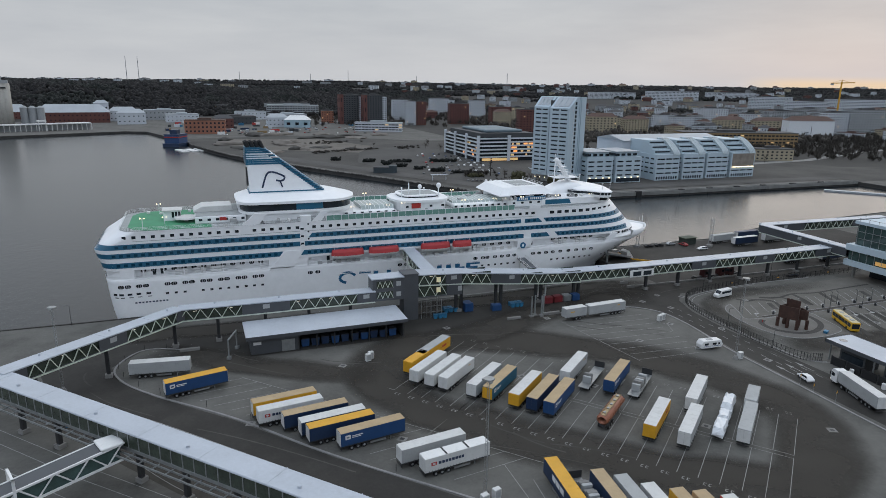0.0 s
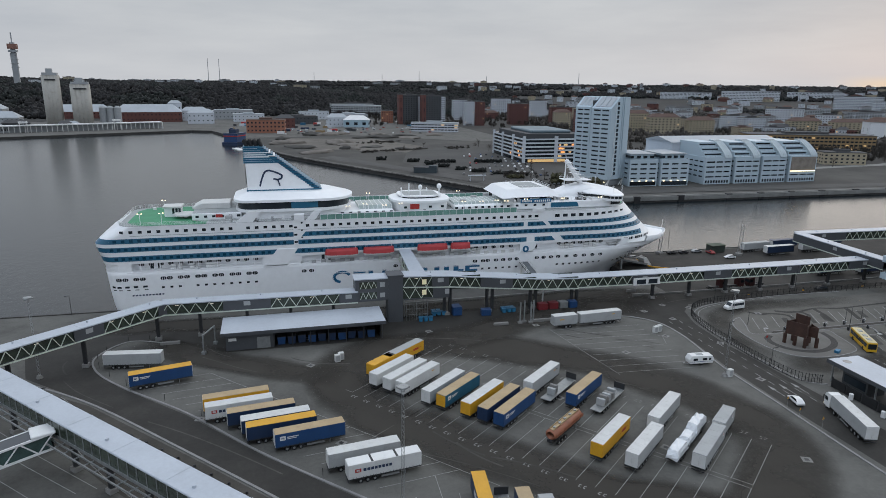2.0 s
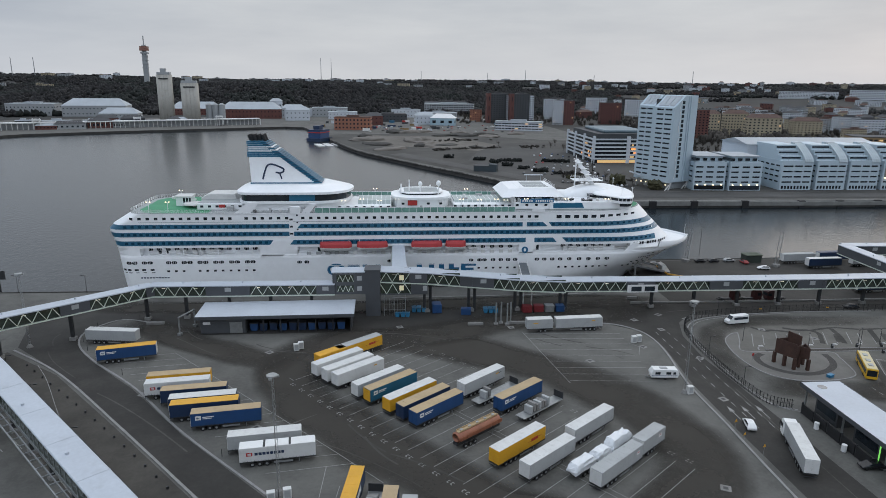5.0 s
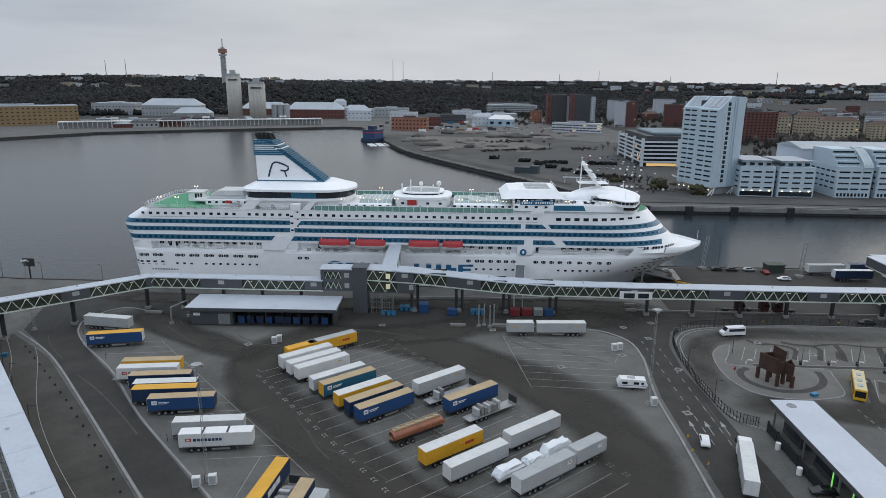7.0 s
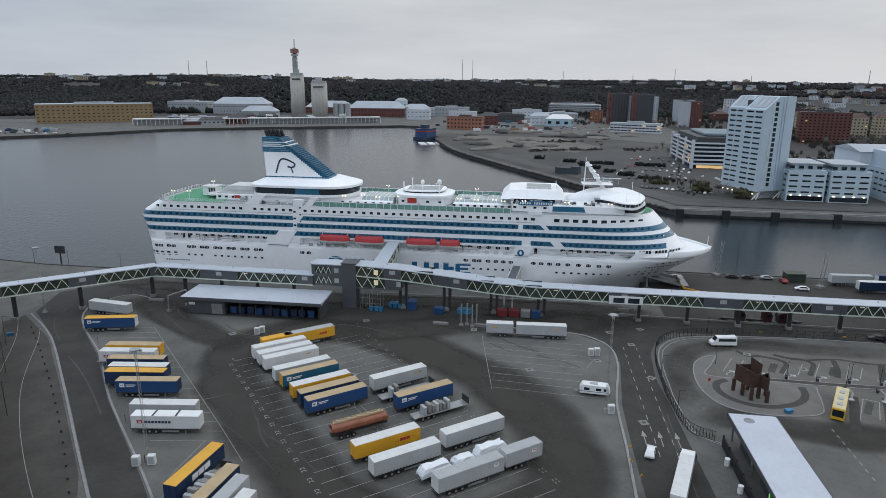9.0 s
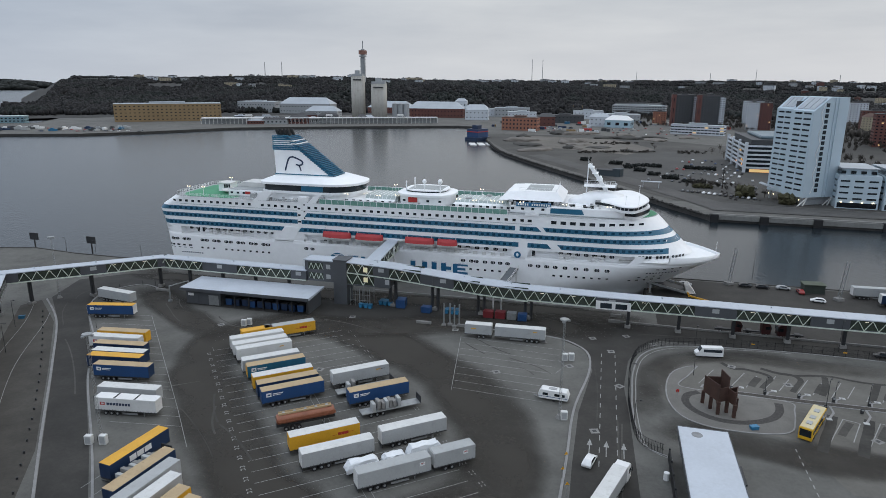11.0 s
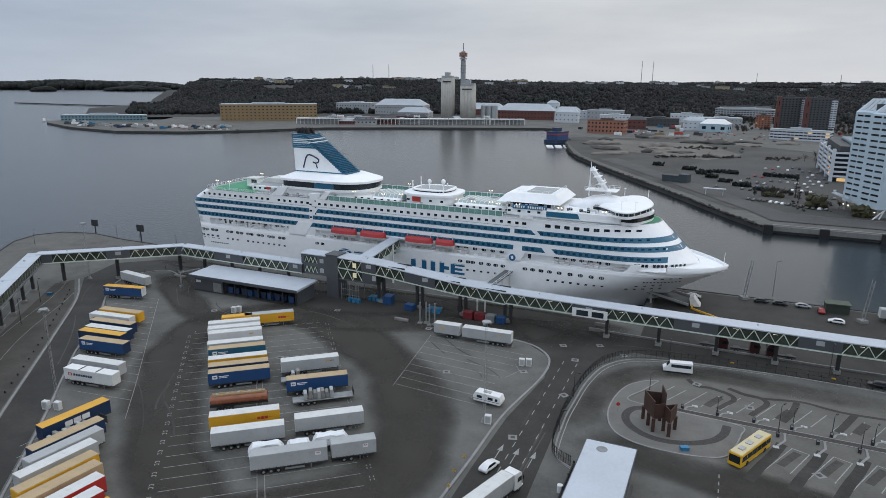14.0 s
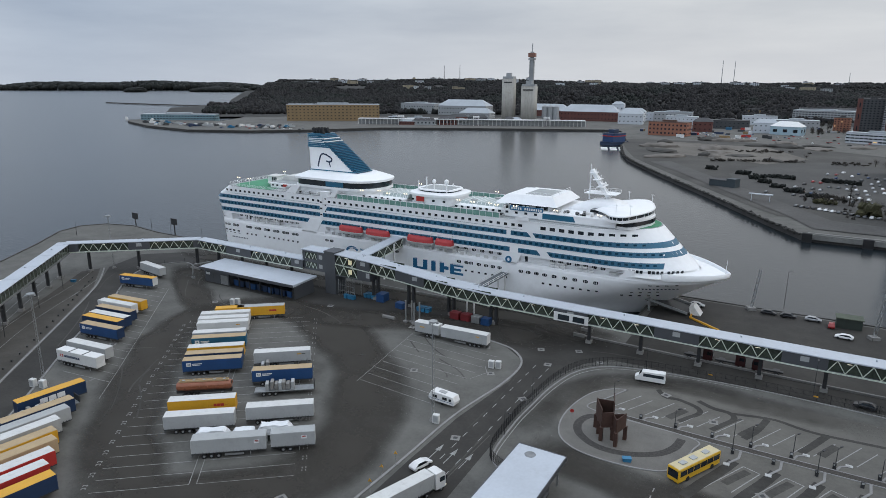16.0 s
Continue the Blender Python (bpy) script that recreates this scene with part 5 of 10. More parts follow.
rail(bm, [(lx(106.4), -8.2), (lx(118.8), -8.2), (lx(118.8), 8.2)], 32.8, h=0.8)
part("house_rail", bm, M_ship, ship)
# glazed roof of the promenade
bm = bmesh.new()
profile_pts = [(-6.5, 26.6), (-5.2, 28.2), (5.2, 28.2), (6.5, 26.6)]
for x0, x1 in ((50.5, 62), (84, 103.5)):
    bm = bmesh.new()
    a = [bm.verts.new((lx(x0), y, z)) for y, z in profile_pts]
    b = [bm.verts.new((lx(x1), y, z)) for y, z in profile_pts]
    for i in range(3):
        bm.faces.new((a[i], b[i], b[i + 1], a[i + 1]))
    bm.faces.new(a[::-1])
    bm.faces.new(b)
    part("skylight", bm, mat("pale_skylight", (0.36, 0.42, 0.41), 0.3, scale=0.3, vary=0.25), ship, "pale glazed skylight")
bm = bmesh.new()
for x in list(np.arange(50.5, 62.1, 1.6)) + list(np.arange(84, 103.6, 1.6)):
    for (y0, z0), (y1, z1) in zip(profile_pts, profile_pts[1:]):
        beam(bm, (lx(x), y0, z0 + 0.03), (lx(x), y1, z1 + 0.03), 0.12, 0.12)
part("skylight_grille", bm, M_ship, ship, kind="stuff")
# raised cabin with a chamfered roof forward, its sign
bm = bmesh.new()
prism(bm, [(lx(104), -10), (lx(118.5), -10), (lx(118.5), 10), (lx(104), 10)], 28.5, 31.0)
part("upper_house", bm, M_ship, ship)
bm = bmesh.new()
a = [bm.verts.new(p) for p in ((lx(103.2), -11.4, 30.2), (lx(121.5), -11.4, 30.2), (lx(121.5), 11.4, 30.2), (lx(103.2), 11.4, 30.2))]
b = [bm.verts.new(p) for p in ((lx(106.2), -8.4, 32.8), (lx(119.0), -8.4, 32.8), (lx(119.0), 8.4, 32.8), (lx(106.2), 8.4, 32.8))]
for i in range(4):
    bm.faces.new((a[i], a[(i + 1) % 4], b[(i + 1) % 4], b[i]))
bm.faces.new(b)
bm.faces.new(a[::-1])
part("upper_roof", bm, M_ship, ship, "white chamfered roof")
bm = bmesh.new()
box(bm, lx(104.6), lx(118.2), -10.1, 10.1, 28.7, 30.1)
part("house_glazing", bm, M_glass_dark, ship, "dark glazing under the chamfered roof")
bm = bmesh.new()
vs = [bm.verts.new(p) for p in ((lx(100.0), -11.2, 29.9), (lx(103.4), -11.2, 30.0), (lx(106.2), -8.4, 32.7), (lx(102.6), -8.4, 32.5), (lx(100.0), 11.2, 29.9), (lx(103.4), 11.2, 30.0), (lx(106.2), 8.4, 32.7), (lx(102.6), 8.4, 32.5))]
for f in ((0, 1, 2, 3), (7, 6, 5, 4), (3, 2, 6, 7), (0, 3, 7, 4), (0, 4, 5, 1)):
    bm.faces.new([vs[i] for i in f])
part("aft_canopy", bm, M_ship, ship, "white sloping canopy at the house's aft end")
bm = bmesh.new()
box(bm, lx(106.2), lx(117.6), -12.95, -12.7, 28.4, 29.8)
part("name_board", bm, M_blue_let, ship, "blue name board")
for k in range(14):
    if k == 5:
        continue
    bm = bmesh.new()
    box(bm, lx(106.7 + k * 0.77), lx(107.15 + k * 0.77), -13.05, -12.9, 28.75, 29.45)
    part("name_mark", bm, M_white, ship, "white bar of the name board")
# bridge with wings
bm = bmesh.new()
BR = smooth_line([(133.5, 8.6), (136.5, 11.2), (139.5, 15.4), (141.2, 16.2), (143.6, 16.0), (145.6, 12.6), (147.6, 6.6), (148.4, 3.0), (148.6, 0)], 3)
br = [(lx(x), -y) for x, y in BR] + [(lx(x), y) for x, y in BR[-2::-1]]
prism(bm, br, 28.5, 29.3)
part("bridge_base", bm, M_ship, ship)
bm = bmesh.new()
prism(bm, [(x + 0.6, y * 0.78) for x, y in br], 25.95, 28.55)
part("bridge_front", bm, M_ship, ship)
bm = bmesh.new()
prism(bm, [(x + 0.75, y * 0.79) for x, y in br], 26.9, 28.1)
part("front_window", bm, M_glass_dark, ship, "dark curved windows below the bridge")
bm = bmesh.new()
prism(bm, scaled(br, 0.985), 29.3, 30.5)
part("bridge_window", bm, M_glass_dark, ship, "dark raked bridge windows")
for x, y in scaled(br, 0.99)[4::2]:
    bm = bmesh.new()
    box(bm, x - 0.08, x + 0.08, y - 0.08, y + 0.08, 29.25, 30.4)
    part("window_post", bm, M_ship, ship)
bm = bmesh.new()
rings = []
for k, dx, z in ((1.03, 0, 30.3), (1.04, 0, 30.5), (0.98, 0, 30.75), (0.84, -0.1, 30.95), (0.62, -0.3, 31.2), (0.34, -0.6, 31.45)):
    rings.append([bm.verts.new((x, y, z)) for x, y in scaled(br, k, dx)])
n = len(br)
for r0, r1 in zip(rings, rings[1:]):
    for i in range(n):
        bm.faces.new((r0[i], r0[(i + 1) % n], r1[(i + 1) % n], r1[i]))
bm.faces.new(rings[-1])
bm.faces.new(rings[0][::-1])
part("bridge_roof", bm, M_ship, ship, "white streamlined bridge roof", smooth=True)
bm = bmesh.new()
rows = []
for x, w, z in ((122.5, 3.4, 29.4), (125.5, 4.4, 30.6), (129.5, 5.0, 32.2), (134, 5.2, 32.9), (137.5, 4.8, 32.5), (140.5, 4.0, 31.5)):
    rows.append([bm.verts.new((lx(x), w * math.copysign(abs(math.cos(a)) ** 0.6, math.cos(a)), 28.6 + (z - 28.6) * math.sin(a) ** 0.7 if a not in (0, math.pi) else 28.6)) for a in [math.pi * k / 12 for k in range(13)]])
for r0, r1 in zip(rows, rows[1:]):
    for i in range(12):
        bm.faces.new((r0[i], r0[i + 1], r1[i + 1], r1[i]))
bm.faces.new(rows[0][::-1])
bm.faces.new(rows[-1])
bmesh.ops.recalc_face_normals(bm, faces=list(bm.faces))
part("wheelhouse_hump", bm, M_ship, ship, "smooth white housing below the mast", smooth=True)
bm = bmesh.new()
box(bm, lx(131.5), lx(137.6), -8.7, 8.7, 29.5, 30.3)
part("wheelhouse_window", bm, M_glass_dark, ship, "dark side windows of the wheelhouse")
bm = bmesh.new()
fo = [(x, w) for x, w in outline(25.95) if x > 143.5]
prism(bm, [(lx(x) - 0.5, -w * 0.92) for x, w in fo] + [(lx(x) - 0.5, w * 0.92) for x, w in fo[-2::-1]], 25.98, 26.1)
part("fore_deck", bm, M_green, ship, "green deck before the bridge")
# masts
bm = bmesh.new()
beam(bm, (lx(134.8), -0.9, 32.9), (lx(128.6), -0.5, 41.6), 0.7, 1.1)
beam(bm, (lx(134.8), 0.9, 32.9), (lx(128.6), 0.5, 41.6), 0.7, 1.1)
beam(bm, (lx(128.2), 0, 32.0), (lx(128.4), 0, 41.2), 0.35, 0.35)
box(bm, lx(127.4), lx(137.6), -3.0, 3.0, 34.3, 34.5)
for y in (-3.0, 3.0):
    rail(bm, [(lx(127.4), y), (lx(137.6), y)], 34.5, 0.9, 1.6)
for z, w, x in ((36.5, 3.4, 132.4), (38.6, 2.8, 130.9), (40.6, 2.0, 129.5)):
    box(bm, lx(x) - 1.1, lx(x) + 0.9, -w, w, z, z + 0.18)
    for s in (-1, 1):
        tube(bm, (lx(x), s * w * 0.9, z), (lx(x), s * w * 0.9, z + 1.2), 0.09, 5)
box(bm, lx(132.5), lx(133.0), -2.2, 2.2, 37.1, 37.5)
tube(bm, (lx(128.5), 0, 41.3), (lx(128.3), 0, 43.4), 0.1, 5)
part("radar_mast", bm, M_ship, ship, "raked white radar mast")
for x, y, z0, z1, r in ((78.4, -6, 30.2, 33.6, 0.85), (72.1, -4, 30.8, 33.2, 0.75), (65.4, -4, 30.0, 33.2, 0.3), (68.3, -3, 30.8, 34.6, 0.25), (76.0, 3, 30.9, 31.8, 0.3)):
    bm = bmesh.new()
    tube(bm, (lx(x), y, z0 - 0.3), (lx(x), y, z1), 0.22, 8)
    ball(bm, (lx(x), y, z1 + r * 0.7), r, 2, 1.15)
    part("dome_mast", bm, M_ship, ship, "white satellite dome on a post")
bm = bmesh.new()
for x, y in ((145, -13), (146, 10), (141, -14), (138, 12)):
    tube(bm, (lx(x), y, 30.8), (lx(x), y, 33.8), 0.07, 5)
    box(bm, lx(x) - 0.5, lx(x) + 0.5, y - 0.05, y + 0.05, 33.4, 33.5)
part("aerial", bm, M_ship, ship)
bm = bmesh.new()
tube(bm, (lx(171.2), 0, 12.6), (lx(171.4), 0, 17.6), 0.12, 6, 0.05)
part("jack_staff", bm, M_ship, ship)
bm = bmesh.new()
for x, y in ((162, 2.2), (162, -2.2), (158, 0)):
    box(bm, lx(x) - 0.8, lx(x) + 0.8, y - 0.6, y + 0.6, 12.6, 13.6)
    tube(bm, (lx(x), y - 1, 13.4), (lx(x), y + 1, 13.4), 0.5, 10)
part("mooring_winch", bm, M_ship, ship)
bm = bmesh.new()
o = [p for p in outline(12.58) if p[0] > 158]
prism(bm, [(lx(x) - 0.9, -w * 0.93) for x, w in o] + [(lx(x) - 0.9, w * 0.93) for x, w in o[-2::-1]], 12.7, lambda x, y: 14.1 - 0.9 * min(max((x - lx(158)) / 14, 0), 1))
part("whaleback", bm, M_ship, ship, "white raised foredeck cover")
# stern furniture
bm = bmesh.new()
tube(bm, (lx(-5.2), -4.2, 27.0), (lx(-5.2), -4.2, 27.5), 3.6, 20, 3.3)
tube(bm, (lx(-5.2), -4.2, 26.0), (lx(-5.2), -4.2, 27.0), 0.5, 8)
part("deck_bar", bm, M_tarpwhite, ship, "round pale canopy over the deck bar")
bm = bmesh.new()
box(bm, lx(-11.8), lx(-6.8), -2.4, 2.6, 26.04, 29.0)
part("deck_kiosk", bm, M_ship, ship, "white deck kiosk")
bm = bmesh.new()
box(bm, lx(-12.2), lx(-6.4), -2.9, 3.0, 29.0, 29.4)
part("kiosk_roof", bm, M_tarpwhite, ship)
for k in range(3):
    bm = bmesh.new()
    box(bm, lx(-9.4 + k * 0.95), lx(-8.7 + k * 0.95), -2.46, -2.38, 27.0, 28.8)
    part("kiosk_window", bm, M_glass_dark, ship)
bm = bmesh.new()
profile(bm, [(lx(-3.0), 28.4), (lx(9.0), 28.4), (lx(8.6), 30.3), (lx(-0.4), 30.3), (lx(-3.0), 29.0)], -3.6, 4.6)
bevel(bm, 0.15, 1)
part("stern_house", bm, M_tarpwhite, ship, "pale stepped house on the stern deck")
bm = bmesh.new()
box(bm, lx(-2.4), lx(12.3), -10.3, 10.3, 28.41, 28.46)
part("roof_mat", bm, M_ship_deck, ship, "grey roof covering")
bm = bmesh.new()
box(bm, lx(4.6), lx(6.6), -10.62, -10.5, 26.9, 27.9)
part("red_notice", bm, M_red, ship, "dark red notice panel")
for x, y in ((-17.1, -13.6), (-11, -13.6), (-13.6, 9.5), (46, -12.8), (52, -10), (58, -12.8), (64, -10.5), (86, -11), (92, -12), (98, -11), (101, -12.5), (90, 11), (72, 12), (56, 12), (108, -13), (122, -13.4), (136, -13.8)):
    bm = bmesh.new()
    z0 = 28.8 if x > 103 else 26.0
    hgt = 0.9 if x > 103 else 3.3
    tube(bm, (lx(x), y, z0), (lx(x), y, z0 + hgt), 0.08, 6)
    box(bm, lx(x) - 0.6, lx(x) + 0.6, y - 0.06, y + 0.06, z0 + hgt - 0.1, z0 + hgt)
    lp = part("deck_lamp", bm, M_ship, ship)
    for d in (-0.55, 0.55):
        bm = bmesh.new()
        ball(bm, (lx(x) + d, y, z0 + hgt + 0.12), 0.2, 1)
        part("bulb", bm, M_lamp, lp, "glowing warm lamp")
for x in np.arange(-17, -3, 4.2):
    bm = bmesh.new()
    y = 9.5 + 2.0 * math.sin(x)
    box(bm, lx(x) - 0.5, lx(x) + 0.5, y - 0.5, y + 0.5, 26.0, 26.8)
    part("deck_bench", bm, M_white, ship)

# lifeboats
def lifeboat(x0, x1, small=False):
    b = tagged(new("lifeboat"), "lifeboat with a red canopy")
    b.parent = ship
    L = (x1 - x0) / 2 - 0.3
    xc, y = lx((x0 + x1) / 2), -HB - 0.55
    for nm, z0, z1, k0, k1, m_, lab in (("boat_hull", 13.3, 14.35, 0.55, 1.0, M_white, "white lower hull"), ("canopy", 14.35, 16.2, 1.0, 0.62, M_orange, "orange-red canopy")):
        bm = bmesh.new()
        rows = []
        for z, k in ((z0, k0), (z0 + (z1 - z0) * 0.6, k0 + (k1 - k0) * (0.8 if z0 < 14 else 0.35)), (z1, k1)):
            row = []
            for i in range(20):
                a = 2 * math.pi * i / 20
                ca, sa_ = math.cos(a), math.sin(a)
                row.append(bm.verts.new((xc + L * (0.86 + 0.14 * k) * math.copysign(abs(ca) ** 0.75, ca), y + 1.75 * k * math.copysign(abs(sa_) ** 0.8, sa_), z)))
            rows.append(row)
        for r0, r1 in zip(rows, rows[1:]):
            for i in range(20):
                bm.faces.new((r0[i], r0[(i + 1) % 20], r1[(i + 1) % 20], r1[i]))
        bm.faces.new(rows[-1])
        bm.faces.new(rows[0][::-1])
        part(nm, bm, m_, b, lab, smooth=False)
    for s in (-1, 1):
        bm = bmesh.new()
        xx = xc + s * L * 0.82
        beam(bm, (xx, -HB + 2.6, DECK3), (xx, -HB + 2.2, 17.4), 0.3, 0.4)
        beam(bm, (xx, -HB + 2.3, 17.2), (xx, -HB - 0.7, 17.5), 0.3, 0.4)
        tube(bm, (xx, -HB - 0.55, 16.0), (xx, -HB - 0.55, 17.4), 0.07, 5)
        part("davit", bm, M_ship, b)


for x0, x1 in ((37.6, 49.0), (50.0, 61.0), (68.2, 79.4), (79.8, 87.4)):
    lifeboat(x0, x1)
for x in np.arange(33.5, 103, 3.1):
    bm = bmesh.new()
    box(bm, lx(x), lx(x) + 1.5, -HB + 0.05, -HB + 0.18, DECK3, DECK3 + 1.05)
    part("gallery_panel", bm, M_tarpwhite if int(x) % 3 else M_tarpgrey, ship, "pale panel in the gallery rail")
# blue boot-topping at the waterline, rubbing strakes
for sd in (-1, 1):
    part("boot_topping", band(-3.2, -1.5, -20, 146, grow=0.05, sides=(sd,)), M_blue, ship, "blue boot-topping at the waterline")
    part("rubbing_strake", band(7.75, 7.95, -22, 112, grow=0.14, sides=(sd,)), M_ship, ship)
    part("rubbing_strake", band(11.45, 11.7, -22, 150, grow=0.16, sides=(sd,)), M_ship, ship)
    part("deck_edge", band(25.7, 25.98, -20, 149, grow=0.16, sides=(sd,)), M_ship, ship)
    # grey strip: the thin shadow of a groove, put on as colour
    part("deck_edge", band(23.0, 23.12, -20, 112, grow=0.10, sides=(sd,)), M_tarpgrey, ship)
part("boot_topping", ring_band(-3.2, -1.5, -20, bow=False, grow=0.05), M_blue, ship, "blue boot-topping round the stern")
# small gear on the open decks
rg = random.Random(12)
GEAR = [("locker", box_mesh("locker", M_white, -0.7, 0.7, -0.35, 0.35, 0, 0.9, bev=0.06)), ("deck_vent", box_mesh("deck_vent", M_tarpgrey, -0.4, 0.4, -0.4, 0.4, 0, 1.3, bev=0.1)),
        ("bench", box_mesh("bench", M_dark, -0.9, 0.9, -0.25, 0.25, 0, 0.45)), ("planter", box_mesh("planter", M_fir, -0.5, 0.5, -0.5, 0.5, 0, 0.8, bev=0.1))]
for k in range(84):
    nm, me = rg.choice(GEAR)
    zone = rg.choice(((13, 35, -14.6, -12.6, 26.0), (44, 103, -14.8, -10.2, 26.0), (44, 103, 10.2, 14.8, 26.0), (119, 134, -12.4, -7.5, 28.8), (104, 118, -12.3, -11.6, 28.6)))
    shared(nm, me, ship, pose(lx(rg.uniform(zone[0], zone[1])), rg.uniform(zone[2], zone[3]), zone[4], 0, 0, rg.choice((0, 90))))
# grey panels on the forward roofs
for x0, x1, y0, y1, z in ((108.5, 117, -6, 6, 32.8), (66.5, 78.5, -4.6, 4.6, 31.0)):
    bm = bmesh.new()
    box(bm, lx(x0), lx(x1), y0, y1, z + 0.003, z + 0.06)
    part("roof_mat", bm, M_ship_deck, ship, "grey roof covering")
# gangway port below the walkway bridge
bm = bmesh.new()
box(bm, lx(58), lx(68), -HB - 0.06, -HB + 0.3, 5.0, 10.6)
part("shell_door", bm, M_ship, ship, "white shell door")

# ---- lorry trailers ----
bm = bmesh.new()
bmesh.ops.create_cone(bm, cap_ends=True, segments=14, radius1=0.5, radius2=0.5, depth=0.36, matrix=pose(0, 0, 0, 90))
TYRE = finish("tyre", bm, M_black)
bm = bmesh.new()
bmesh.ops.create_cone(bm, cap_ends=True, segments=10, radius1=0.27, radius2=0.24, depth=0.39, matrix=pose(0, 0, 0, 90))
RIM = finish("rim", bm, M_steel)
TR = {}


def trailer_meshes(L):
    """Shared meshes for a box trailer of length L: body, roof, rear door, front, chassis, leg, guard."""
    if L in TR:
        return TR[L]
    h = L / 2
    bm = bmesh.new()
    box(bm, -h, h, -1.26, 1.26, 1.2, 3.94)
    bevel(bm, 0.05, 2)
    body = finish("body", bm, M_tarpwhite)
    bm = bmesh.new()
    box(bm, -h + 0.02, h - 0.02, -1.24, 1.24, 3.93, 3.99)
    for x in np.arange(-h + 1.5, h - 1, 2.2):
        box(bm, x - 0.03, x + 0.03, -1.25, 1.25, 3.98, 4.005)
    roof = finish("roof", bm, M_tarpwhite)
    bm = bmesh.new()
    for y0, y1 in ((-1.2, -0.02), (0.02, 1.2)):
        box(bm, -h - 0.05, -h + 0.01, y0, y1, 1.25, 3.85)
    rear = finish("rear_door", bm, M_white)
    front = box_mesh("front_wall", M_white, h - 0.01, h + 0.04, -1.2, 1.2, 1.25, 3.9)
    bm = bmesh.new()
    box(bm, -h, h, -1.27, -1.2, 1.05, 1.24)
    box(bm, -h, h, 1.2, 1.27, 1.05, 1.24)
    for y in (-0.5, 0.5):
        box(bm, -h + 0.2, h - 0.3, y - 0.08, y + 0.08, 0.8, 1.15)
    for x in (-h + 0.1, -h + 4.8, 0, h - 3.2):
        box(bm, x - 0.1, x + 0.1, -1.2, 1.2, 0.9, 1.1)
    box(bm, -h - 0.02, -h + 0.1, -1.2, 1.2, 0.45, 0.6)
    chassis = finish("chassis", bm, M_dark)
    leg = box_mesh("landing_leg", M_steel, -0.09, 0.09, -0.09, 0.09, 0.0, 1.0)
    guard = box_mesh("side_guard", M_steel, -1.7, 1.7, -0.03, 0.03, 0.45, 0.85)
    bm = bmesh.new()
    for x in np.arange(-h + 0.8, h - 0.3, 0.62):
        for y in (-1.275, 1.275):
            box(bm, x - 0.03, x + 0.03, y - 0.012, y + 0.012, 1.08, 1.45)
    straps = finish("straps", bm, M_dark)
    TR[L] = (body, roof, rear, front, chassis, leg, guard, straps)
    return TR[L]


def bogie(t, xs):
    for x in xs:
        for y in (-1.0, 1.0):
            w = shared("wheel", TYRE, t, pose(x, y, 0.5))
            shared("rim", RIM, w)


def trailer(x, y, a, side, top, L=13.6, rear=None, front=None, logo=None, label="box trailer", legs=True, axles=3, guard=True, straps=True):
    """A parked trailer: a is the way its front points."""
    t = thing("lorry_trailer", x, y, 0, a, label, "trailer", "parked trailers")
    body, roof, rdoor, fwall, chassis, leg, gd, st = trailer_meshes(L)
    shared("body", body, t, material=side)
    shared("roof", roof, t, material=top)
    shared("rear_door", rdoor, t, material=rear or M_tarpwhite)
    shared("front_wall", fwall, t, material=front or side)
    shared("chassis", chassis, t)
    if straps:
        shared("straps", st, t)
    h = L / 2
    bogie(t, [-h + 2.2 + 1.31 * k for k in range(axles)])
    if legs:
        for yy in (-0.8, 0.8):
            shared("landing_leg", leg, t, pose(h - 3.0, yy, 0))
    if guard:
        for yy in (-1.2, 1.2):
            shared("side_guard", gd, t, pose(0.9, yy, 0))
    for lx0, lx1, z0, z1, m_ in logo or ():
        for s in (-1, 1):
            bm = bmesh.new()
            a0, a1 = (lx0, lx1) if s < 0 else (-lx1, -lx0)
            box(bm, a0, a1, s * 1.272 - 0.006, s * 1.272 + 0.006, z0, z1)
            part("lettering", bm, m_, t, "plain bar in place of lettering")
    return t


def frame_mark(m1, m2, x0=-5.9):
    """A square mark with a hollow and two bars of writing."""
    return [(x0, x0 + 1.1, 2.5, 3.4, m1), (x0 + 0.25, x0 + 0.85, 2.75, 3.1, m2), (x0 + 1.4, x0 + 3.6, 2.95, 3.15, m1), (x0 + 1.4, x0 + 3.2, 2.65, 2.8, m1)]


NEK = frame_mark(M_white, M_tarpblue)
NEKT = frame_mark(M_white, M_tarpteal)
EXP = [(2.4, 3.0, 2.3, 2.9, M_red), (3.05, 3.75, 2.3, 2.9, M_red), (3.8, 4.5, 2.3, 2.9, M_red), (1.3, 2.2, 2.45, 2.52, M_red), (4.7, 5.5, 2.6, 2.67, M_red)]
SCH = [(-5.6, -4.5, 2.35, 3.05, M_red), (-5.35, -4.75, 2.5, 2.9, M_white), (-4.1, -3.55, 2.4, 2.95, M_navy), (-3.4, -2.85, 2.4, 2.95, M_navy), (-2.7, -2.15, 2.4, 2.95, M_navy), (-2.0, -1.5, 2.4, 2.95, M_navy),
       (-1.35, -0.8, 2.4, 2.95, M_navy), (-0.65, -0.15, 2.4, 2.95, M_navy), (0.0, 0.5, 2.4, 2.95, M_navy), (0.65, 1.15, 2.4, 2.95, M_navy)]
BIG = [(-2.6, -1.1, 2.2, 3.3, M_white), (-0.9, 0.6, 2.2, 3.3, M_white), (0.8, 2.4, 2.2, 3.3, M_white)]
SMALL = [(3.6, 4.6, 3.0, 3.25, M_yellow), (4.7, 5.6, 3.05, 3.2, M_dark)]

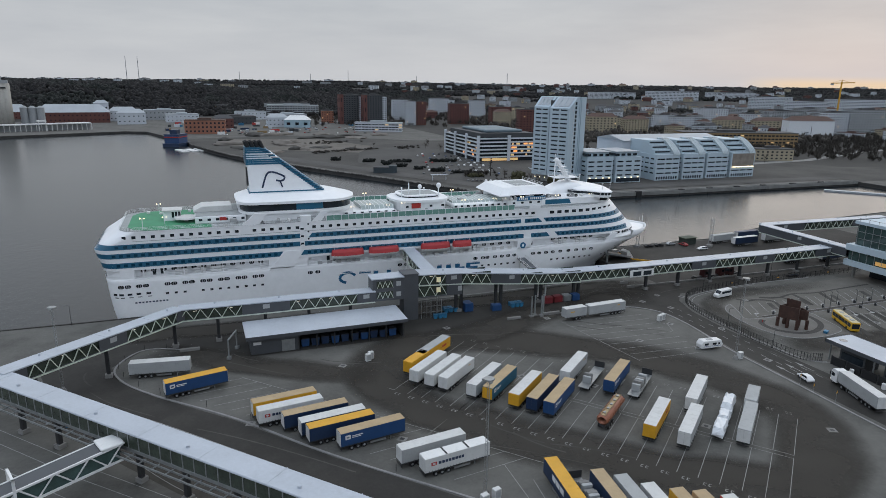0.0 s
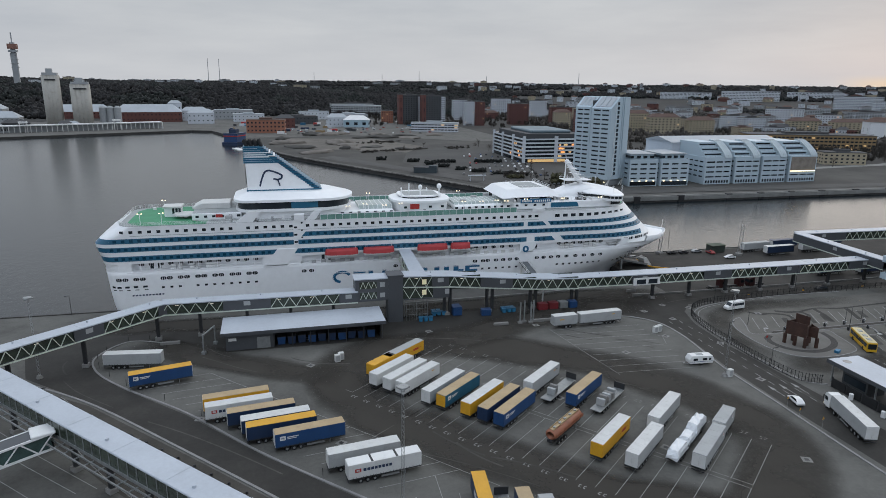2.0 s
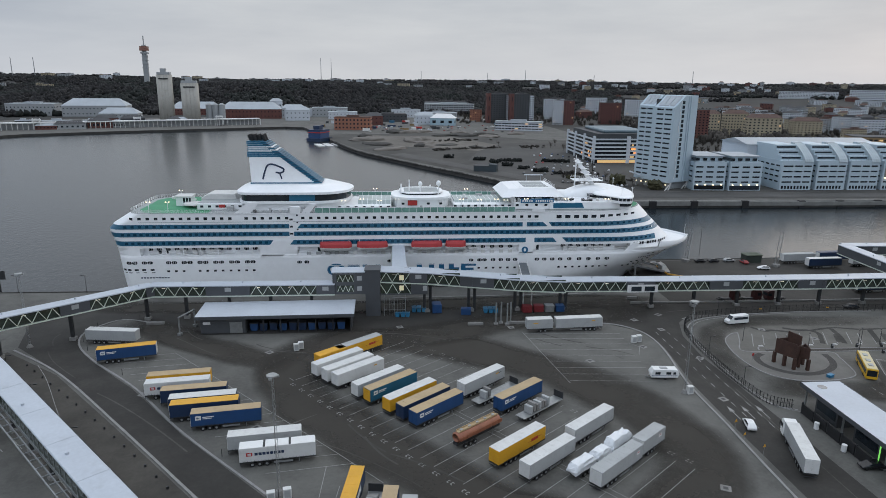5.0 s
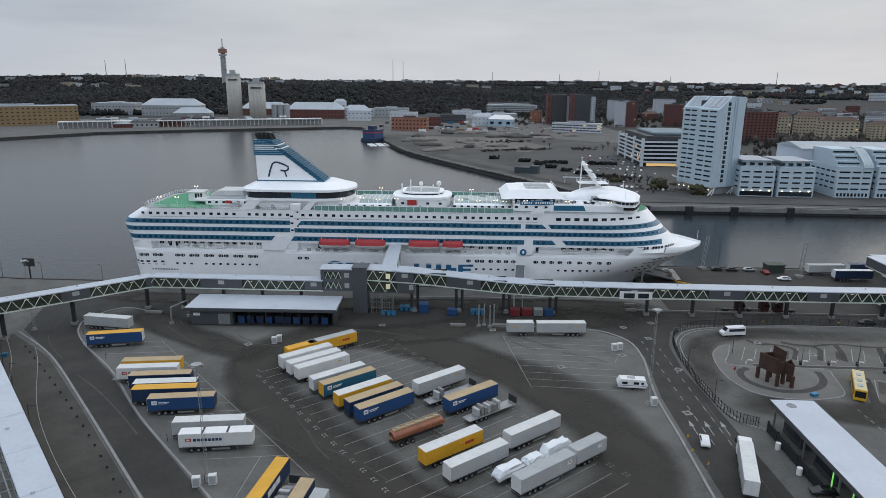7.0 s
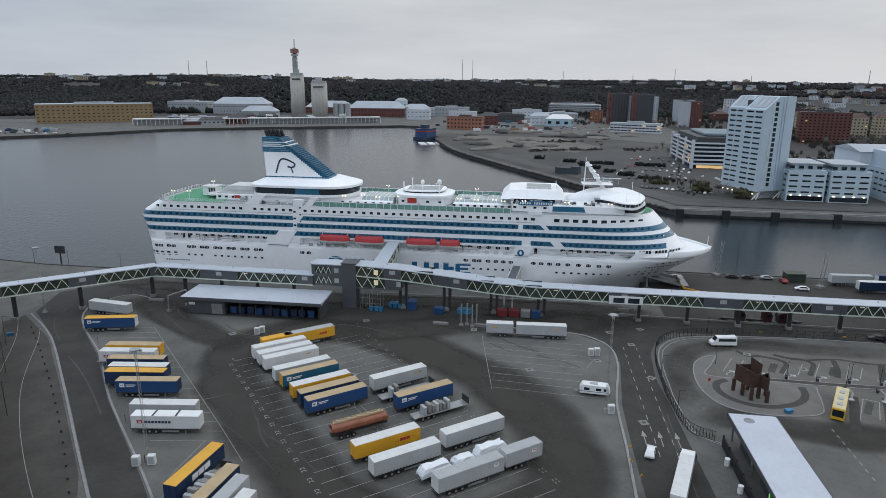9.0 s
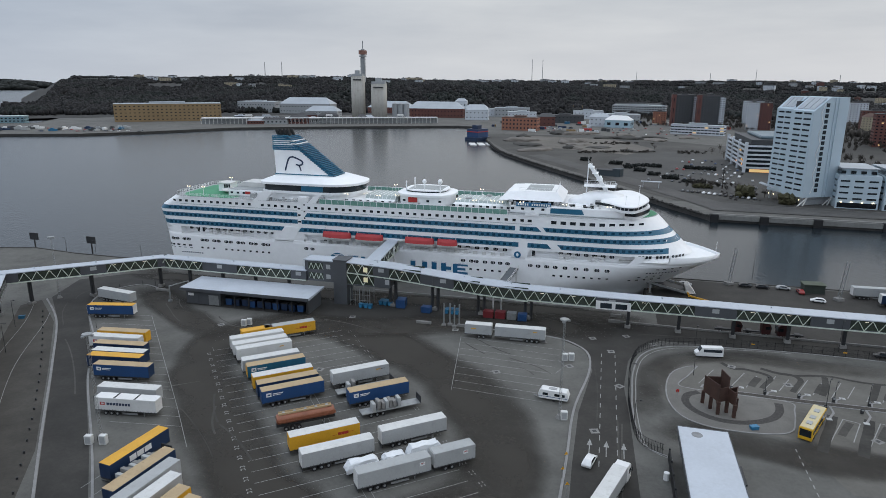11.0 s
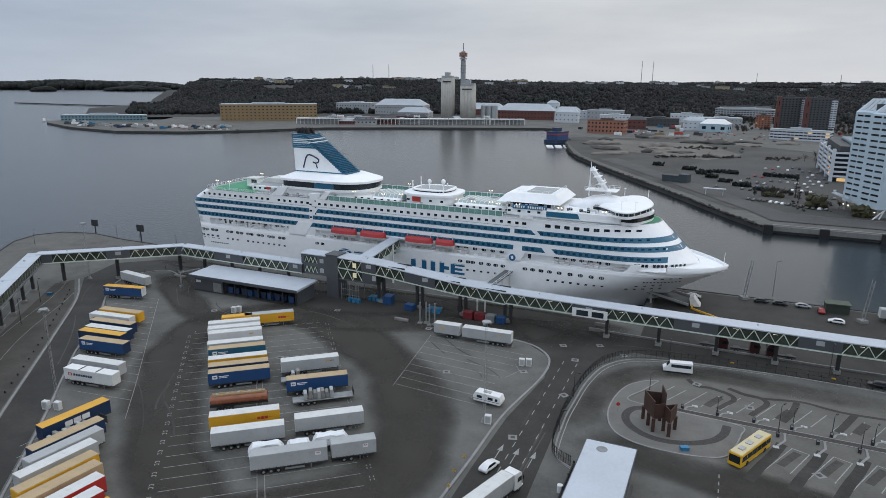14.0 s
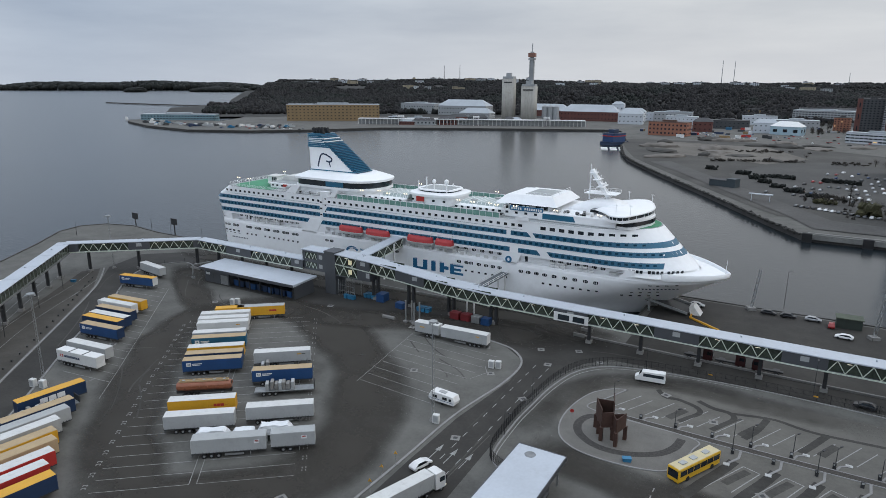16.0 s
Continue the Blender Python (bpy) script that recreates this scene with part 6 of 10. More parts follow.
AA = 40.0
# middle block, southern row: centres along the row
trailer(46.6, 141.4, AA, M_yellow, M_yellow, L=8.2, rear=M_yellow, label="short yellow trailer box in a marked bay", axles=2, guard=False)
trailer(53.2, 147.3, AA, M_yellow, M_tarpgrey, logo=EXP, rear=M_yellow, label="yellow trailer with red writing and a grey roof")
trailer(48.6, 138.0, AA, M_tarpwhite, M_tarpwhite, label="plain white trailer in a row")
trailer(51.3, 134.9, AA, M_tarpwhite, M_tarpwhite, label="plain white trailer in a row")
trailer(53.8, 132.4, AA, M_tarpwhite, M_tarpwhite, logo=SMALL[:1], label="white trailer with a small yellow mark")
trailer(58.6, 127.0, AA, M_tarpgrey, M_tarpwhite, label="grey curtain trailer with a white roof")
trailer(61.4, 124.4, AA, M_tarpteal, M_tan, rear=M_yellow, logo=NEKT, label="teal-blue curtain trailer with a tan roof and yellow rear")
trailer(65.6, 119.8, AA, M_yellow, M_tarpwhite, rear=M_yellow, label="yellow trailer with a pale roof")
trailer(68.4, 116.8, AA, M_navy, M_tan, rear=M_navy, label="navy trailer with a dusty tan roof")
trailer(71.0, 114.0, AA, M_tarpblue, M_tan, rear=M_tarpblue, logo=NEK, label="dark blue curtain trailer with a tan roof")
trailer(85.4, 98.9, AA - 1, M_yellow, M_tarpwhite, rear=M_yellow, logo=EXP, label="yellow trailer with red writing and a white roof")
trailer(90.1, 94.3, AA - 1, M_tarpgrey, M_tarpwhite, label="grey curtain trailer with a white roof")
trailer(102.0, 91.2, AA - 1, M_tarpgrey, M_tarpgrey, L=13.6, logo=[(4.6, 5.6, 2.6, 3.3, M_white), (4.75, 5.45, 2.9, 3.2, M_red)], label="long grey trailer coupled to a shorter one")
trailer(110.9, 98.9, AA - 1, M_tarpgrey, M_tarpgrey, L=8.2, logo=[(1.6, 2.6, 2.6, 3.3, M_white), (1.75, 2.45, 2.9, 3.2, M_red)], label="short grey trailer coupled behind a long one", axles=2, guard=False)
# northern row
trailer(82.1, 126.1, AA, M_tarpgrey, M_tarpwhite, logo=SMALL, label="grey curtain trailer with a small yellow mark")
trailer(89.3, 118.6, AA - 1, M_tarpblue, M_tan, rear=M_tarpblue, logo=NEK, label="dark blue curtain trailer with a tan roof")
trailer(101.3, 105.4, AA - 1, M_tarpgrey, M_tarpwhite, label="grey curtain trailer with a white roof")
# western row
CA = 7.5
trailer(-12.4, 158.7, -8, M_tarpgrey, M_tarpwhite, label="grey curtain trailer with a white roof by the lane")
trailer(-4.4, 147.3, 13, M_tarpblue, M_yellow, front=M_tarpwhite, logo=NEK, label="dark blue curtain trailer with a yellow roof")
trailer(13.3, 131.0, CA, M_yellow, M_tan, front=M_yellow, label="yellow trailer with a tan roof")
trailer(14.1, 127.2, CA, M_tarpwhite, M_tarpwhite, logo=SCH, label="white trailer with a red square mark and dark writing")
trailer(18.7, 123.6, CA, M_navy, M_tan, label="navy trailer with a tan roof")
trailer(21.6, 119.8, CA, M_navy, M_tarpwhite, label="navy trailer with a pale dusty roof")
trailer(22.7, 117.0, CA, M_navy, M_yellow, label="navy trailer with a yellow roof")
trailer(28.0, 113.2, CA + 1, M_tarpblue, M_tan, front=M_navy, logo=NEK, label="dark blue curtain trailer with a tan roof")
trailer(37.4, 103.9, CA, M_tarpgrey, M_tarpwhite, label="grey curtain trailer with a white roof")
sch = trailer(40.5, 99.6, CA, M_tarpwhite, M_white, logo=SCH, label="white trailer with a red square mark and dark writing")
for x in (-2.4, 2.2):
    bm = bmesh.new()
    box(bm, x - 0.2, x + 0.2, -1.2, 1.2, 4.0, 4.02)
    part("roof_gap", bm, M_dark, sch, "dark gap between roof sheets")
# southern row, nose to the yard
SA = 82.5
SROW = [(54.75, 84.3, M_navy, M_yellow, BIG, "navy trailer with large white writing and a yellow roof"), (60.6, 78.3, M_navy, M_tan, None, "navy trailer with a tan roof"),
        (63.6, 75.6, M_tarpgrey, M_tarpgrey, None, "grey trailer with a grey roof"), (66.5, 72.0, M_tarpgrey, M_tarpwhite, None, "grey trailer with a white roof"),
        (70.2, 69.2, M_yellow, M_tan, None, "yellow trailer with a dusty roof"), (73.4, 67.4, M_tan, M_tan, None, "tan trailer with a tan roof"),
        (77.0, 64.9, M_red, M_tarpwhite, None, "red and white trailer"), (80.3, 62.0, M_red, M_tarpwhite, None, "red trailer with a white roof"), (84.6, 60.8, M_navy, M_yellow, None, "navy trailer with a yellow roof")]
for x, y, s_, r_, lg, lab in SROW:
    trailer(x, y, SA, s_, r_, logo=lg, label=lab, rear=s_)
# long road train in the north
trailer(103.4, 160.8, 183.2, M_tarpgrey, M_tarpwhite, L=7.4, logo=[(-2, -0.6, 2.7, 3.0, M_yellow)], label="short grey trailer of a road train", axles=2, guard=False, legs=False)
trailer(114.8, 161.2, 183.2, M_tarpgrey, M_tarpwhite, L=13.6, logo=SMALL[:1], label="long grey trailer of a road train", legs=False)


def tanker(x, y, a):
    t = thing("tank_trailer", x, y, 0, a, "brown tank trailer with hatches along the top", "trailer", "parked trailers")
    bm = bmesh.new()
    rows = []
    for xx, k in ((-5.9, 0.75), (-5.6, 1.0), (0, 1.0), (5.6, 1.0), (5.9, 0.75)):
        rows.append([bm.verts.new((xx, 1.2 * k * math.cos(b), 2.35 + 1.05 * k * math.sin(b))) for b in [2 * math.pi * i / 20 for i in range(20)]])
    for r0, r1 in zip(rows, rows[1:]):
        for i in range(20):
            bm.faces.new((r0[i], r0[(i + 1) % 20], r1[(i + 1) % 20], r1[i]))
    bm.faces.new(rows[0])
    bm.faces.new(rows[-1][::-1])
    part("tank", bm, M_copper, t, "brown painted tank", smooth=True)
    bm = bmesh.new()
    box(bm, -5.4, 5.4, -0.45, 0.45, 3.36, 3.46)
    for s in (-0.48, 0.48):
        box(bm, -5.4, 5.4, s - 0.03, s + 0.03, 3.4, 3.75)
    part("catwalk", bm, M_tan, t)
    for k in range(5):
        bm = bmesh.new()
        tube(bm, (-4.4 + 2.2 * k, 0, 3.4), (-4.4 + 2.2 * k, 0, 3.72), 0.32, 10)
        part("hatch", bm, M_steel, t)
    for s in (-1.22, 1.22):
        for k in range(7):
            bm = bmesh.new()
            box(bm, -5.5 + k * 1.7, -4.2 + k * 1.7, s - 0.03, s + 0.03, 2.0, 2.75)
            part("side_rib", bm, M_copper, t)
    bm = bmesh.new()
    box(bm, -6, 6, -0.6, 0.6, 0.85, 1.4)
    part("chassis", bm, M_dark, t)
    bogie(t, (-4.2, -2.9, -1.6))
    bm = bmesh.new()
    for s in (-0.8, 0.8):
        box(bm, 3.6, 3.8, s - 0.08, s + 0.08, 0, 1.0)
    part("landing_leg", bm, M_steel, t)


tanker(78.4, 105.2, 38)


def flatbed(x, y, a, load, label):
    t = thing("flatbed_trailer", x, y, 0, a, label, "trailer", "parked trailers")
    bm = bmesh.new()
    box(bm, -6.6, 6.6, -1.25, 1.25, 1.0, 1.2)
    bevel(bm, 0.03, 1)
    part("deck", bm, M_steel, t)
    bm = bmesh.new()
    box(bm, 6.5, 6.65, -1.25, 1.25, 1.2, 2.7)
    part("headboard", bm, M_dark, t, "dark upright headboard")
    bm = bmesh.new()
    for y0 in (-0.5, 0.5):
        box(bm, -6.4, 6.4, y0 - 0.08, y0 + 0.08, 0.75, 1.0)
    part("chassis", bm, M_dark, t)
    bogie(t, (-4.6, -3.3, -2.0))
    for k in range(load):
        bm = bmesh.new()
        xx = -4.2 + k * 0.95
        box(bm, xx, xx + 0.75, -0.95, 0.95, 1.2, 2.9 + 0.3 * math.sin(k * 2.2), pose(0, 0, 0, 0, 4 * math.sin(k), 0))
        bevel(bm, 0.12, 2)
        part("stone_slab", bm, M_concrete if k % 3 else M_tarpgrey, t, "upright pale stone slab")


flatbed(93.3, 115.0, AA - 1, 7, "flatbed trailer loaded with upright stone slabs")
flatbed(84.7, 122.2, AA, 2, "flatbed trailer with upright slabs beside a blue trailer")
flatbed(57.9, 81.0, SA, 9, "flatbed trailer with racks in the southern row")


def wrapped_load(x, y, a):
    t = thing("flatbed_trailer", x, y, 0, a, "flatbed trailer with bulky loads wrapped in white film", "trailer", "parked trailers")
    bm = bmesh.new()
    box(bm, -9.5, 9.5, -1.25, 1.25, 0.95, 1.15)
    part("deck", bm, M_dark, t)
    bogie(t, (-7.2, -5.9, -4.6, 6.0))
    rr = random.Random(8)
    for cx, L, W, H in ((-6.6, 6.4, 2.4, 1.7), (-0.6, 4.4, 2.3, 1.3), (5.4, 7.0, 2.4, 1.9)):
        bm = bmesh.new()
        box(bm, -L / 2, L / 2, -W / 2, W / 2, 0, H)
        bmesh.ops.subdivide_edges(bm, edges=list(bm.edges), cuts=3, use_grid_fill=True)
        for v in bm.verts:
            k = 1 - 0.28 * (v.co.z / H) ** 2
            v.co.x *= k
            v.co.y *= k
            v.co += Vector((rr.uniform(-0.16, 0.16), rr.uniform(-0.14, 0.14), rr.uniform(-0.14, 0.14)))
            v.co += Vector((cx, 0, 1.2))
        part("wrapped_load", bm, M_film, t, "bulky load in crumpled white film")


wrapped_load(101.0, 96.4, AA - 1)

# ---- elevated passenger walkway ----
def walkway(pts, width, depth, label, panels, lit=True, group="walkway spans", roof_up=0.0):
    """Spans of a covered bridge from roof point to roof point (x, y, z of the roof's middle); panels: shares of each span that are clad instead of trussed."""
    for k, ((x0, y0, z0), (x1, y1, z1)) in enumerate(zip(pts, pts[1:])):
        L = math.hypot(x1 - x0, y1 - y0)
        a = math.degrees(math.atan2(y1 - y0, x1 - x0))
        t = thing("walkway_span", x0, y0, 0, a, label, "walkway", group)
        sl = (z1 - z0) / L
        Z = lambda x, dz: z0 + sl * x + dz
        w = width / 2
        bm = bmesh.new()
        for (ya, yb, za, zb) in ((-w - 0.25, w + 0.25, -0.28, 0.0),):
            vs = [bm.verts.new(p) for p in ((-0.1, ya, Z(0, za)), (L + 0.1, ya, Z(L, za)), (L + 0.1, yb, Z(L, za)), (-0.1, yb, Z(0, za)),
                                            (-0.1, ya, Z(0, zb)), (L + 0.1, ya, Z(L, zb)), (L + 0.1, yb, Z(L, zb)), (-0.1, yb, Z(0, zb)))]
            for f in ((0, 3, 2, 1), (4, 5, 6, 7), (0, 1, 5, 4), (1, 2, 6, 5), (2, 3, 7, 6), (3, 0, 4, 7)):
                bm.faces.new([vs[i] for i in f])
        part("roof", bm, M_roofw, t, "pale metal roof")
        bm = bmesh.new()
        for x in np.arange(L * 0.5 % 13, L, 13.0):
            box(bm, x - 0.06, x + 0.06, -w - 0.26, w + 0.26, Z(x, 0.0), Z(x, 0.05))
        for x in np.arange(9, L - 3, 17.0):
            tube(bm, (x, 0.6, Z(x, 0)), (x, 0.6, Z(x, 0.45)), 0.22, 8)
        if len(bm.verts):
            part("roof_seam", bm, M_roofw, t)
        bm = bmesh.new()
        vs = [bm.verts.new(p) for p in ((0, -w, Z(0, -depth)), (L, -w, Z(L, -depth)), (L, w, Z(L, -depth)), (0, w, Z(0, -depth)),
                                        (0, -w, Z(0, -depth + 0.3)), (L, -w, Z(L, -depth + 0.3)), (L, w, Z(L, -depth + 0.3)), (0, w, Z(0, -depth + 0.3)))]
        for f in ((0, 3, 2, 1), (4, 5, 6, 7), (0, 1, 5, 4), (1, 2, 6, 5), (2, 3, 7, 6), (3, 0, 4, 7)):
            bm.faces.new([vs[i] for i in f])
        part("floor_deck", bm, M_grey, t)
        segs = panels[k % len(panels)]
        for s in (-1, 1):
            y = s * w
            pos = 0.0
            for kind, share in segs:
                xa, xb = pos, pos + share * L
                pos = xb
                bm = bmesh.new()
                if kind == "clad":
                    beam_pts = ((xa, xb),)
                    for a0, b0 in beam_pts:
                        vs = [bm.verts.new(p) for p in ((a0, y - 0.08, Z(a0, -depth + 0.02)), (b0, y - 0.08, Z(b0, -depth + 0.02)), (b0, y + 0.08, Z(b0, -depth + 0.02)), (a0, y + 0.08, Z(a0, -depth + 0.02)),
                                                        (a0, y - 0.08, Z(a0, -0.2)), (b0, y - 0.08, Z(b0, -0.2)), (b0, y + 0.08, Z(b0, -0.2)), (a0, y + 0.08, Z(a0, -0.2)))]
                        for f in ((0, 3, 2, 1), (4, 5, 6, 7), (0, 1, 5, 4), (1, 2, 6, 5), (2, 3, 7, 6), (3, 0, 4, 7)):
                            bm.faces.new([vs[i] for i in f])
                    cl = part("cladding", bm, M_grey, t, "grey metal cladding")
                    if xb - xa > 5:
                        bm = bmesh.new()
                        xm = (xa + xb) / 2
                        box(bm, xm - 0.9, xm + 0.9, y - 0.1 + s * 0.02, y + 0.1 + s * 0.02, Z(xm, -1.9), Z(xm, -0.7))
                        part("vent_panel", bm, M_tarpgrey, cl)
                else:
                    n = max(int(round((xb - xa) / 1.7)), 2)
                    step = (xb - xa) / n
                    for i in range(n):
                        p0, p1 = xa + i * step, xa + (i + 1) * step
                        zt, zb = -0.35, -depth + 0.3
                        if i % 2:
                            zt, zb = zb, zt
                        bm = bmesh.new()
                        beam(bm, (p0, y, Z(p0, zb)), (p1, y, Z(p1, zt)), 0.17, 0.17)
                        part("truss_bar", bm, M_truss, t)
                    bm = bmesh.new()
                    box(bm, xa, xb, s * (w - 0.5) - 0.03, s * (w - 0.5) + 0.03, min(Z(xa, -depth + 0.3), Z(xb, -depth + 0.3)), max(Z(xa, -0.3), Z(xb, -0.3)) - 0.05)
                    part("glazing", bm, M_wglass, t, "dark glazing with dim light inside")
            bm = bmesh.new()
            beam(bm, (0, y + s * 0.05, Z(0, -depth + 0.12)), (L, y + s * 0.05, Z(L, -depth + 0.12)), 0.26, 0.32)
            part("edge_beam", bm, M_truss, t)
        if lit:
            for x in np.arange(4, L - 2, 9.0):
                bm = bmesh.new()
                box(bm, x - 0.5, x + 0.5, -w + 0.36, -w + 0.42, Z(x, -0.9), Z(x, -0.84))
                part("light_tube", bm, M_lampw, t, "lit tube lamp inside")


M_wglass = mat("walkway_glass", (0.05, 0.062, 0.048), 0.15, scale=0.3, vary=0.5, grain=8)
T, C = "truss", "clad"
walkway([(-41.5, 145.0, 11.3), (-8.0, 176.8, 10.6)], 3.8, 3.4, "covered walkway span with zigzag truss sides", [[(C, 0.10), (T, 0.36), (C, 0.16), (T, 0.33), (C, 0.05)]])
walkway([(-8.0, 176.8, 10.6), (45.0, 176.8, 10.4)], 3.8, 3.4, "covered walkway span with zigzag truss sides", [[(T, 0.30), (C, 0.24), (T, 0.36), (C, 0.10)]])
walkway([(58.5, 178.4, 14.0), (72.4, 178.4, 13.3), (86.1, 178.4, 12.0), (100.5, 178.5, 10.6), (114.8, 178.6, 9.8)], 5.6, 3.6, "covered walkway span descending from the stair tower",
        [[(T, 0.62), (C, 0.38)], [(T, 0.72), (C, 0.28)], [(C, 0.45), (T, 0.55)], [(T, 1.0)]])
walkway([(114.8, 178.6, 9.8), (134, 178.9, 9.5), (143.2, 179.0, 9.4), (171.5, 179.0, 9.3), (199, 178.8, 9.3), (233, 178.6, 9.5)], 4.8, 3.4, "long covered walkway span with zigzag truss sides",
        [[(T, 1.0)], [(C, 1.0)], [(T, 0.62), (C, 0.38)], [(T, 0.66), (C, 0.34)], [(T, 0.6), (C, 0.4)]])
# the old walkway towards the viewer: glazed sides, wide pale roof
near = thing("walkway_near", -40.6, 146.6, 0, -47.6, "wide covered walkway with a pale metal roof and glazed sides", "walkway")
bm = bmesh.new()
box(bm, -1, 150, -4.9, 0.0, 10.7, 11.1)
bevel(bm, 0.12, 1)
part("roof", bm, M_roofw, near, "pale blue-grey metal roof")
bm = bmesh.new()
for x in np.arange(4, 150, 14.0):
    box(bm, x - 0.05, x + 0.05, -4.92, 0.02, 11.1, 11.14)
for x in np.arange(10, 150, 23.0):
    tube(bm, (x, -3.2, 11.1), (x, -3.2, 11.5), 0.3, 10)
part("roof_seam", bm, M_roofw, near)
bm = bmesh.new()
box(bm, -1, 150, -4.7, -0.2, 7.4, 7.8)
part("floor_deck", bm, M_grey, near)
for y in (-4.6, -0.3):
    bm = bmesh.new()
    box(bm, -1, 150, y - 0.05, y + 0.05, 7.8, 10.7)
    g = part("glazing", bm, M_wglass, near, "dark glazed side wall")
    bm = bmesh.new()
    for x in np.arange(-1, 150, 2.6):
        box(bm, x - 0.1, x + 0.1, y - 0.14, y + 0.14, 7.8, 10.7)
    box(bm, -1, 150, y - 0.16, y + 0.16, 7.5, 8.1)
    part("mullions", bm, M_steel, near)
bm = bmesh.new()
for x in np.arange(-1, 150, 0.8):
    box(bm, x - 0.06, x + 0.06, -0.02, 0.16, 10.72, 10.98)
part("roof_brackets", bm, M_dark, near, kind="stuff")
bm = bmesh.new()
for y in (-6.6, -5.4):
    box(bm, 6, 150, y - 0.1, y + 0.1, 7.2, 7.5)
for x in np.arange(6, 150, 3.2):
    box(bm, x - 0.08, x + 0.08, -6.6, -4.8, 7.2, 7.4)
part("service_rail", bm, M_steel, near, "steel service rail along the walkway")
COL = box_mesh("column", M_dark, -0.42, 0.42, -0.42, 0.42, 0.0, 7.6)
BASE = box_mesh("column_base", M_concrete, -0.8, 0.8, -0.8, 0.8, 0.0, 0.9, bev=0.05)
for k, x in enumerate(np.arange(8, 140, 11.5)):
    c_ = shared("column", COL, near, pose(x, -2.4, 0))
    shared("column_base", BASE, c_)


def column(x, y, z, two=False):
    t = thing("walkway_column", x, y, 0, 0, "dark steel column on a concrete foot under the walkway", "column", "walkway columns")
    for d in ((-0.9, 0.9) if two else (0,)):
        shared("post", COL, t, Matrix.Translation((d, 0, 0)) @ Matrix.Diagonal((1, 1, z / 7.6, 1)))
    shared("foot", BASE, t)


for x, y, z in ((-24, 161.5, 7.4), (-36.5, 150, 7.7), (-9.5, 176, 7.1), (1.5, 176.8, 7.0), (14, 176.8, 7.0), (26, 176.8, 7.0), (38, 176.8, 7.0)):
    column(x, y, z)
for x, z in ((72.6, 9.6), (86.2, 8.4), (100.6, 7.0), (114.8, 6.3)):
    column(x, 178.5, z, True)
for x in (143.4, 157.2, 171.5, 185.4, 199, 214, 230):
    column(x, 179.0, 5.9)
# stair tower and connecting block
tw = thing("stair_tower", 56.2, 178.0, 0, 0, "dark grey clad stair tower joining the walkways", "tower")
for nm, d, m_ in (("tower_shaft", (-2.2, 2.2, -2.5, 2.5, 0, 14.2), M_grey), ("connecting_block", (-11.8, -2.2, -2.4, 2.6, 7.0, 13.6), M_grey), ("roof", (-12.1, -2.2, -2.7, 2.9, 13.6, 13.9), M_roofw), ("roof_cap", (-2.4, 2.4, -2.7, 2.7, 14.2, 14.45), M_grey)):
    bm = bmesh.new()
    box(bm, *d)
    part(nm, bm, m_, tw)
for z in (7.7, 10.9):
    bm = bmesh.new()
    box(bm, -10.6, -5.6, -2.46, -2.3, z, z + 2.0)
    part("window", bm, M_wglass, tw, "dark window with lit interior")
    bm = bmesh.new()
    for i in range(3):
        beam(bm, (-10.4 + i * 1.6, -2.5, z), (-9.6 + i * 1.6, -2.5, z + 2), 0.14, 0.14)
        beam(bm, (-9.6 + i * 1.6, -2.5, z + 2), (-8.8 + i * 1.6, -2.5, z), 0.14, 0.14)
    part("truss_bars", bm, M_truss, tw)
    bm = bmesh.new()
    box(bm, -4.6, -3.2, -2.48, -2.3, z + 0.3, z + 1.7)
    part("panel", bm, M_tarpgrey, tw)
# lower storey under the first span
lw = thing("lower_gallery", 58.5, 177.9, 0, 0, "lower trussed gallery below the walkway with lit windows", "walkway")
for nm, d, m_ in (("floor_deck", (0, 14, -2.4, 2.4, 6.6, 6.9), M_grey), ("glazing", (0, 9, -2.0, 2.0, 6.9, 10.0), M_wglass), ("cladding", (9, 14, -2.45, 2.45, 6.8, 10.0), M_grey)):
    bm = bmesh.new()
    box(bm, *d)
    part(nm, bm, m_, lw)
bm = bmesh.new()
for i in range(5):
    a, b = (6.9, 10.0) if i % 2 else (10.0, 6.9)
    beam(bm, (i * 1.8, -2.4, a), (i * 1.8 + 1.8, -2.4, b), 0.18, 0.18)
part("truss_bars", bm, M_truss, lw)
for x, z in ((5.6, 11.2), (5.6, 8.0), (12.6, 7.8)):
    bm = bmesh.new()
    box(bm, x, x + 1.3, -2.6, -2.45, z, z + 1.5)
    part("lit_panel", bm, M_tarpgrey if x > 12 else glow("lit_pane", (1.0, 0.88, 0.58), 0.12), lw)
bm = bmesh.new()
for x in (1, 4, 7.4):
    for y in (-2.2, 1.5):
        box(bm, x - 0.07, x + 0.07, y - 0.07, y + 0.07, 0, 5.6)
for z in (1.8, 3.6):
    box(bm, 1, 7.4, -2.25, -2.15, z, z + 0.08)
for x in np.arange(1, 7.4, 0.8):
    box(bm, x - 0.02, x + 0.02, -2.24, -2.18, 0, 5.6)
part("mesh_cage", bm, M_steel, lw, "steel mesh cage below")
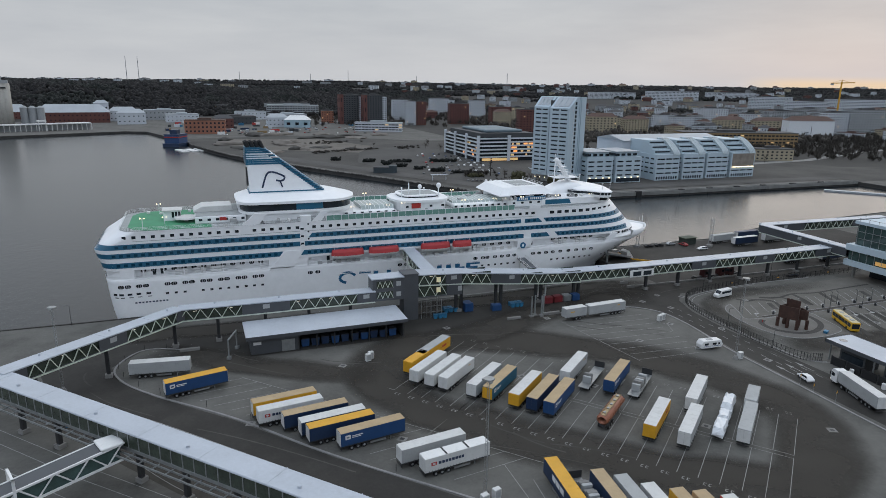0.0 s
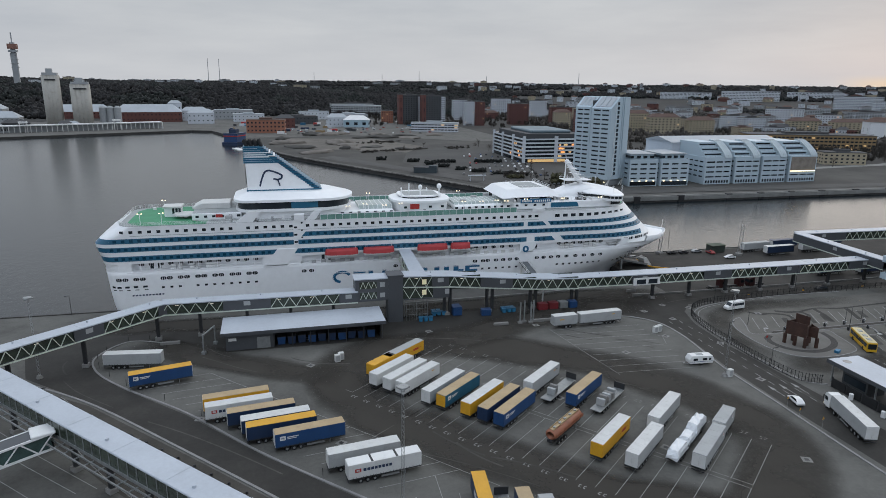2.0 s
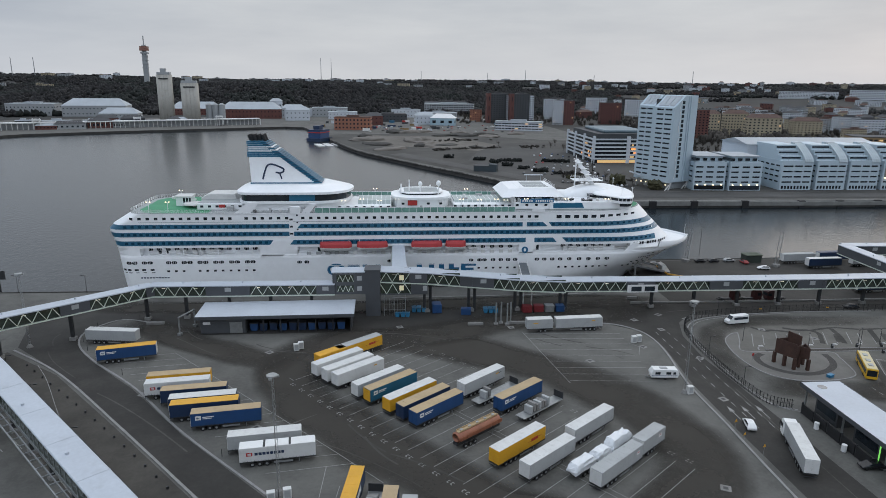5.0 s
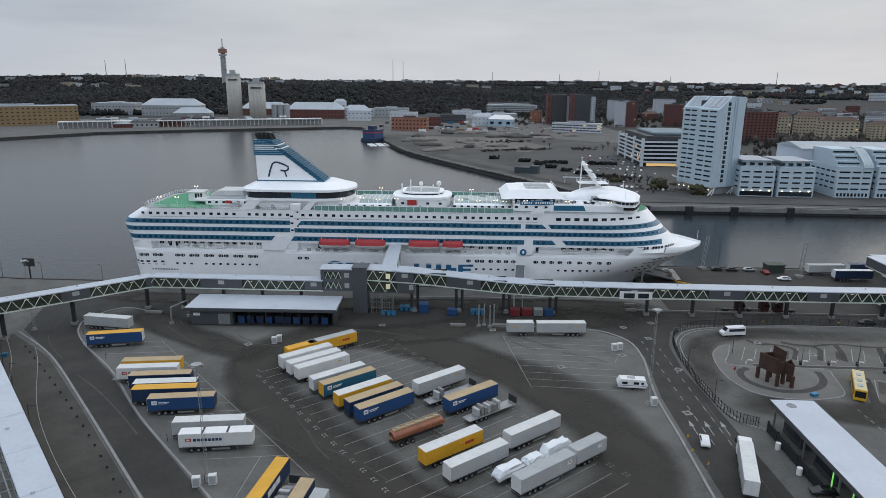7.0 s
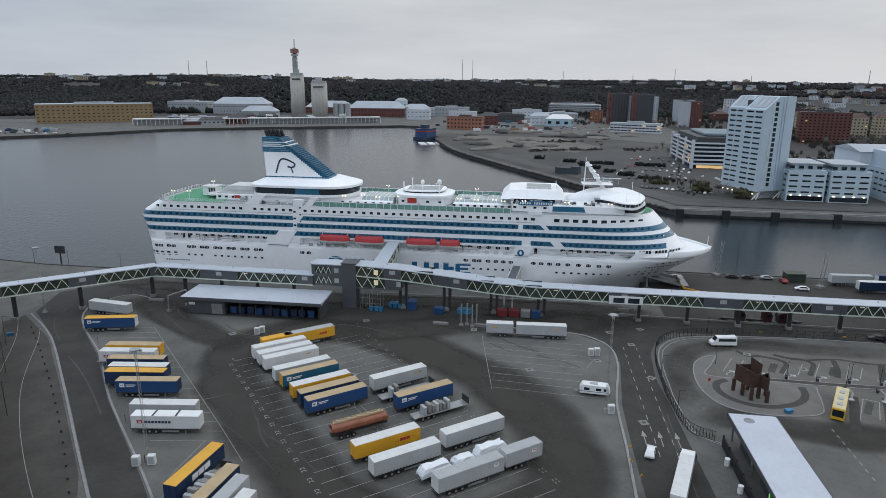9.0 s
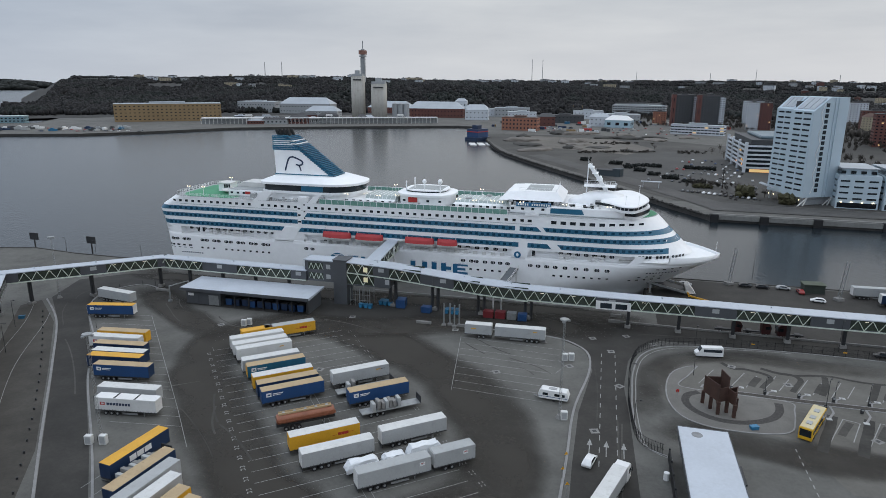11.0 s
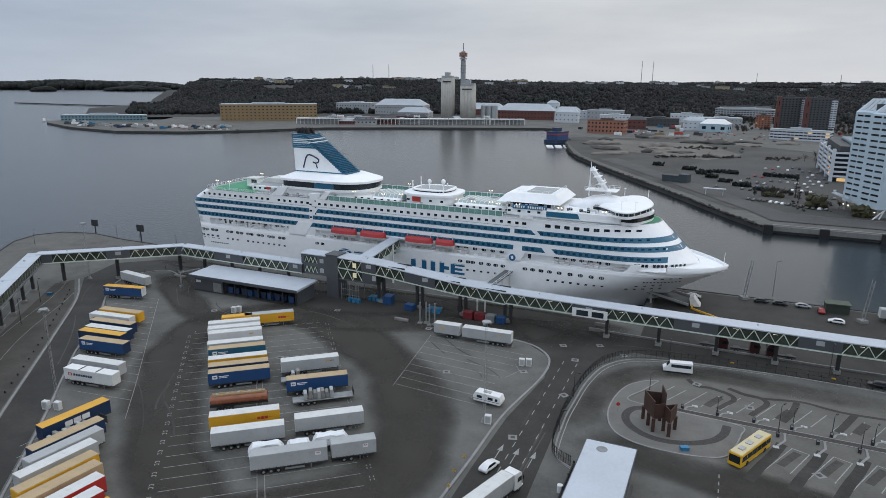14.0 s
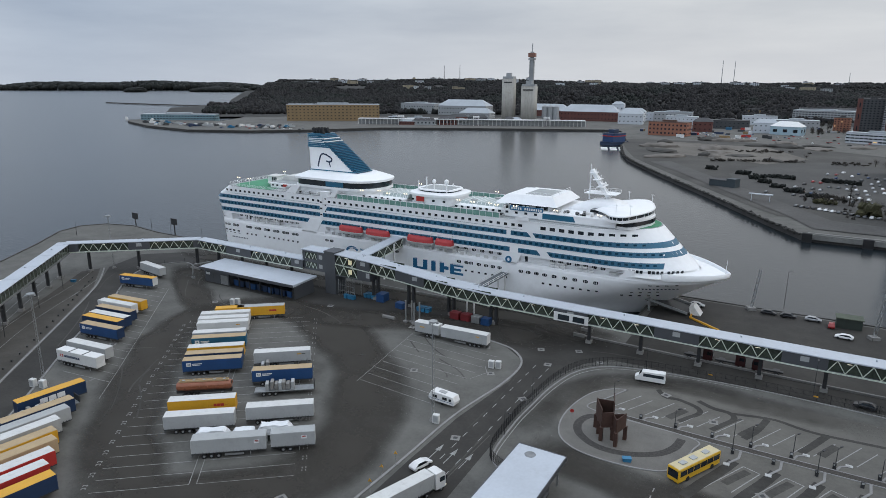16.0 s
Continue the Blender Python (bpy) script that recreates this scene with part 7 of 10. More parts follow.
# bridge to the ship
gw = thing("gangway_bridge", 64.2, 180.0, 0, 90, "covered gangway from walkway to ferry with a pale roof", "gangway")
bm = bmesh.new()
vs = [bm.verts.new(p) for p in ((0, -2.4, 12.4), (24.3, -2.0, 14.4), (24.3, 2.0, 14.4), (0, 2.4, 12.4), (0, -2.4, 12.7), (24.3, -2.0, 14.8), (24.3, 2.0, 14.8), (0, 2.4, 12.7))]
for f in ((0, 3, 2, 1), (4, 5, 6, 7), (0, 1, 5, 4), (1, 2, 6, 5), (2, 3, 7, 6), (3, 0, 4, 7)):
    bm.faces.new([vs[i] for i in f])
part("roof", bm, M_roofw, gw)
bm = bmesh.new()
for s in (-1, 1):
    for i in range(10):
        p0, p1 = i * 2.4, i * 2.4 + 2.4
        za, zb = 12.3 + p0 * 0.083, 9.6 + p1 * 0.083
        if i % 2:
            za, zb = 9.6 + p0 * 0.083, 12.3 + p1 * 0.083
        beam(bm, (p0, s * 2.0, za), (p1, s * 2.0, zb), 0.18, 0.18)
    beam(bm, (0, s * 2.0, 9.5), (24.2, s * 2.0, 11.5), 0.25, 0.3)
part("truss_bars", bm, M_truss, gw)
bm = bmesh.new()
for s in (-1, 1):
    vs = [bm.verts.new(p) for p in ((0, s * 1.7, 9.6), (24.2, s * 1.7, 11.6), (24.2, s * 1.7, 14.4), (0, s * 1.7, 12.4))]
    bm.faces.new(vs)
part("glazing", bm, M_wglass, gw)
bm = bmesh.new()
beam(bm, (0, 0, 9.5), (24.2, 0, 11.5), 3.8, 0.25)
part("floor_deck", bm, M_grey, gw)
bm = bmesh.new()
for y in (-2.2, 2.2):
    box(bm, 17.8, 18.3, y - 0.25, y + 0.25, 0, 13.6)
part("portal", bm, M_white, gw, "white portal frame")
# small crew gangway forward
sg = thing("crew_gangway", 104.5, 181.5, 0, 84, "open grey gangway with white rails up to the hull", "gangway")
bm = bmesh.new()
beam(bm, (0, 0, 6.6), (22, 0, 8.0), 3.0, 0.25)
part("deck", bm, mat("gangway_deck", (0.11, 0.12, 0.13), 0.7, scale=0.5, vary=0.2), sg)
bm = bmesh.new()
for s in (-1.5, 1.5):
    for dz in (0.5, 1.1):
        beam(bm, (0, s, 6.6 + dz), (22, s, 8.0 + dz), 0.1, 0.1)
    for i in range(8):
        x = i * 3.1
        box(bm, x - 0.06, x + 0.06, s - 0.06, s + 0.06, 6.6 + x * 0.064, 7.8 + x * 0.064)
part("rails", bm, M_white, sg)
bm = bmesh.new()
for s in (-1.3, 1.3):
    for x, z in ((19.5, 7.8), (1.5, 6.6)):
        bm = bmesh.new()
        box(bm, x, x + 0.4, s - 0.2, s + 0.2, 0, z)
        part("support", bm, M_white, sg)
# sign box on the walkway
bm = bmesh.new()
box(bm, -4.8, 4.8, -2.35, -2.1, 6.0, 8.4)
sb = tagged(new("sign_box", finish("sign_box", bm, M_white)), "white box with two dark screens on the walkway", "sign")
sb.matrix_basis = pose(139, 178.1, 0)
for x in (-3.6, 0.6):
    bm = bmesh.new()
    box(bm, x, x + 3.2, -2.45, -2.3, 6.4, 7.9)
    part("screen", bm, M_glass_dark, sb)

# ---- buildings across the water ----
def facade_windows(bm, L, z0, z1, rows, cols, face, w_share=0.55, h_share=0.5, depth=0.12, skip=0.0, seed=1):
    """Window boxes on one face; face(u, z, out) gives the place on the wall."""
    rr = random.Random(seed)
    for r in range(rows):
        zc = z0 + (z1 - z0) * (r + 0.5) / rows
        hh = (z1 - z0) / rows * h_share / 2
        for k in range(cols):
            if rr.random() < skip:
                continue
            u = L * (k + 0.5) / cols
            ww = L / cols * w_share / 2
            pts = [face(u + a, zc + b, o) for o in (-0.05, depth) for a, b in ((-ww, -hh), (ww, -hh), (ww, hh), (-ww, hh))]
            vs = [bm.verts.new(p) for p in pts]
            for f in ((3, 2, 1, 0), (4, 5, 6, 7), (0, 1, 5, 4), (1, 2, 6, 5), (2, 3, 7, 6), (3, 0, 4, 7)):
                bm.faces.new([vs[i] for i in f])


def block(x, y, w, d, h, a, wall, roof, label, rows=5, cols=8, name="apartment_building", pitched=False, base=0.0, lit=0, glass=None, category="building", w_share=0.42, h_share=0.42, balconies=False):
    """A building: x, y the middle of its front, w across, d deep; windows on the front and both sides."""
    if len(label.split()) < 4:
        label += " across the harbour water"
    t = thing(name, x, y, base, a, label, category)
    bm = bmesh.new()
    box(bm, -w / 2, w / 2, 0, d, -4, h)
    part("wall", bm, wall, t)
    bm = bmesh.new()
    if pitched:
        vs = [bm.verts.new(p) for p in ((-w / 2 - 0.6, -0.6, h), (w / 2 + 0.6, -0.6, h), (w / 2 + 0.6, d + 0.6, h), (-w / 2 - 0.6, d + 0.6, h), (-w / 2 + d * 0.35, d / 2, h + d * 0.3), (w / 2 - d * 0.35, d / 2, h + d * 0.3))]
        for f in ((0, 1, 5, 4), (1, 2, 5), (2, 3, 4, 5), (3, 0, 4), (3, 2, 1, 0)):
            bm.faces.new([vs[i] for i in f])
    else:
        box(bm, -w / 2 - 0.3, w / 2 + 0.3, -0.3, d + 0.3, h, h + 0.7)
        box(bm, -w * 0.18, w * 0.16, d * 0.3, d * 0.7, h + 0.7, h + 3.0)
    part("roof", bm, roof, t)
    if not pitched and h > 18 and y < 900:
        for k in range(3):
            bm = bmesh.new()
            xx = -w * 0.35 + k * w * 0.3
            box(bm, xx, xx + 1.8, d * 0.25, d * 0.25 + 1.4, h + 0.6, h + 2.0)
            part("roof_vent", bm, M_grey, t)
    bm = bmesh.new()
    facade_windows(bm, w, 0.8, h - 0.8, rows, cols, lambda u, z, o: (-w / 2 + u, -o, z), w_share, h_share, seed=int(w + h))
    c2 = max(int(cols * d / w), 2)
    facade_windows(bm, d, 0.8, h - 0.8, rows, c2, lambda u, z, o: (-w / 2 - o, d - u, z), w_share, h_share, seed=3)
    facade_windows(bm, d, 0.8, h - 0.8, rows, c2, lambda u, z, o: (w / 2 + o, u, z), w_share, h_share, seed=4)
    part("glazing", bm, glass or M_glass_dark, t, "dark windows in even rows", kind="stuff")
    if balconies:
        for k in range(3):
            bm = bmesh.new()
            xx = -w / 2 + w * (k + 0.5) / 3
            for r in range(rows):
                z = 0.8 + (h - 1.6) * r / rows
                box(bm, xx - 1.6, xx + 1.6, -1.3, 0, z, z + 1.0)
            part("balcony", bm, M_facade_w, t, kind="stuff")
    rr = random.Random(int(x + y))
    for k in range(lit):
        r, c = rr.randrange(rows), rr.randrange(cols)
        bm = bmesh.new()
        zc, u = 0.8 + (h - 1.6) * (r + 0.5) / rows, -w / 2 + w * (c + 0.5) / cols
        ww, hh = w / cols * w_share / 2, (h - 1.6) / rows * h_share / 2
        box(bm, u - ww, u + ww, -0.16, -0.1, zc - hh, zc + hh)
        part("lit_window", bm, M_winlit, t, "warmly lit window")
    return t


# tall pale-blue tower of two slabs on a raised base
def slab_tower():
    t = thing("office_tower", 242.0, 398.7, 0, 118.4, "tall pale blue office tower with sloping glazed tops", "building")
    # local x runs along the windowed front away from the near corner, local y to the back (negative is the blank side's way)
    for nm, x0, x1, y0, h0, h1 in (("slab", 0.0, 15.8, 0.0, 60.5, 55.0), ("slab", 17.2, 30.0, 1.6, 60.5, 55.5)):
        bm = bmesh.new()
        a = [bm.verts.new((x, y, 5.0)) for x, y in ((x0, -22.5 + y0), (x1, -22.5 + y0), (x1, -y0), (x0, -y0))]
        top = [bm.verts.new((x, y, z)) for x, y, z in ((x0, -22.5 + y0, h0), (x1, -22.5 + y0, h0), (x1, -10, h0), (x0, -10, h0), (x1, -y0, h1 - 2), (x0, -y0, h1 - 2))]
        bm.faces.new(a)
        bm.faces.new((top[3], top[2], top[1], top[0]))
        bm.faces.new((top[5], top[4], top[2], top[3]))
        bm.faces.new((a[3], a[2], top[4], top[5]))
        bm.faces.new((a[1], a[0], top[0], top[1]))
        bm.faces.new((a[0], a[3], top[5], top[3], top[0]))
        bm.faces.new((a[2], a[1], top[1], top[2], top[4]))
        bmesh.ops.recalc_face_normals(bm, faces=list(bm.faces))
        s = part(nm, bm, M_facade, t, "pale blue metal cladding")
        n = 0
        for r in range(15):
            z = 8.5 + r * 3.05
            for k in range(2):
                bm = bmesh.new()
                w = (x1 - x0) * 0.33
                xc = x0 + (x1 - x0) * (0.28 + 0.42 * k)
                box(bm, xc - w / 2, xc + w / 2, -y0 - 0.05, -y0 + 0.12, z, z + 0.95)
                part("window", bm, M_glass_dark, s)
        bm = bmesh.new()
        hb = h1 - 2
        for k in range(3):
            xa = x0 + 1.5 + k * (x1 - x0 - 3) / 3
            q = [(xa, -y0 - 1.2, hb + 0.9), (xa + (x1 - x0 - 3) / 3 - 0.6, -y0 - 1.2, hb + 0.9), (xa + (x1 - x0 - 3) / 3 - 0.6, -8.5, h0 - 0.6), (xa, -8.5, h0 - 0.6)]
            lo_ = [bm.verts.new(p) for p in q]
            hi_ = [bm.verts.new((p[0], p[1], p[2] + 0.35)) for p in q]
            bm.faces.new(hi_)
            for i in range(4):
                bm.faces.new((lo_[i], lo_[(i + 1) % 4], hi_[(i + 1) % 4], hi_[i]))
        part("roof_glazing", bm, M_rooflight, s, "sloping glazed roof")
    bm = bmesh.new()
    box(bm, 15.8, 17.2, -20, -3.0, 5, 58)
    part("recess", bm, M_facade_d, t, "dark recess between the two slabs")
    # blank side with a dark stair strip
    bm = bmesh.new()
    for r in range(17):
        z = 8 + r * 2.95
        box(bm, -0.12, 0.05, -9.6, -7.4, z, z + 2.1)
    part("stair_windows", bm, M_glass_dark, t, "dark vertical strip of stair windows", kind="stuff")
    bm = bmesh.new()
    for y in (-15.5, -13.4):
        box(bm, -0.5, 0.0, y - 0.35, y + 0.35, 5, 60.5)
    part("rib", bm, M_facade, t)
    bm = bmesh.new()
    for k in range(9):
        za, zb = 7 + k * 5.6, 12.6 + k * 5.6
        beam(bm, (-0.3, -6.6 if k % 2 else -4.6, za), (-0.3, -4.6 if k % 2 else -6.6, zb), 0.2, 0.25)
    part("lattice", bm, M_white, t, "white zigzag lattice beside the stair windows")
    bm = bmesh.new()
    for y in (-4.0, -21.0):
        beam(bm, (0.4, y, 5), (0.4, y + 6, 0), 0.5, 0.5)
        beam(bm, (0.4, y, 5), (0.4, y + 2.5, 0), 0.5, 0.5)
    part("raking_strut", bm, M_white, t, "white raking struts below the tower")
    bm = bmesh.new()
    for x in (2, 14, 27):
        for y in (-2, -21):
            box(bm, x - 0.6, x + 0.6, y - 0.6, y + 0.6, 0, 5)
    box(bm, 3, 24, -21, -5, 0, 5)
    part("base_storey", bm, M_facade_g, t)
    for k in range(7):
        bm = bmesh.new()
        box(bm, 1 + k * 4, 1.6 + k * 4, 0.6, 0.9, 3.4, 3.9)
        part("entrance_lamp", bm, M_lamp, t)
    bm = bmesh.new()
    beam(bm, (21, 1.5, 7.5), (27, 6.5, 10.0), 6.0, 0.3)
    part("entrance_canopy", bm, M_rooflight, t)


slab_tower()


def office():
    t = thing("office_building", 236, 541, 0, 0, "white-framed office block with glazed floors and a dark roof storey", "building")
    bm = bmesh.new()
    box(bm, 0, 62, 0, 84, 0, 21.5)
    part("core", bm, M_glass_dark, t, "dark glazed walls")
    for r in range(6):
        bm = bmesh.new()
        z = 3.4 + r * 3.3
        box(bm, -0.5, 62.5, -0.5, 84.5, z, z + 1.35)
        part("floor_band", bm, M_facade_w, t, "white floor band")
    for x0, x1, y0, y1 in ((-0.9, 1.2, -0.9, 1.6), (60.6, 62.9, -0.9, 1.6), (-0.9, 1.2, 82.5, 84.9), (-0.9, 0.6, 26, 29), (-0.9, 0.6, 55, 58), (29, 32, -0.9, 0.6)):
        bm = bmesh.new()
        box(bm, x0, x1, y0, y1, 0, 23.2)
        part("pier", bm, M_facade_w, t)
    bm = bmesh.new()
    box(bm, 4, 58, 4, 80, 21.5, 25.0)
    part("roof_storey", bm, M_facade_d, t)
    bm = bmesh.new()
    prism(bm, [(12, 12), (50, 12), (50, 70), (12, 70)], 25, 27.6)
    bevel(bm, 0.8, 1)
    part("roof", bm, mat("teal_metal_roof", (0.13, 0.18, 0.21), 0.5, scale=0.05, vary=0.2), t, "blue-grey metal roof")
    rr = random.Random(3)
    for k in range(34):
        r = rr.randrange(4)
        bm = bmesh.new()
        z = 1.8 + r * 3.3 + 3.1
        if rr.random() < 0.65:
            x = 32 + rr.random() * 26
            box(bm, x, x + rr.uniform(1.5, 3.5), -0.12, -0.05, z, z + 1.5)
        else:
            y = 3 + rr.random() * 30
            box(bm, -0.12, -0.05, y, y + rr.uniform(1.5, 3.5), z, z + 1.5)
        part("lit_window", bm, M_winlit, t, "warmly lit window")
    bm = bmesh.new()
    box(bm, 4, 40, -0.14, -0.06, 0.6, 2.9)
    part("lit_window", bm, M_winlit, t, "lit ground floor")


office()


def waterfront_block(x, y, w, d, h, a, rows, label, lit=0):
    """White low block with ribbon windows and a stepped attic."""
    t = thing("waterfront_block", x, y, 0, a, label, "building")
    bm = bmesh.new()
    box(bm, 0, w, 0, d, 0, h)
    part("wall", bm, M_facade, t)
    bm = bmesh.new()
    box(bm, 2, w - 2, 3, d - 2, h, h + 3.4)
    part("attic", bm, M_facade, t)
    bm = bmesh.new()
    box(bm, 1, w - 1, 2, d - 1, h + 3.4, h + 3.9)
    part("roof", bm, M_rooflight, t)
    for r in range(rows):
        z = 5.2 + r * (h - 5.5) / rows
        n = max(int(w / 6), 2)
        for k in range(n):
            bm = bmesh.new()
            u0 = w * (k + 0.14) / n
            box(bm, u0, u0 + w / n * 0.66, -0.12, 0.05, z, z + 0.95)
            part("window", bm, M_glass_dark, t)
        for yy in np.arange(3, d - 4, 7):
            bm = bmesh.new()
            box(bm, -0.12, 0.05, yy, yy + 4.5, z, z + 0.95)
            part("window", bm, M_glass_dark, t)
    bm = bmesh.new()
    for k in range(int(w / 5)):
        box(bm, k * 5 + 1, k * 5 + 3.4, 1.6, d - 3, h + 0.8, h + 2.4)
    part("attic_windows", bm, M_glass_dark, t, kind="stuff")
    bm = bmesh.new()
    box(bm, 0.8, w - 0.8, -0.1, 0.05, 0.6, 3.4)
    part("ground_floor_glazing", bm, M_glass_dark, t)
    for k in range(lit):
        bm = bmesh.new()
        u = w * (k + 0.5) / lit
        box(bm, u - 0.5, u + 0.5, -0.5, -0.2, 3.5, 4.0)
        part("wall_lamp", bm, M_lamp, t)


waterfront_block(259.6, 399.6, 21.0, 30, 18.6, -3, 4, "white-blue waterfront block with ribbon windows", 4)
waterfront_block(282.6, 397.4, 22.0, 30, 18.6, 0, 4, "white-blue waterfront block with ribbon windows", 4)


def terraced_block(x, y, w, label, lit_front=False):
    """Waterfront block with terraces above the front and a glass roof that sweeps down beside them."""
    t = thing("terraced_block", x, y, 0, 0, label, "building", "terraced waterfront blocks")
    steps = [(0.0, 0, 19.4), (3.6, 19.4, 22.6), (7.2, 22.6, 25.8), (10.8, 25.8, 29.0)]
    for k, (back, z0, z1) in enumerate(steps):
        bm = bmesh.new()
        box(bm, 0 if k == 0 else 0.6, w if k == 0 else w - 6.4, back, 34, z0, z1)
        s_ = part("storey" if k else "wall", bm, M_facade, t, "pale blue metal cladding")
        if k:
            bm = bmesh.new()
            box(bm, 1.2, w - 7.2, back - 0.1, back + 0.05, z0 + 1.1, z0 + 2.2)
            part("window", bm, M_glass_dark, s_)
            bm = bmesh.new()
            rail(bm, [(0.4, steps[k - 1][0] + 0.3), (w - 6.6, steps[k - 1][0] + 0.3)], z0, 1.1, 3.0)
            part("terrace_rail", bm, M_steel, s_)
    for r in range(4):
        z = 5.0 + r * 3.5
        for u0, u1 in ((1.2, w * 0.36), (w * 0.42, w * 0.66), (w * 0.72, w - 1.2)):
            if lit_front and u1 > 2 and z > 8:
                continue
            bm = bmesh.new()
            box(bm, u0, u1, -0.1, 0.05, z, z + 0.95)
            part("window", bm, M_glass_dark, t)
        for yy in np.arange(2.5, 30, 6.2):
            bm = bmesh.new()
            box(bm, -0.1, 0.05, yy, yy + 3.9, z, z + 0.95)
            part("window", bm, M_glass_dark, t)
    for u in np.arange(1.2, w - 1.6, 2.2):
        bm = bmesh.new()
        box(bm, u, u + 1.3, -0.1, 0.05, 0.9, 2.9)
        part("ground_window", bm, M_glass_dark, t)
    # swept roof in flat facets, with ribs
    curve = [(-0.5, 18.6), (0.4, 20.6), (2.4, 22.6), (5.6, 25.0), (9.6, 27.6), (14.0, 29.6), (18, 30.2)]
    bm = bmesh.new()
    rows = [[bm.verts.new((u, yy, z)) for yy, z in curve] for u in (w - 6.2, w - 0.2)]
    for i in range(len(curve) - 1):
        bm.faces.new((rows[0][i], rows[1][i], rows[1][i + 1], rows[0][i + 1]))
    lo_ = [[bm.verts.new((u, yy, 18.0)) for yy, z in curve] for u in (w - 6.2, w - 0.2)]
    for a, b in zip(rows, lo_):
        for i in range(len(curve) - 1):
            bm.faces.new((a[i], a[i + 1], b[i + 1], b[i]))
    g_ = part("swept_roof", bm, mat("pale_swept_glass", (0.40, 0.47, 0.50), 0.22, scale=0.2, vary=0.12), t, "sweeping pale glazed roof")
    for u in np.arange(w - 6.2, w, 1.5):
        bm = bmesh.new()
        for (ya, za), (yb, zb) in zip(curve, curve[1:]):
            beam(bm, (u, ya, za + 0.1), (u, yb, zb + 0.1), 0.12, 0.14)
        part("rib", bm, M_facade_g, g_)
    if lit_front:
        bm = bmesh.new()
        box(bm, 1.2, w - 0.8, -0.25, -0.02, 8.6, 18.4)
        part("glass_front", bm, mat("smoky_glass", (0.24, 0.21, 0.18), 0.25, scale=0.2, vary=0.4), t, "large smoky glass front")
        bm = bmesh.new()
        box(bm, 1.2, w - 0.8, -0.5, -0.3, 7.9, 8.4)
        part("lit_strip", bm, M_lamp, t, "glowing strip below the glass front")


for k, (x, w) in enumerate(((318.4, 21.6), (343.3, 20.4), (366.0, 20.6), (389.6, 23.6))):
    terraced_block(x, 398.6, w, "terraced pale blue waterfront block with a smoky glass front" if k == 3 else "terraced pale blue waterfront block with sweeping glass roof", k == 3)
t = thing("long_roof_building", 312, 432, 0, 0, "long white building with a light metal roof behind the waterfront blocks", "building")
bm = bmesh.new()
box(bm, 0, 96, 0, 36, 0, 27)
part("wall", bm, M_facade_w, t)
bm = bmesh.new()
vs = [bm.verts.new(p) for p in ((-1, -1, 27), (97, -1, 27), (97, 37, 27), (-1, 37, 27), (-1, 18, 30.4), (97, 18, 30.4))]
for f in ((0, 1, 5, 4), (2, 3, 4, 5), (0, 4, 3), (1, 2, 5), (3, 2, 1, 0)):
    bm.faces.new([vs[i] for i in f])
part("roof", bm, M_rooflight, t)
t = thing("blue_low_hall", 268, 438, 0, -8, "long low blue-grey hall behind the waterfront", "building")
bm = bmesh.new()
box(bm, 0, 60, 0, 40, 0, 15)
part("wall", bm, M_facade_g, t)
bm = bmesh.new()
box(bm, -1, 61, -1, 41, 15, 16.2)
part("roof", bm, mat("blue_roof", (0.20, 0.30, 0.38), 0.5, scale=0.05, vary=0.15), t)

W_, Y_, R_, D_, G_, O_ = M_facade_w, M_facade_y, M_facade_r, M_facade_d, M_facade_g, M_facade_o
V0, V9 = -20, 8
for x, y, w, h in ((240, 1076, 26, 47), (275, 1057, 26, 47)):
    block(x, y, w, 20, h, V0 + 20, D_, M_roofdark, "dark slate apartment tower with red side walls", 14, 6, "apartment_tower", w_share=0.45)
    bl = block(x - 15.5, y - 0.8, 6, 20, h + 0.8, V0 + 20, R_, M_roofdark, "red brick stair tower beside the slate tower", 3, 1, "stair_tower_block", w_share=0.2)
    block(x + 16.5, y + 0.8, 8, 20, h - 2.5, V0 + 20, W_, M_roofdark, "white balcony wing beside the slate tower", 14, 2, "balcony_wing", w_share=0.7)
for x, y, w, h, mt, lab, rows, cols in (
        (363, 1193, 37, 36, W_, "white apartment block with dark windows", 11, 9), (347, 1032, 16, 38, R_, "red brick apartment block", 12, 4), (331, 1036, 16, 38, W_, "white apartment block", 12, 5),
        (478, 1304, 40, 36, W_, "white apartment block with dark windows", 11, 9), (422, 1052, 34, 34, R_, "dark red brick apartment block", 10, 8), (509, 1177, 30, 36, W_, "pale apartment block", 11, 7),
        (483, 1014, 36, 30, R_, "dark red brick apartment block", 9, 8), (568, 1116, 27, 25, Y_, "ochre apartment block", 8, 6), (207, 1110, 20, 20, O_, "orange brick house", 6, 5),
        (436, 798, 53, 35, R_, "dark red brick apartment block", 10, 12), (850, 680, 38, 35, W_, "pale apartment block", 10, 9), (899, 671, 66, 39, G_, "grey apartment block", 11, 14),
        (789, 858, 54, 34, W_, "pale apartment block with balconies", 10, 12), (692, 848, 38, 24, W_, "pale apartment block", 7, 9), (694, 813, 34, 23, W_, "pale apartment block", 7, 8), (809, 793, 30, 28, W_, "pale apartment block", 8, 7)):
    block(x, y, w, 16, h, V0 + 12, mt, M_roofdark, lab, rows, cols, lit=2, balconies=mt is W_ and w > 33)
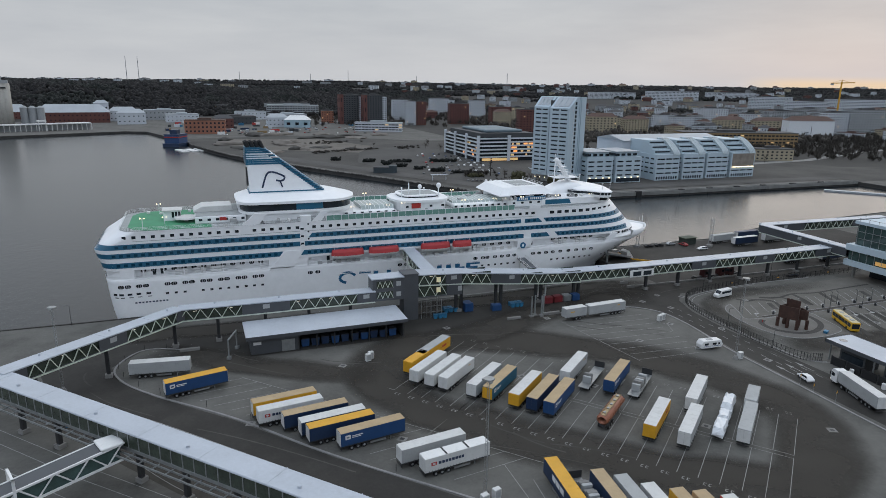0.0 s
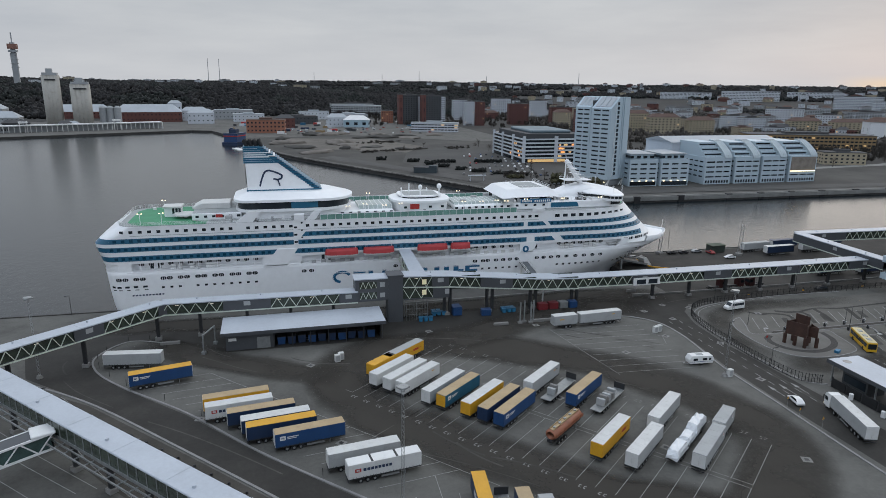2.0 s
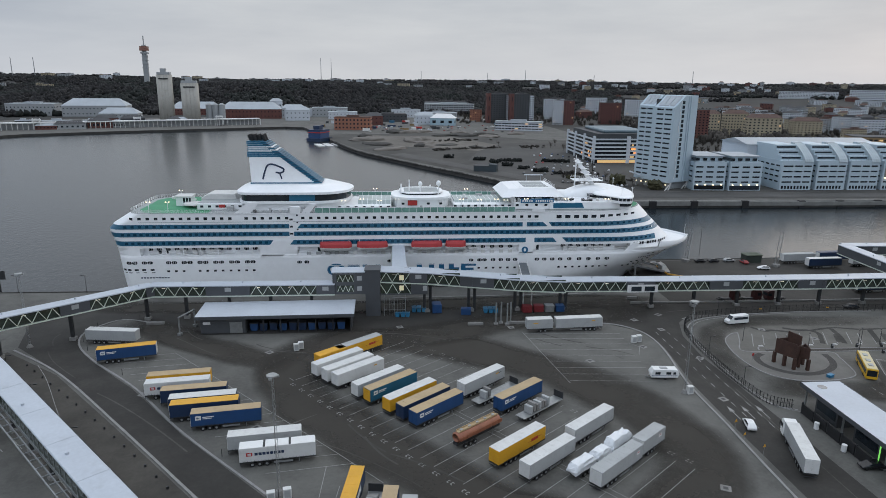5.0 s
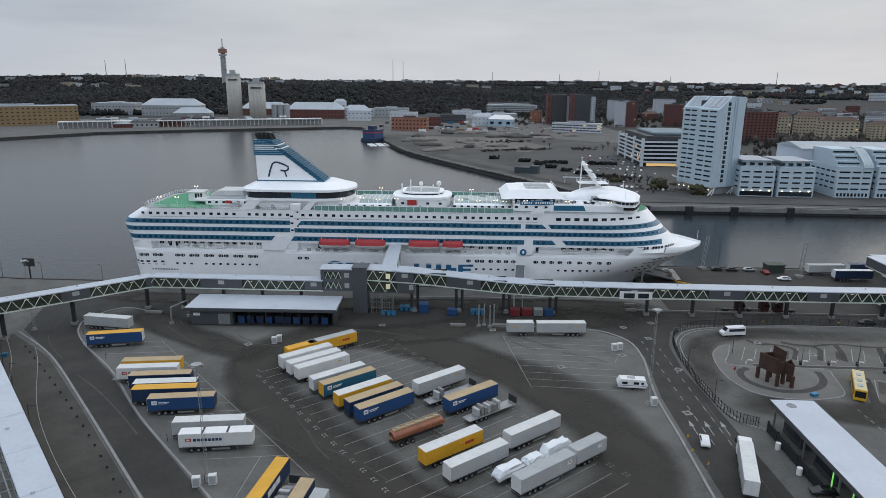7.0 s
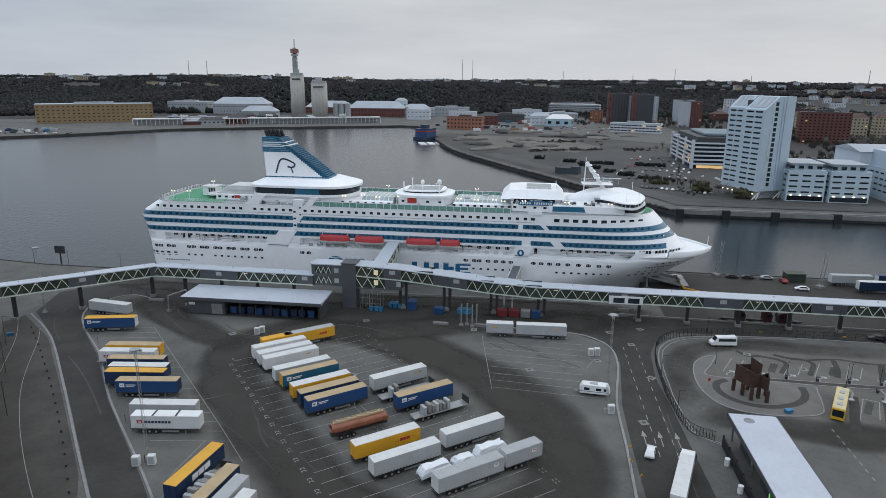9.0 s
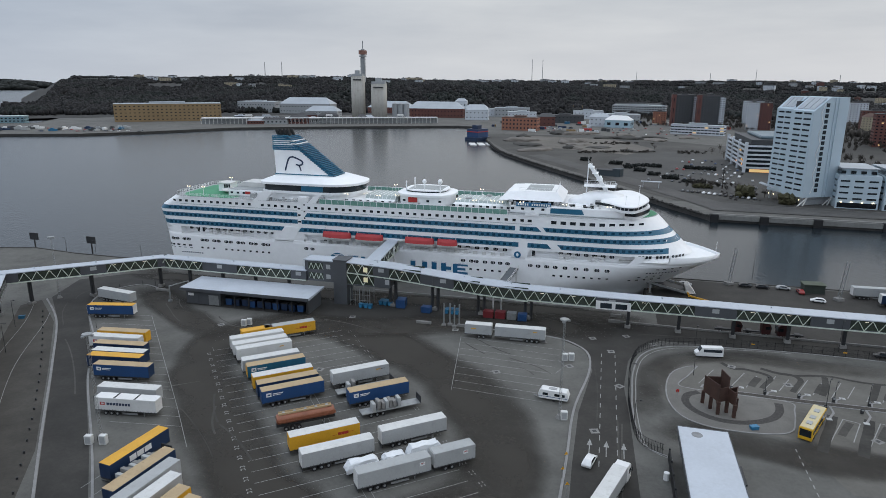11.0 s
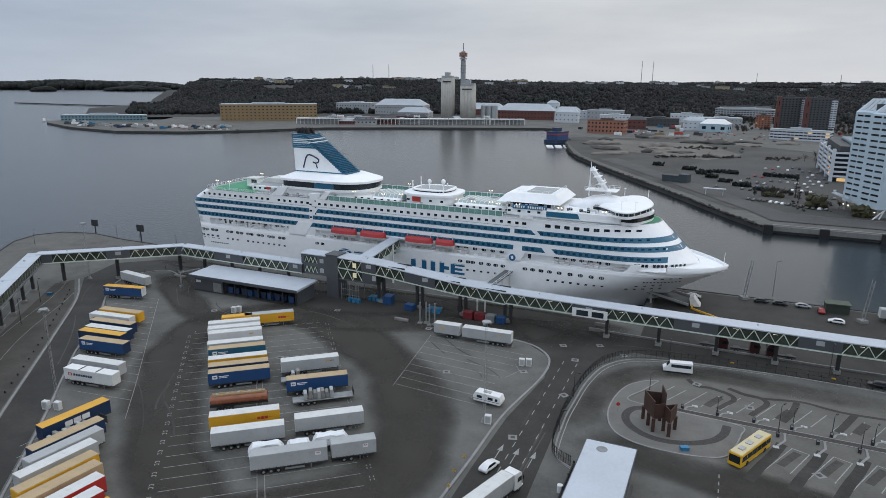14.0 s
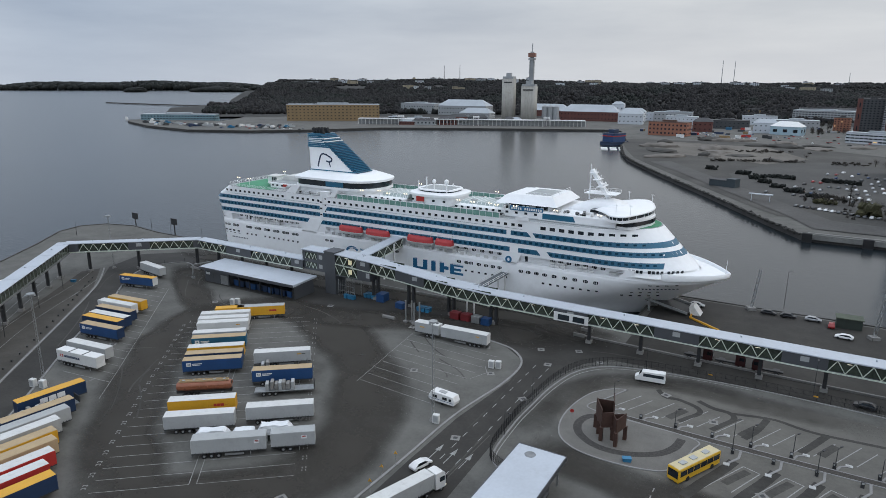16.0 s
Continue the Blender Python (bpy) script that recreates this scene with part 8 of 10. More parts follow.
for x, y, w, h in ((533, 788, 41, 26), (590, 788, 35, 22), (763, 790, 45, 20), (793, 741, 49, 21), (486, 845, 32, 28), (530, 852, 31, 28), (466, 970, 27, 24)):
    block(x, y, w, 16, h, V0 + 8, Y_, M_rooftile, "ochre apartment house with a brown hipped roof", 7, 8, "apartment_house", pitched=True, lit=1)
for x, y, w, h in ((1334, 1931, 161, 39), (1468, 1788, 171, 45), (1715, 1791, 168, 43), (1484, 1400, 115, 38), (1364, 1181, 94, 33), (1455, 1252, 100, 27), (1617, 1239, 174, 36), (1135, 1050, 67, 27), (1020, 930, 70, 32), (1180, 1010, 60, 34), (960, 1010, 60, 33), (880, 960, 50, 30), (1100, 900, 60, 28)):
    block(x, y, w, 14, h * (1.12 if w > 90 else 0.8), V0 - 2, W_ if w > 90 else G_, M_roofdark, "long pale slab of flats on the hill", 10, int(w / 4.2), "slab_block", w_share=0.55, balconies=w > 60)
patch("park_ground", [(545, 425), (640, 405), (1400, 560), (1400, 1300), (300, 1300), (310, 720), (470, 560)], 0.17, mat("park_soil", (0.040, 0.038, 0.034), 0.95, scale=0.02, vary=0.45, stain=0.4, grain=60), "dark winter park ground between the houses")
patch("town_ground", [(300, 1296), (1396, 1296), (1396, 560), (4200, 760), (4200, 2600), (300, 2600)], 0.24, mat("park_soil", (0.04, 0.038, 0.034)), "dark ground of the far town")
patch("town_street", [(430, 455), (560, 470), (700, 520), (1000, 560), (1000, 570), (700, 530), (560, 480), (430, 465)], 0.2, M_concrete, "pale street below the park", "road")
rnd = random.Random(77)
taken = []
while len(taken) < 60:
    x, y = rnd.uniform(620, 1450), rnd.uniform(720, 1330)
    if math.degrees(math.atan2(x - 90, y)) < 30 or any(math.hypot(x - a, y - b) < 44 for a, b in taken):
        continue
    taken.append((x, y))
    w, h = rnd.uniform(15, 27), rnd.uniform(15, 24)
    block(x, y, w, 15, h, rnd.choice((V0, V0 - 30, V0 + 30)) + rnd.uniform(-8, 8), rnd.choice((W_, W_, W_, G_, Y_)), rnd.choice((M_roofdark, M_rooftile)), "pale apartment block among bare trees", int(h / 3), int(w / 3.2), "apartment_building",
          pitched=rnd.random() < 0.4, lit=1 if rnd.random() < 0.35 else 0, balconies=rnd.random() < 0.5)
t = thing("tower_crane", 1117, 900, 0, 0, "yellow tower crane above the far roofs", "crane")
for nm, p, q, w in (("tower", (0, 0, 0), (0, 0, 80), 2.0), ("jib", (-26, 0, 77.5), (32, 0, 79), 1.6), ("apex", (0, 0, 78), (0, 0, 84), 1.0), ("stay", (0, 0, 83.5), (24, 0, 79), 0.4), ("stay", (0, 0, 83.5), (-24, 0, 78), 0.4)):
    bm = bmesh.new()
    beam(bm, p, q, w, w)
    part(nm, bm, M_yellow, t)
bm = bmesh.new()
box(bm, -26, -21, -1.4, 1.4, 74, 77)
part("counterweight", bm, M_facade_g, t)
rnd = random.Random(21)
for k in range(330):
    a, d = radians(rnd.uniform(14, 66)), 950 * 4.1 ** (rnd.random() ** 1.1)
    x, y = 90 + math.sin(a) * d, math.cos(a) * d
    if d < 1250 and a < radians(36):
        continue
    w, h = rnd.uniform(13, 34), rnd.uniform(9, 15) + (4 if d > 2300 else 0)
    block(x, y, w, 14, h, -math.degrees(a) + rnd.uniform(-30, 30), rnd.choice((W_, W_, W_, Y_, G_, R_)), rnd.choice((M_roofdark, M_rooftile, M_roofdark)),
          "distant town building", int(h / 3), int(w / 3.4), "town_building", pitched=rnd.random() < 0.4, base=max(hill(x, y), 0), lit=1 if rnd.random() < 0.3 else 0)
for k in range(70):
    a, d = radians(rnd.uniform(-42, 16)), rnd.uniform(2500, 4500)
    x, y = 90 + math.sin(a) * d, math.cos(a) * d
    if x < -1100 and y < 1400 + (-1190 - x) * 1.13:
        continue
    w, h = rnd.uniform(14, 55), rnd.uniform(7, 14)
    block(x, y, w, 14, h, -math.degrees(a) + rnd.uniform(-20, 20), rnd.choice((W_, W_, G_, Y_)), M_roofdark, "distant pale building among trees", 4, int(w / 6), "town_building", base=max(hill(x, y), 0) + 6)
block(791, 672, 63, 20, 25, V0, M_film, M_rooftile, "building wrapped in white scaffold sheeting", 1, 1, "wrapped_building", w_share=0.01, pitched=True)
block(591, 595, 135, 30, 16.8, V0, M_mustard, M_roofdark, "long ochre office with lit windows", 4, 30, "office_row", lit=16, w_share=0.7)
block(522, 480, 37, 14, 10.8, V0, Y_, M_roofdark, "low ochre building by the road", 3, 8, "low_building")
block(242, 911, 67, 14, 12, V0, W_, M_rooflight, "long low white building with ribbon windows", 3, 14, "low_building", w_share=0.85, lit=4)
block(182, 1350, 101, 25, 20, V0 + 8, G_, M_rooflight, "grey office building", 5, 20, "office_row", w_share=0.7)
block(10, 908, 50, 20, 17, V0 + 14, O_, M_rooftile, "salmon brick warehouse", 3, 10, "warehouse")
block(142, 1009, 38, 22, 11, V0 + 6, mat("pale_blue_sheet", (0.33, 0.45, 0.52), 0.5, scale=0.1, vary=0.1), M_white, "pale blue hall with a white roof", 1, 3, "storage_hall", pitched=True)
for x, y, w, d, h, lab, mt, rf in ((-178, 1159, 102, 40, 16, "long brick shed with pale roof", R_, M_rooflight), (-110, 1195, 42, 20, 17, "pale shed", W_, M_rooflight), (-68, 1238, 59, 20, 14, "pale shed", W_, M_rooflight), (92, 1221, 53, 16, 14, "pale shed", W_, M_rooflight),
                                   (-451, 1190, 104, 40, 19, "grey-blue shed with a light roof", G_, M_rooflight), (-562, 1198, 78, 40, 21, "shed with a curved light roof", G_, M_rooflight), (-145, 1223, 22, 16, 28, "pale tall shed", W_, M_rooflight),
                                   (-92, 1113, 40, 20, 17, "pale shed with towers", W_, M_rooflight), (-49, 1233, 65, 22, 16, "pale shed", G_, M_rooflight), (58, 1499, 79, 20, 13, "low mustard building", M_mustard, M_roofdark), (186, 1436, 91, 25, 21, "grey office", G_, M_roofdark),
                                   (12, 936, 41, 20, 11, "brick shed", R_, M_roofdark), (38, 1005, 26, 18, 14, "red shed", R_, M_roofdark), (117, 1026, 31, 18, 14, "pale shed", W_, M_rooflight), (60, 1090, 60, 30, 12, "dark shed", D_, M_roofdark), (150, 1150, 60, 30, 12, "grey shed", G_, M_rooflight),
                                   (-300, 1260, 90, 40, 12, "red long shed", R_, M_rooflight), (-700, 1150, 70, 30, 10, "low red shed", R_, M_roofdark), (-380, 1110, 60, 30, 10, "low pale shed", G_, M_rooflight), (-20, 1160, 50, 24, 12, "pale shed", W_, M_rooflight)):
    block(x, y, w, d, h, 6, mt, rf, lab, 2, int(w / 6), "warehouse", w_share=0.3, h_share=0.2, pitched=rnd.random() < 0.4)
block(-549, 909, 158, 34, 27, 36, M_mustard, M_rooflight, "long mustard-yellow warehouse on the quay", 5, 24, "quay_warehouse", w_share=0.4, h_share=0.25)
block(-777, 770, 128, 22, 9.5, 30, mat("teal_shed", (0.16, 0.26, 0.30), 0.6, scale=0.1, vary=0.15), M_rooflight, "low teal shed on the pier", 2, 24, "pier_shed", w_share=0.5)


# grain silos
def silo(x, y, w, d, h):
    t = thing("grain_silo", x, y, 0, 10, "tall grey concrete grain silo", "silo", "silos")
    n = 4
    for k in range(n):
        for j in range(2):
            bm = bmesh.new()
            tube(bm, (-w / 2 + w * (k + 0.5) / n, d * (j + 0.5) / 2, -2), (-w / 2 + w * (k + 0.5) / n, d * (j + 0.5) / 2, h), max(w / n, d / 2) * 0.56, 16)
            part("cell", bm, mat("silo_concrete", (0.40, 0.385, 0.35), 0.85, scale=0.06, vary=0.14, stain=0.3), t, smooth=True)
    bm = bmesh.new()
    box(bm, -w / 2 - 0.5, w / 2 + 0.5, -0.5, d + 0.5, h, h + 3.5)
    box(bm, -w * 0.25, w * 0.2, d * 0.2, d * 0.8, h + 3.5, h + 9)
    part("head_house", bm, M_facade_g, t)
    bm = bmesh.new()
    for z in np.arange(8, h - 6, 8):
        box(bm, w / 2 + 0.2, w / 2 + 0.6, d * 0.4, d * 0.55, z, z + 3)
    part("slot_windows", bm, M_dark, t, kind="stuff")
    bm = bmesh.new()
    box(bm, -w * 0.4, w * 0.4, -1.0, -0.3, h - 7, h - 5)
    part("vents", bm, M_dark, t)


silo(-279, 1036, 17, 16, 72)
silo(-243, 1038, 21, 17, 60)
for k in range(3):
    t = thing("steel_tank", -222 + k * 10, 1062, 0, 0, "round pale steel storage tank", "tank", "tanks")
    bm = bmesh.new()
    tube(bm, (0, 0, -2), (0, 0, 27), 4.9, 18)
    tube(bm, (0, 0, 27), (0, 0, 29.5), 5.2, 18, 1.5)
    part("shell", bm, M_facade_g, t)
# television tower
t = thing("television_tower", -618, 1940, 32, 10, "tall concrete television tower with a reddish head", "tower")
for nm, d, m_ in (("shaft", (-6.5, 6.5, -6.5, 6.5, -5, 96), M_facade_g), ("pod", (-9.5, 9.5, -9.5, 9.5, 98, 103), M_facade_g), ("pod", (-10.5, 10.5, -10.5, 10.5, 106, 118), mat("reddish_tower_head", (0.24, 0.12, 0.09), 0.7, scale=0.05, vary=0.2)),
                  ("neck", (-5, 5, -5, 5, 96, 122), M_facade_g), ("pod", (-7, 7, -7, 7, 90, 93), M_facade_g), ("mast", (-1.2, 1.2, -1.2, 1.2, 122, 146), M_facade_g)):
    bm = bmesh.new()
    box(bm, *d)
    part(nm, bm, m_, t)
for z in (60, 70, 80):
    bm = bmesh.new()
    box(bm, -8, 8, -8, 8, z, z + 1.6)
    part("gallery", bm, M_facade_g, t)
for x, y, z in ((-300, 3600, 150), (-250, 3650, 150), (620, 3800, 85), (1180, 3600, 80), (250, 4000, 95), (-1400, 2900, 120), (-1500, 2920, 120), (900, 4100, 110), (1600, 3300, 100)):
    t = thing("far_mast", x, y, 20, 0, "thin far radio mast or chimney", "mast", "far masts")
    bm = bmesh.new()
    tube(bm, (0, 0, 0), (0, 0, z), 2.2, 6, 1.2)
    part("shaft", bm, M_facade_g, t)
# white landing sheds along the north quay
t = thing("quay_shed", -463, 866, 0, 24, "long white open quay shed with a flat roof", "shed")
for k in range(12):
    bm = bmesh.new()
    box(bm, k * 30, k * 30 + 29.5, 0, 12, 8.2, 9.4)
    part("roof", bm, M_white, t)
bm = bmesh.new()
box(bm, 0, 360, 8, 12, 0, 8.2)
part("wall", bm, M_facade_g, t)
POST = box_mesh("post", M_white, -0.4, 0.4, -0.4, 0.4, 0, 8.2)
for k in range(61):
    shared("post", POST, t, pose(k * 6.0, 0.8, 0))
for k in (70, 190, 300):
    bm = bmesh.new()
    for s in (-4, 4):
        beam(bm, (k + s, -3, 0), (k + s, -3, 15), 0.8, 0.8)
    box(bm, k - 5, k + 5, -4, 2, 12, 14)
    part("gantry", bm, M_white, t)
# pontoon jetty and breakwater
for x0, y0, x1, y1 in ((-1671, 1222, -1420, 1215), (-1420, 1215, -1190, 1228)):
    bm = bmesh.new()
    beam(bm, (x0, y0, -0.6), (x1, y1, -0.6), 8, 2.4)
    tagged(new("jetty", finish("jetty", bm, M_wall_quay)), "long low dark jetty out in the water", "jetty", kind="structure")
# blue barge at the corner of the quay
t = thing("barge", -22, 778, WATER, 66, "dark blue barge with a deck house moored at the quay", "barge")
for nm, d, m_ in (("hull", (-14, 14, -9, 9, -1, 3.5), M_navy), ("deck_house", (-11, 10, -8, 8, 3.5, 12.5), mat("barge_blue", (0.02, 0.06, 0.16), 0.5, scale=0.1, vary=0.2)), ("roof", (-11.4, 10.4, -8.4, 8.4, 12.5, 13.2), M_navy), ("wheel_house", (-6, 2, -4, 4, 13.2, 17.5), M_navy), ("red_band", (-11.6, 10.6, -8.2, 8.2, 9.6, 10.6), M_red)):
    bm = bmesh.new()
    box(bm, *d)
    part(nm, bm, m_, t)
for k in range(4):
    t = thing("white_pontoon", -16 + k * 9, 720 + k * 3, WATER, 18, "small white floating pontoon", "pontoon", "pontoons")
    bm = bmesh.new()
    for j in range(2):
        box(bm, -3.5, 3.5, -14 + j * 14, -2 + j * 14, -0.3, 0.8)
    part("float", bm, M_white, t)
# mooring dolphins on the far quay
DOL = box_mesh("fender", M_black, -2.1, 2.1, -1.4, 1.0, WATER - 1, 1.7, bev=0.3)
for x in (190, 214, 239, 270, 305, 329, 353, 377, 405, 433):
    t = thing("fender_pile", x, 353.2, 0, 0, "black rubber fender pile on the far quay", "fender", "fender piles")
    shared("fender", DOL, t)
bm = bmesh.new()
ribbon(bm, [(190, 358), (470, 356)], 1.2, 0.0, 1.0)
sheet("quay_parapet", bm, M_concrete, "low concrete parapet on the far quay", "parapet")
bm = bmesh.new()
ribbon(bm, [(189.5, 354.0), (300, 352.2), (470, 351.2)], 0.8, -1.3, 1.1)
sheet("quay_face", bm, mat("pale_quay_concrete", (0.19, 0.19, 0.18), 0.85, scale=0.15, vary=0.3, stain=0.5), "pale concrete face of the far quay", "quay wall")
rq = random.Random(41)
EDGE = smooth_line([(189, 355), (171, 384), (131, 455), (88, 527), (36, 622), (12, 690), (-6, 752)], 10)
spots = []
for (x0, y0), (x1, y1) in zip(EDGE, EDGE[1:]):
    for k in range(int(math.hypot(x1 - x0, y1 - y0) / 0.55)):
        u, o = rq.random(), rq.uniform(-2.2, 1.4)
        d = Vector((x1 - x0, y1 - y0)).normalized()
        w = rq.uniform(0.7, 1.9)
        spots.append((x0 + (x1 - x0) * u - d.y * o, y0 + (y1 - y0) * u + d.x * o, -0.4 if o > -0.8 else WATER + 0.6, w, w * 0.8))
rubble = woods("quay_rubble", spots, mat("dark_rubble", (0.045, 0.043, 0.040), 0.95, scale=0.4, vary=0.5), "dark rubble stones along the far quay edge", 45)
rubble["category"] = "rubble"
# pontoon strip at the basin's end
t = thing("floating_stage", 438, 320, WATER, -48, "long pale floating landing stage", "pontoon")
bm = bmesh.new()
box(bm, -26, 26, -2.5, 2.5, -0.4, 1.0)
part("deck", bm, M_rooflight, t)
# black kiosk in the far car park
t = thing("kiosk", 136, 492, 0, -20, "dark flat-roofed cabin in the far car park", "cabin")
bm = bmesh.new()
box(bm, -9, 3, -4, 4, 0, 4.4)
box(bm, 3, 9, -4, 3, 0, 6.0)
part("wall", bm, mat("blue_black_cabin", (0.035, 0.05, 0.06), 0.6, scale=0.2, vary=0.2), t)
bm = bmesh.new()
box(bm, -9.3, 3.2, -4.3, 4.3, 4.4, 4.7)
part("roof", bm, M_roofdark, t)
# earth heaps
rnd = random.Random(5)
for k in range(26):
    x, y = rnd.uniform(30, 230), rnd.uniform(640, 880)
    if x < 60 and y < 690:
        continue
    bm = bmesh.new()
    bmesh.ops.create_icosphere(bm, subdivisions=3, radius=1)
    sx, sy, sz = rnd.uniform(6, 22), rnd.uniform(5, 14), rnd.uniform(1.5, 4.5)
    for v in bm.verts:
        n = 1 + 0.35 * noise.noise(v.co * 2 + Vector((k, 0, 0)))
        v.co = Vector((v.co.x * sx * n, v.co.y * sy * n, v.co.z * sz * n))
    ob = tagged(new("earth_heap", finish("earth_heap", bm, M_rubble if k % 2 else M_gravel, True)), "low heap of earth and rubble", "heap", "earth heaps")
    ob.matrix_basis = pose(x, y, 0, 0, 0, rnd.uniform(0, 180))


# trees and bushes near the far quay
def tree(x, y, h, fir=False, seed=0):
    rr = random.Random(seed)
    t = thing("fir_tree" if fir else "bare_tree", x, y, 0, rr.uniform(0, 360), "dark green fir tree by the quay" if fir else "bare winter tree with fine twigs", "tree", "trees by the far quay")
    bm = bmesh.new()
    tube(bm, (0, 0, -0.3), (0, 0, h * (0.9 if fir else 0.55)), h * 0.03, 7, h * 0.008)
    part("trunk", bm, M_trunk, t)
    bm = bmesh.new()
    if fir:
        for i in range(150):
            z = rr.uniform(0.12, 0.98)
            rad = h * 0.24 * (1 - z) * rr.uniform(0.5, 1.1) + 0.1
            b = rr.uniform(0, 6.28)
            c = Vector((math.cos(b) * rad, math.sin(b) * rad, z * h))
            q = [c + Vector((rr.uniform(-1, 1), rr.uniform(-1, 1), rr.uniform(-0.5, 0.4))) * h * 0.06 for _ in range(3)]
            bm.faces.new([bm.verts.new(p) for p in q])
        part("crown", bm, M_fir, t)
    else:
        for i in range(26):
            b, e = rr.uniform(0, 6.28), rr.uniform(0.3, 1.2)
            p0 = Vector((0, 0, h * rr.uniform(0.25, 0.55)))
            p1 = p0 + Vector((math.cos(b) * math.cos(e), math.sin(b) * math.cos(e), math.sin(e))) * h * rr.uniform(0.3, 0.5)
            tube(bm, p0, p1, h * 0.009, 4, h * 0.002)
            for j in range(5):
                q0 = p0.lerp(p1, rr.uniform(0.3, 1))
                q1 = q0 + Vector((rr.uniform(-1, 1), rr.uniform(-1, 1), rr.uniform(-0.1, 1))) * h * 0.14
                tube(bm, q0, q1, h * 0.003, 3, h * 0.001)
        part("crown", bm, M_trunk, t)


for k, (x, y, h, f) in enumerate([(208, 452, 14, True), (214, 440, 9, False), (222, 432, 8, False), (200, 446, 8, False), (228, 424, 7, False), (190, 470, 6, False), (236, 640, 9, False), (240, 690, 10, False), (150, 660, 6, False), (178, 690, 7, False), (230, 670, 8, False),
                                  (500, 470, 10, False), (540, 520, 11, False), (560, 540, 12, True), (610, 640, 12, False), (640, 660, 13, False), (580, 690, 12, False), (700, 690, 12, False), (560, 720, 13, True), (650, 730, 12, False)]):
    tree(x, y, h, f, k)
spots = [(rnd.uniform(205, 262), rnd.uniform(405, 445), -0.3, rnd.uniform(2, 5), rnd.uniform(1, 2.6)) for k in range(60)]
twigs("bushes_far_quay", [s for s in spots if not (225 < s[0] < 262 and s[1] > 396 and s[1] < 430)], M_scrub, "low bare bushes on the far quay", 31)
spots = []
for k in range(4200):
    x, y = rnd.uniform(170, 1250), rnd.uniform(480, 1500)
    if y < 1010 and x < 335 or y < 560 and x < 470:
        continue
    if noise.noise(Vector((x / 60, y / 60, 5))) > -0.18:
        spots.append((x, y, -0.5, rnd.uniform(6, 11), rnd.uniform(6, 12)))
for k in range(900):
    x, y = rnd.uniform(545, 1000), rnd.uniform(425, 720)
    if y > 425 + max(0, 620 - x) * 0.8 and not (580 < x < 740 and 585 < y < 630):
        spots.append((x, y, -0.5, rnd.uniform(7, 12), rnd.uniform(7, 13)))
wood = []
while len(wood) < 5200:
    x, y = rnd.uniform(430, 1500), rnd.uniform(560, 1380)
    if noise.noise(Vector((x / 55, y / 55, 8))) > 0.02 and y > 700 - (x - 430) * 0.25:
        wood.append((x, y, -0.6, rnd.uniform(4, 8), rnd.uniform(6, 12)))
woods("woods_town", wood, M_scrub, "dark bare trees between the town houses", 33)
twigs("bushes_town", spots, M_scrub, "bare trees between the houses", 32)


# evergreen shrubs and scrub of the far car park
def shrub(x, y, L, w, h, a, material, label, seed):
    rs = np.random.RandomState(seed)
    V, F = [], []
    for i in range(int(L * 5)):
        c = np.array((rs.uniform(-L / 2, L / 2), rs.uniform(-w / 2, w / 2), h * rs.uniform(0.2, 0.8)))
        k = len(V)
        for p in ICO_V * (1 + rs.uniform(-0.45, 0.45, (12, 1))):
            V.append(tuple(c + p * h * 0.32))
        F += [(u + k, v + k, q + k) for u, v, q in ICO_F]
    me = bpy.data.meshes.new("shrub")
    me.from_pydata(V, [], F)
    me.materials.append(material)
    ob = tagged(new("shrub", me), label, "shrub", "shrubs of the far car park")
    ob.matrix_basis = pose(x, y, 0.1, 0, 0, a)


for k, (x, y, L, h) in enumerate(((140, 560.7, 10, 3.2), (149.5, 539, 8, 3.0), (158.2, 521.7, 8, 3.2), (167, 553, 18, 3.0), (168, 503, 9, 3.0), (178, 487, 11, 3.4), (205, 547, 24, 3.0), (114.5, 580, 8, 3.2), (153, 548, 10, 3.0), (192, 474, 14, 2.4))):
    shrub(x, y, L, 3.2, h, -12, M_fir, "dark evergreen shrub in the far car park", 60 + k)
M_olive = mat("olive_shrub", (0.045, 0.042, 0.018), 0.9, scale=0.4, vary=0.4)
for k, (x, y, L, h) in enumerate(((216, 421, 8, 7), (235.5, 404, 7, 6), (196, 452, 12, 3))):
    shrub(x, y, L, 6, h, 0, M_olive, "large olive-brown shrub by the far quay", 80 + k)
rs = random.Random(6)
spots = [(105 + 72 * u + rs.uniform(-2, 2), 643 + 30 * u + rs.uniform(-5, 5), 0, rs.uniform(4, 7), rs.uniform(1.2, 3)) for u in (rs.random() for _ in range(70))]
spots += [(rs.gauss(210, 7), rs.gauss(676, 7), 0, 5, rs.uniform(1.2, 3)) for _ in range(25)] + [(rs.gauss(142, 14), rs.gauss(752, 8), 0, 6, rs.uniform(1.2, 3)) for _ in range(40)]
spots += [(rs.gauss(200, 7), rs.gauss(458, 6), 0, 5, rs.uniform(3, 6)) for _ in range(25)]
twigs("scrub_far_site", spots, M_scrub, "bare scrub on the cleared site", 44)
t = thing("white_gantry", 162.5, 441.5, 0, -4, "white frame gantry on the far quay", "gantry")
for nm, d in (("post", (-5.2, -4.8, -0.2, 0.2, 0, 4.2)), ("post", (4.8, 5.2, -0.2, 0.2, 0, 4.2)), ("crossbeam", (-6.5, 6.5, -1.2, 1.2, 4.2, 4.6))):
    bm = bmesh.new()
    box(bm, *d)
    part(nm, bm, M_facade_w, t)

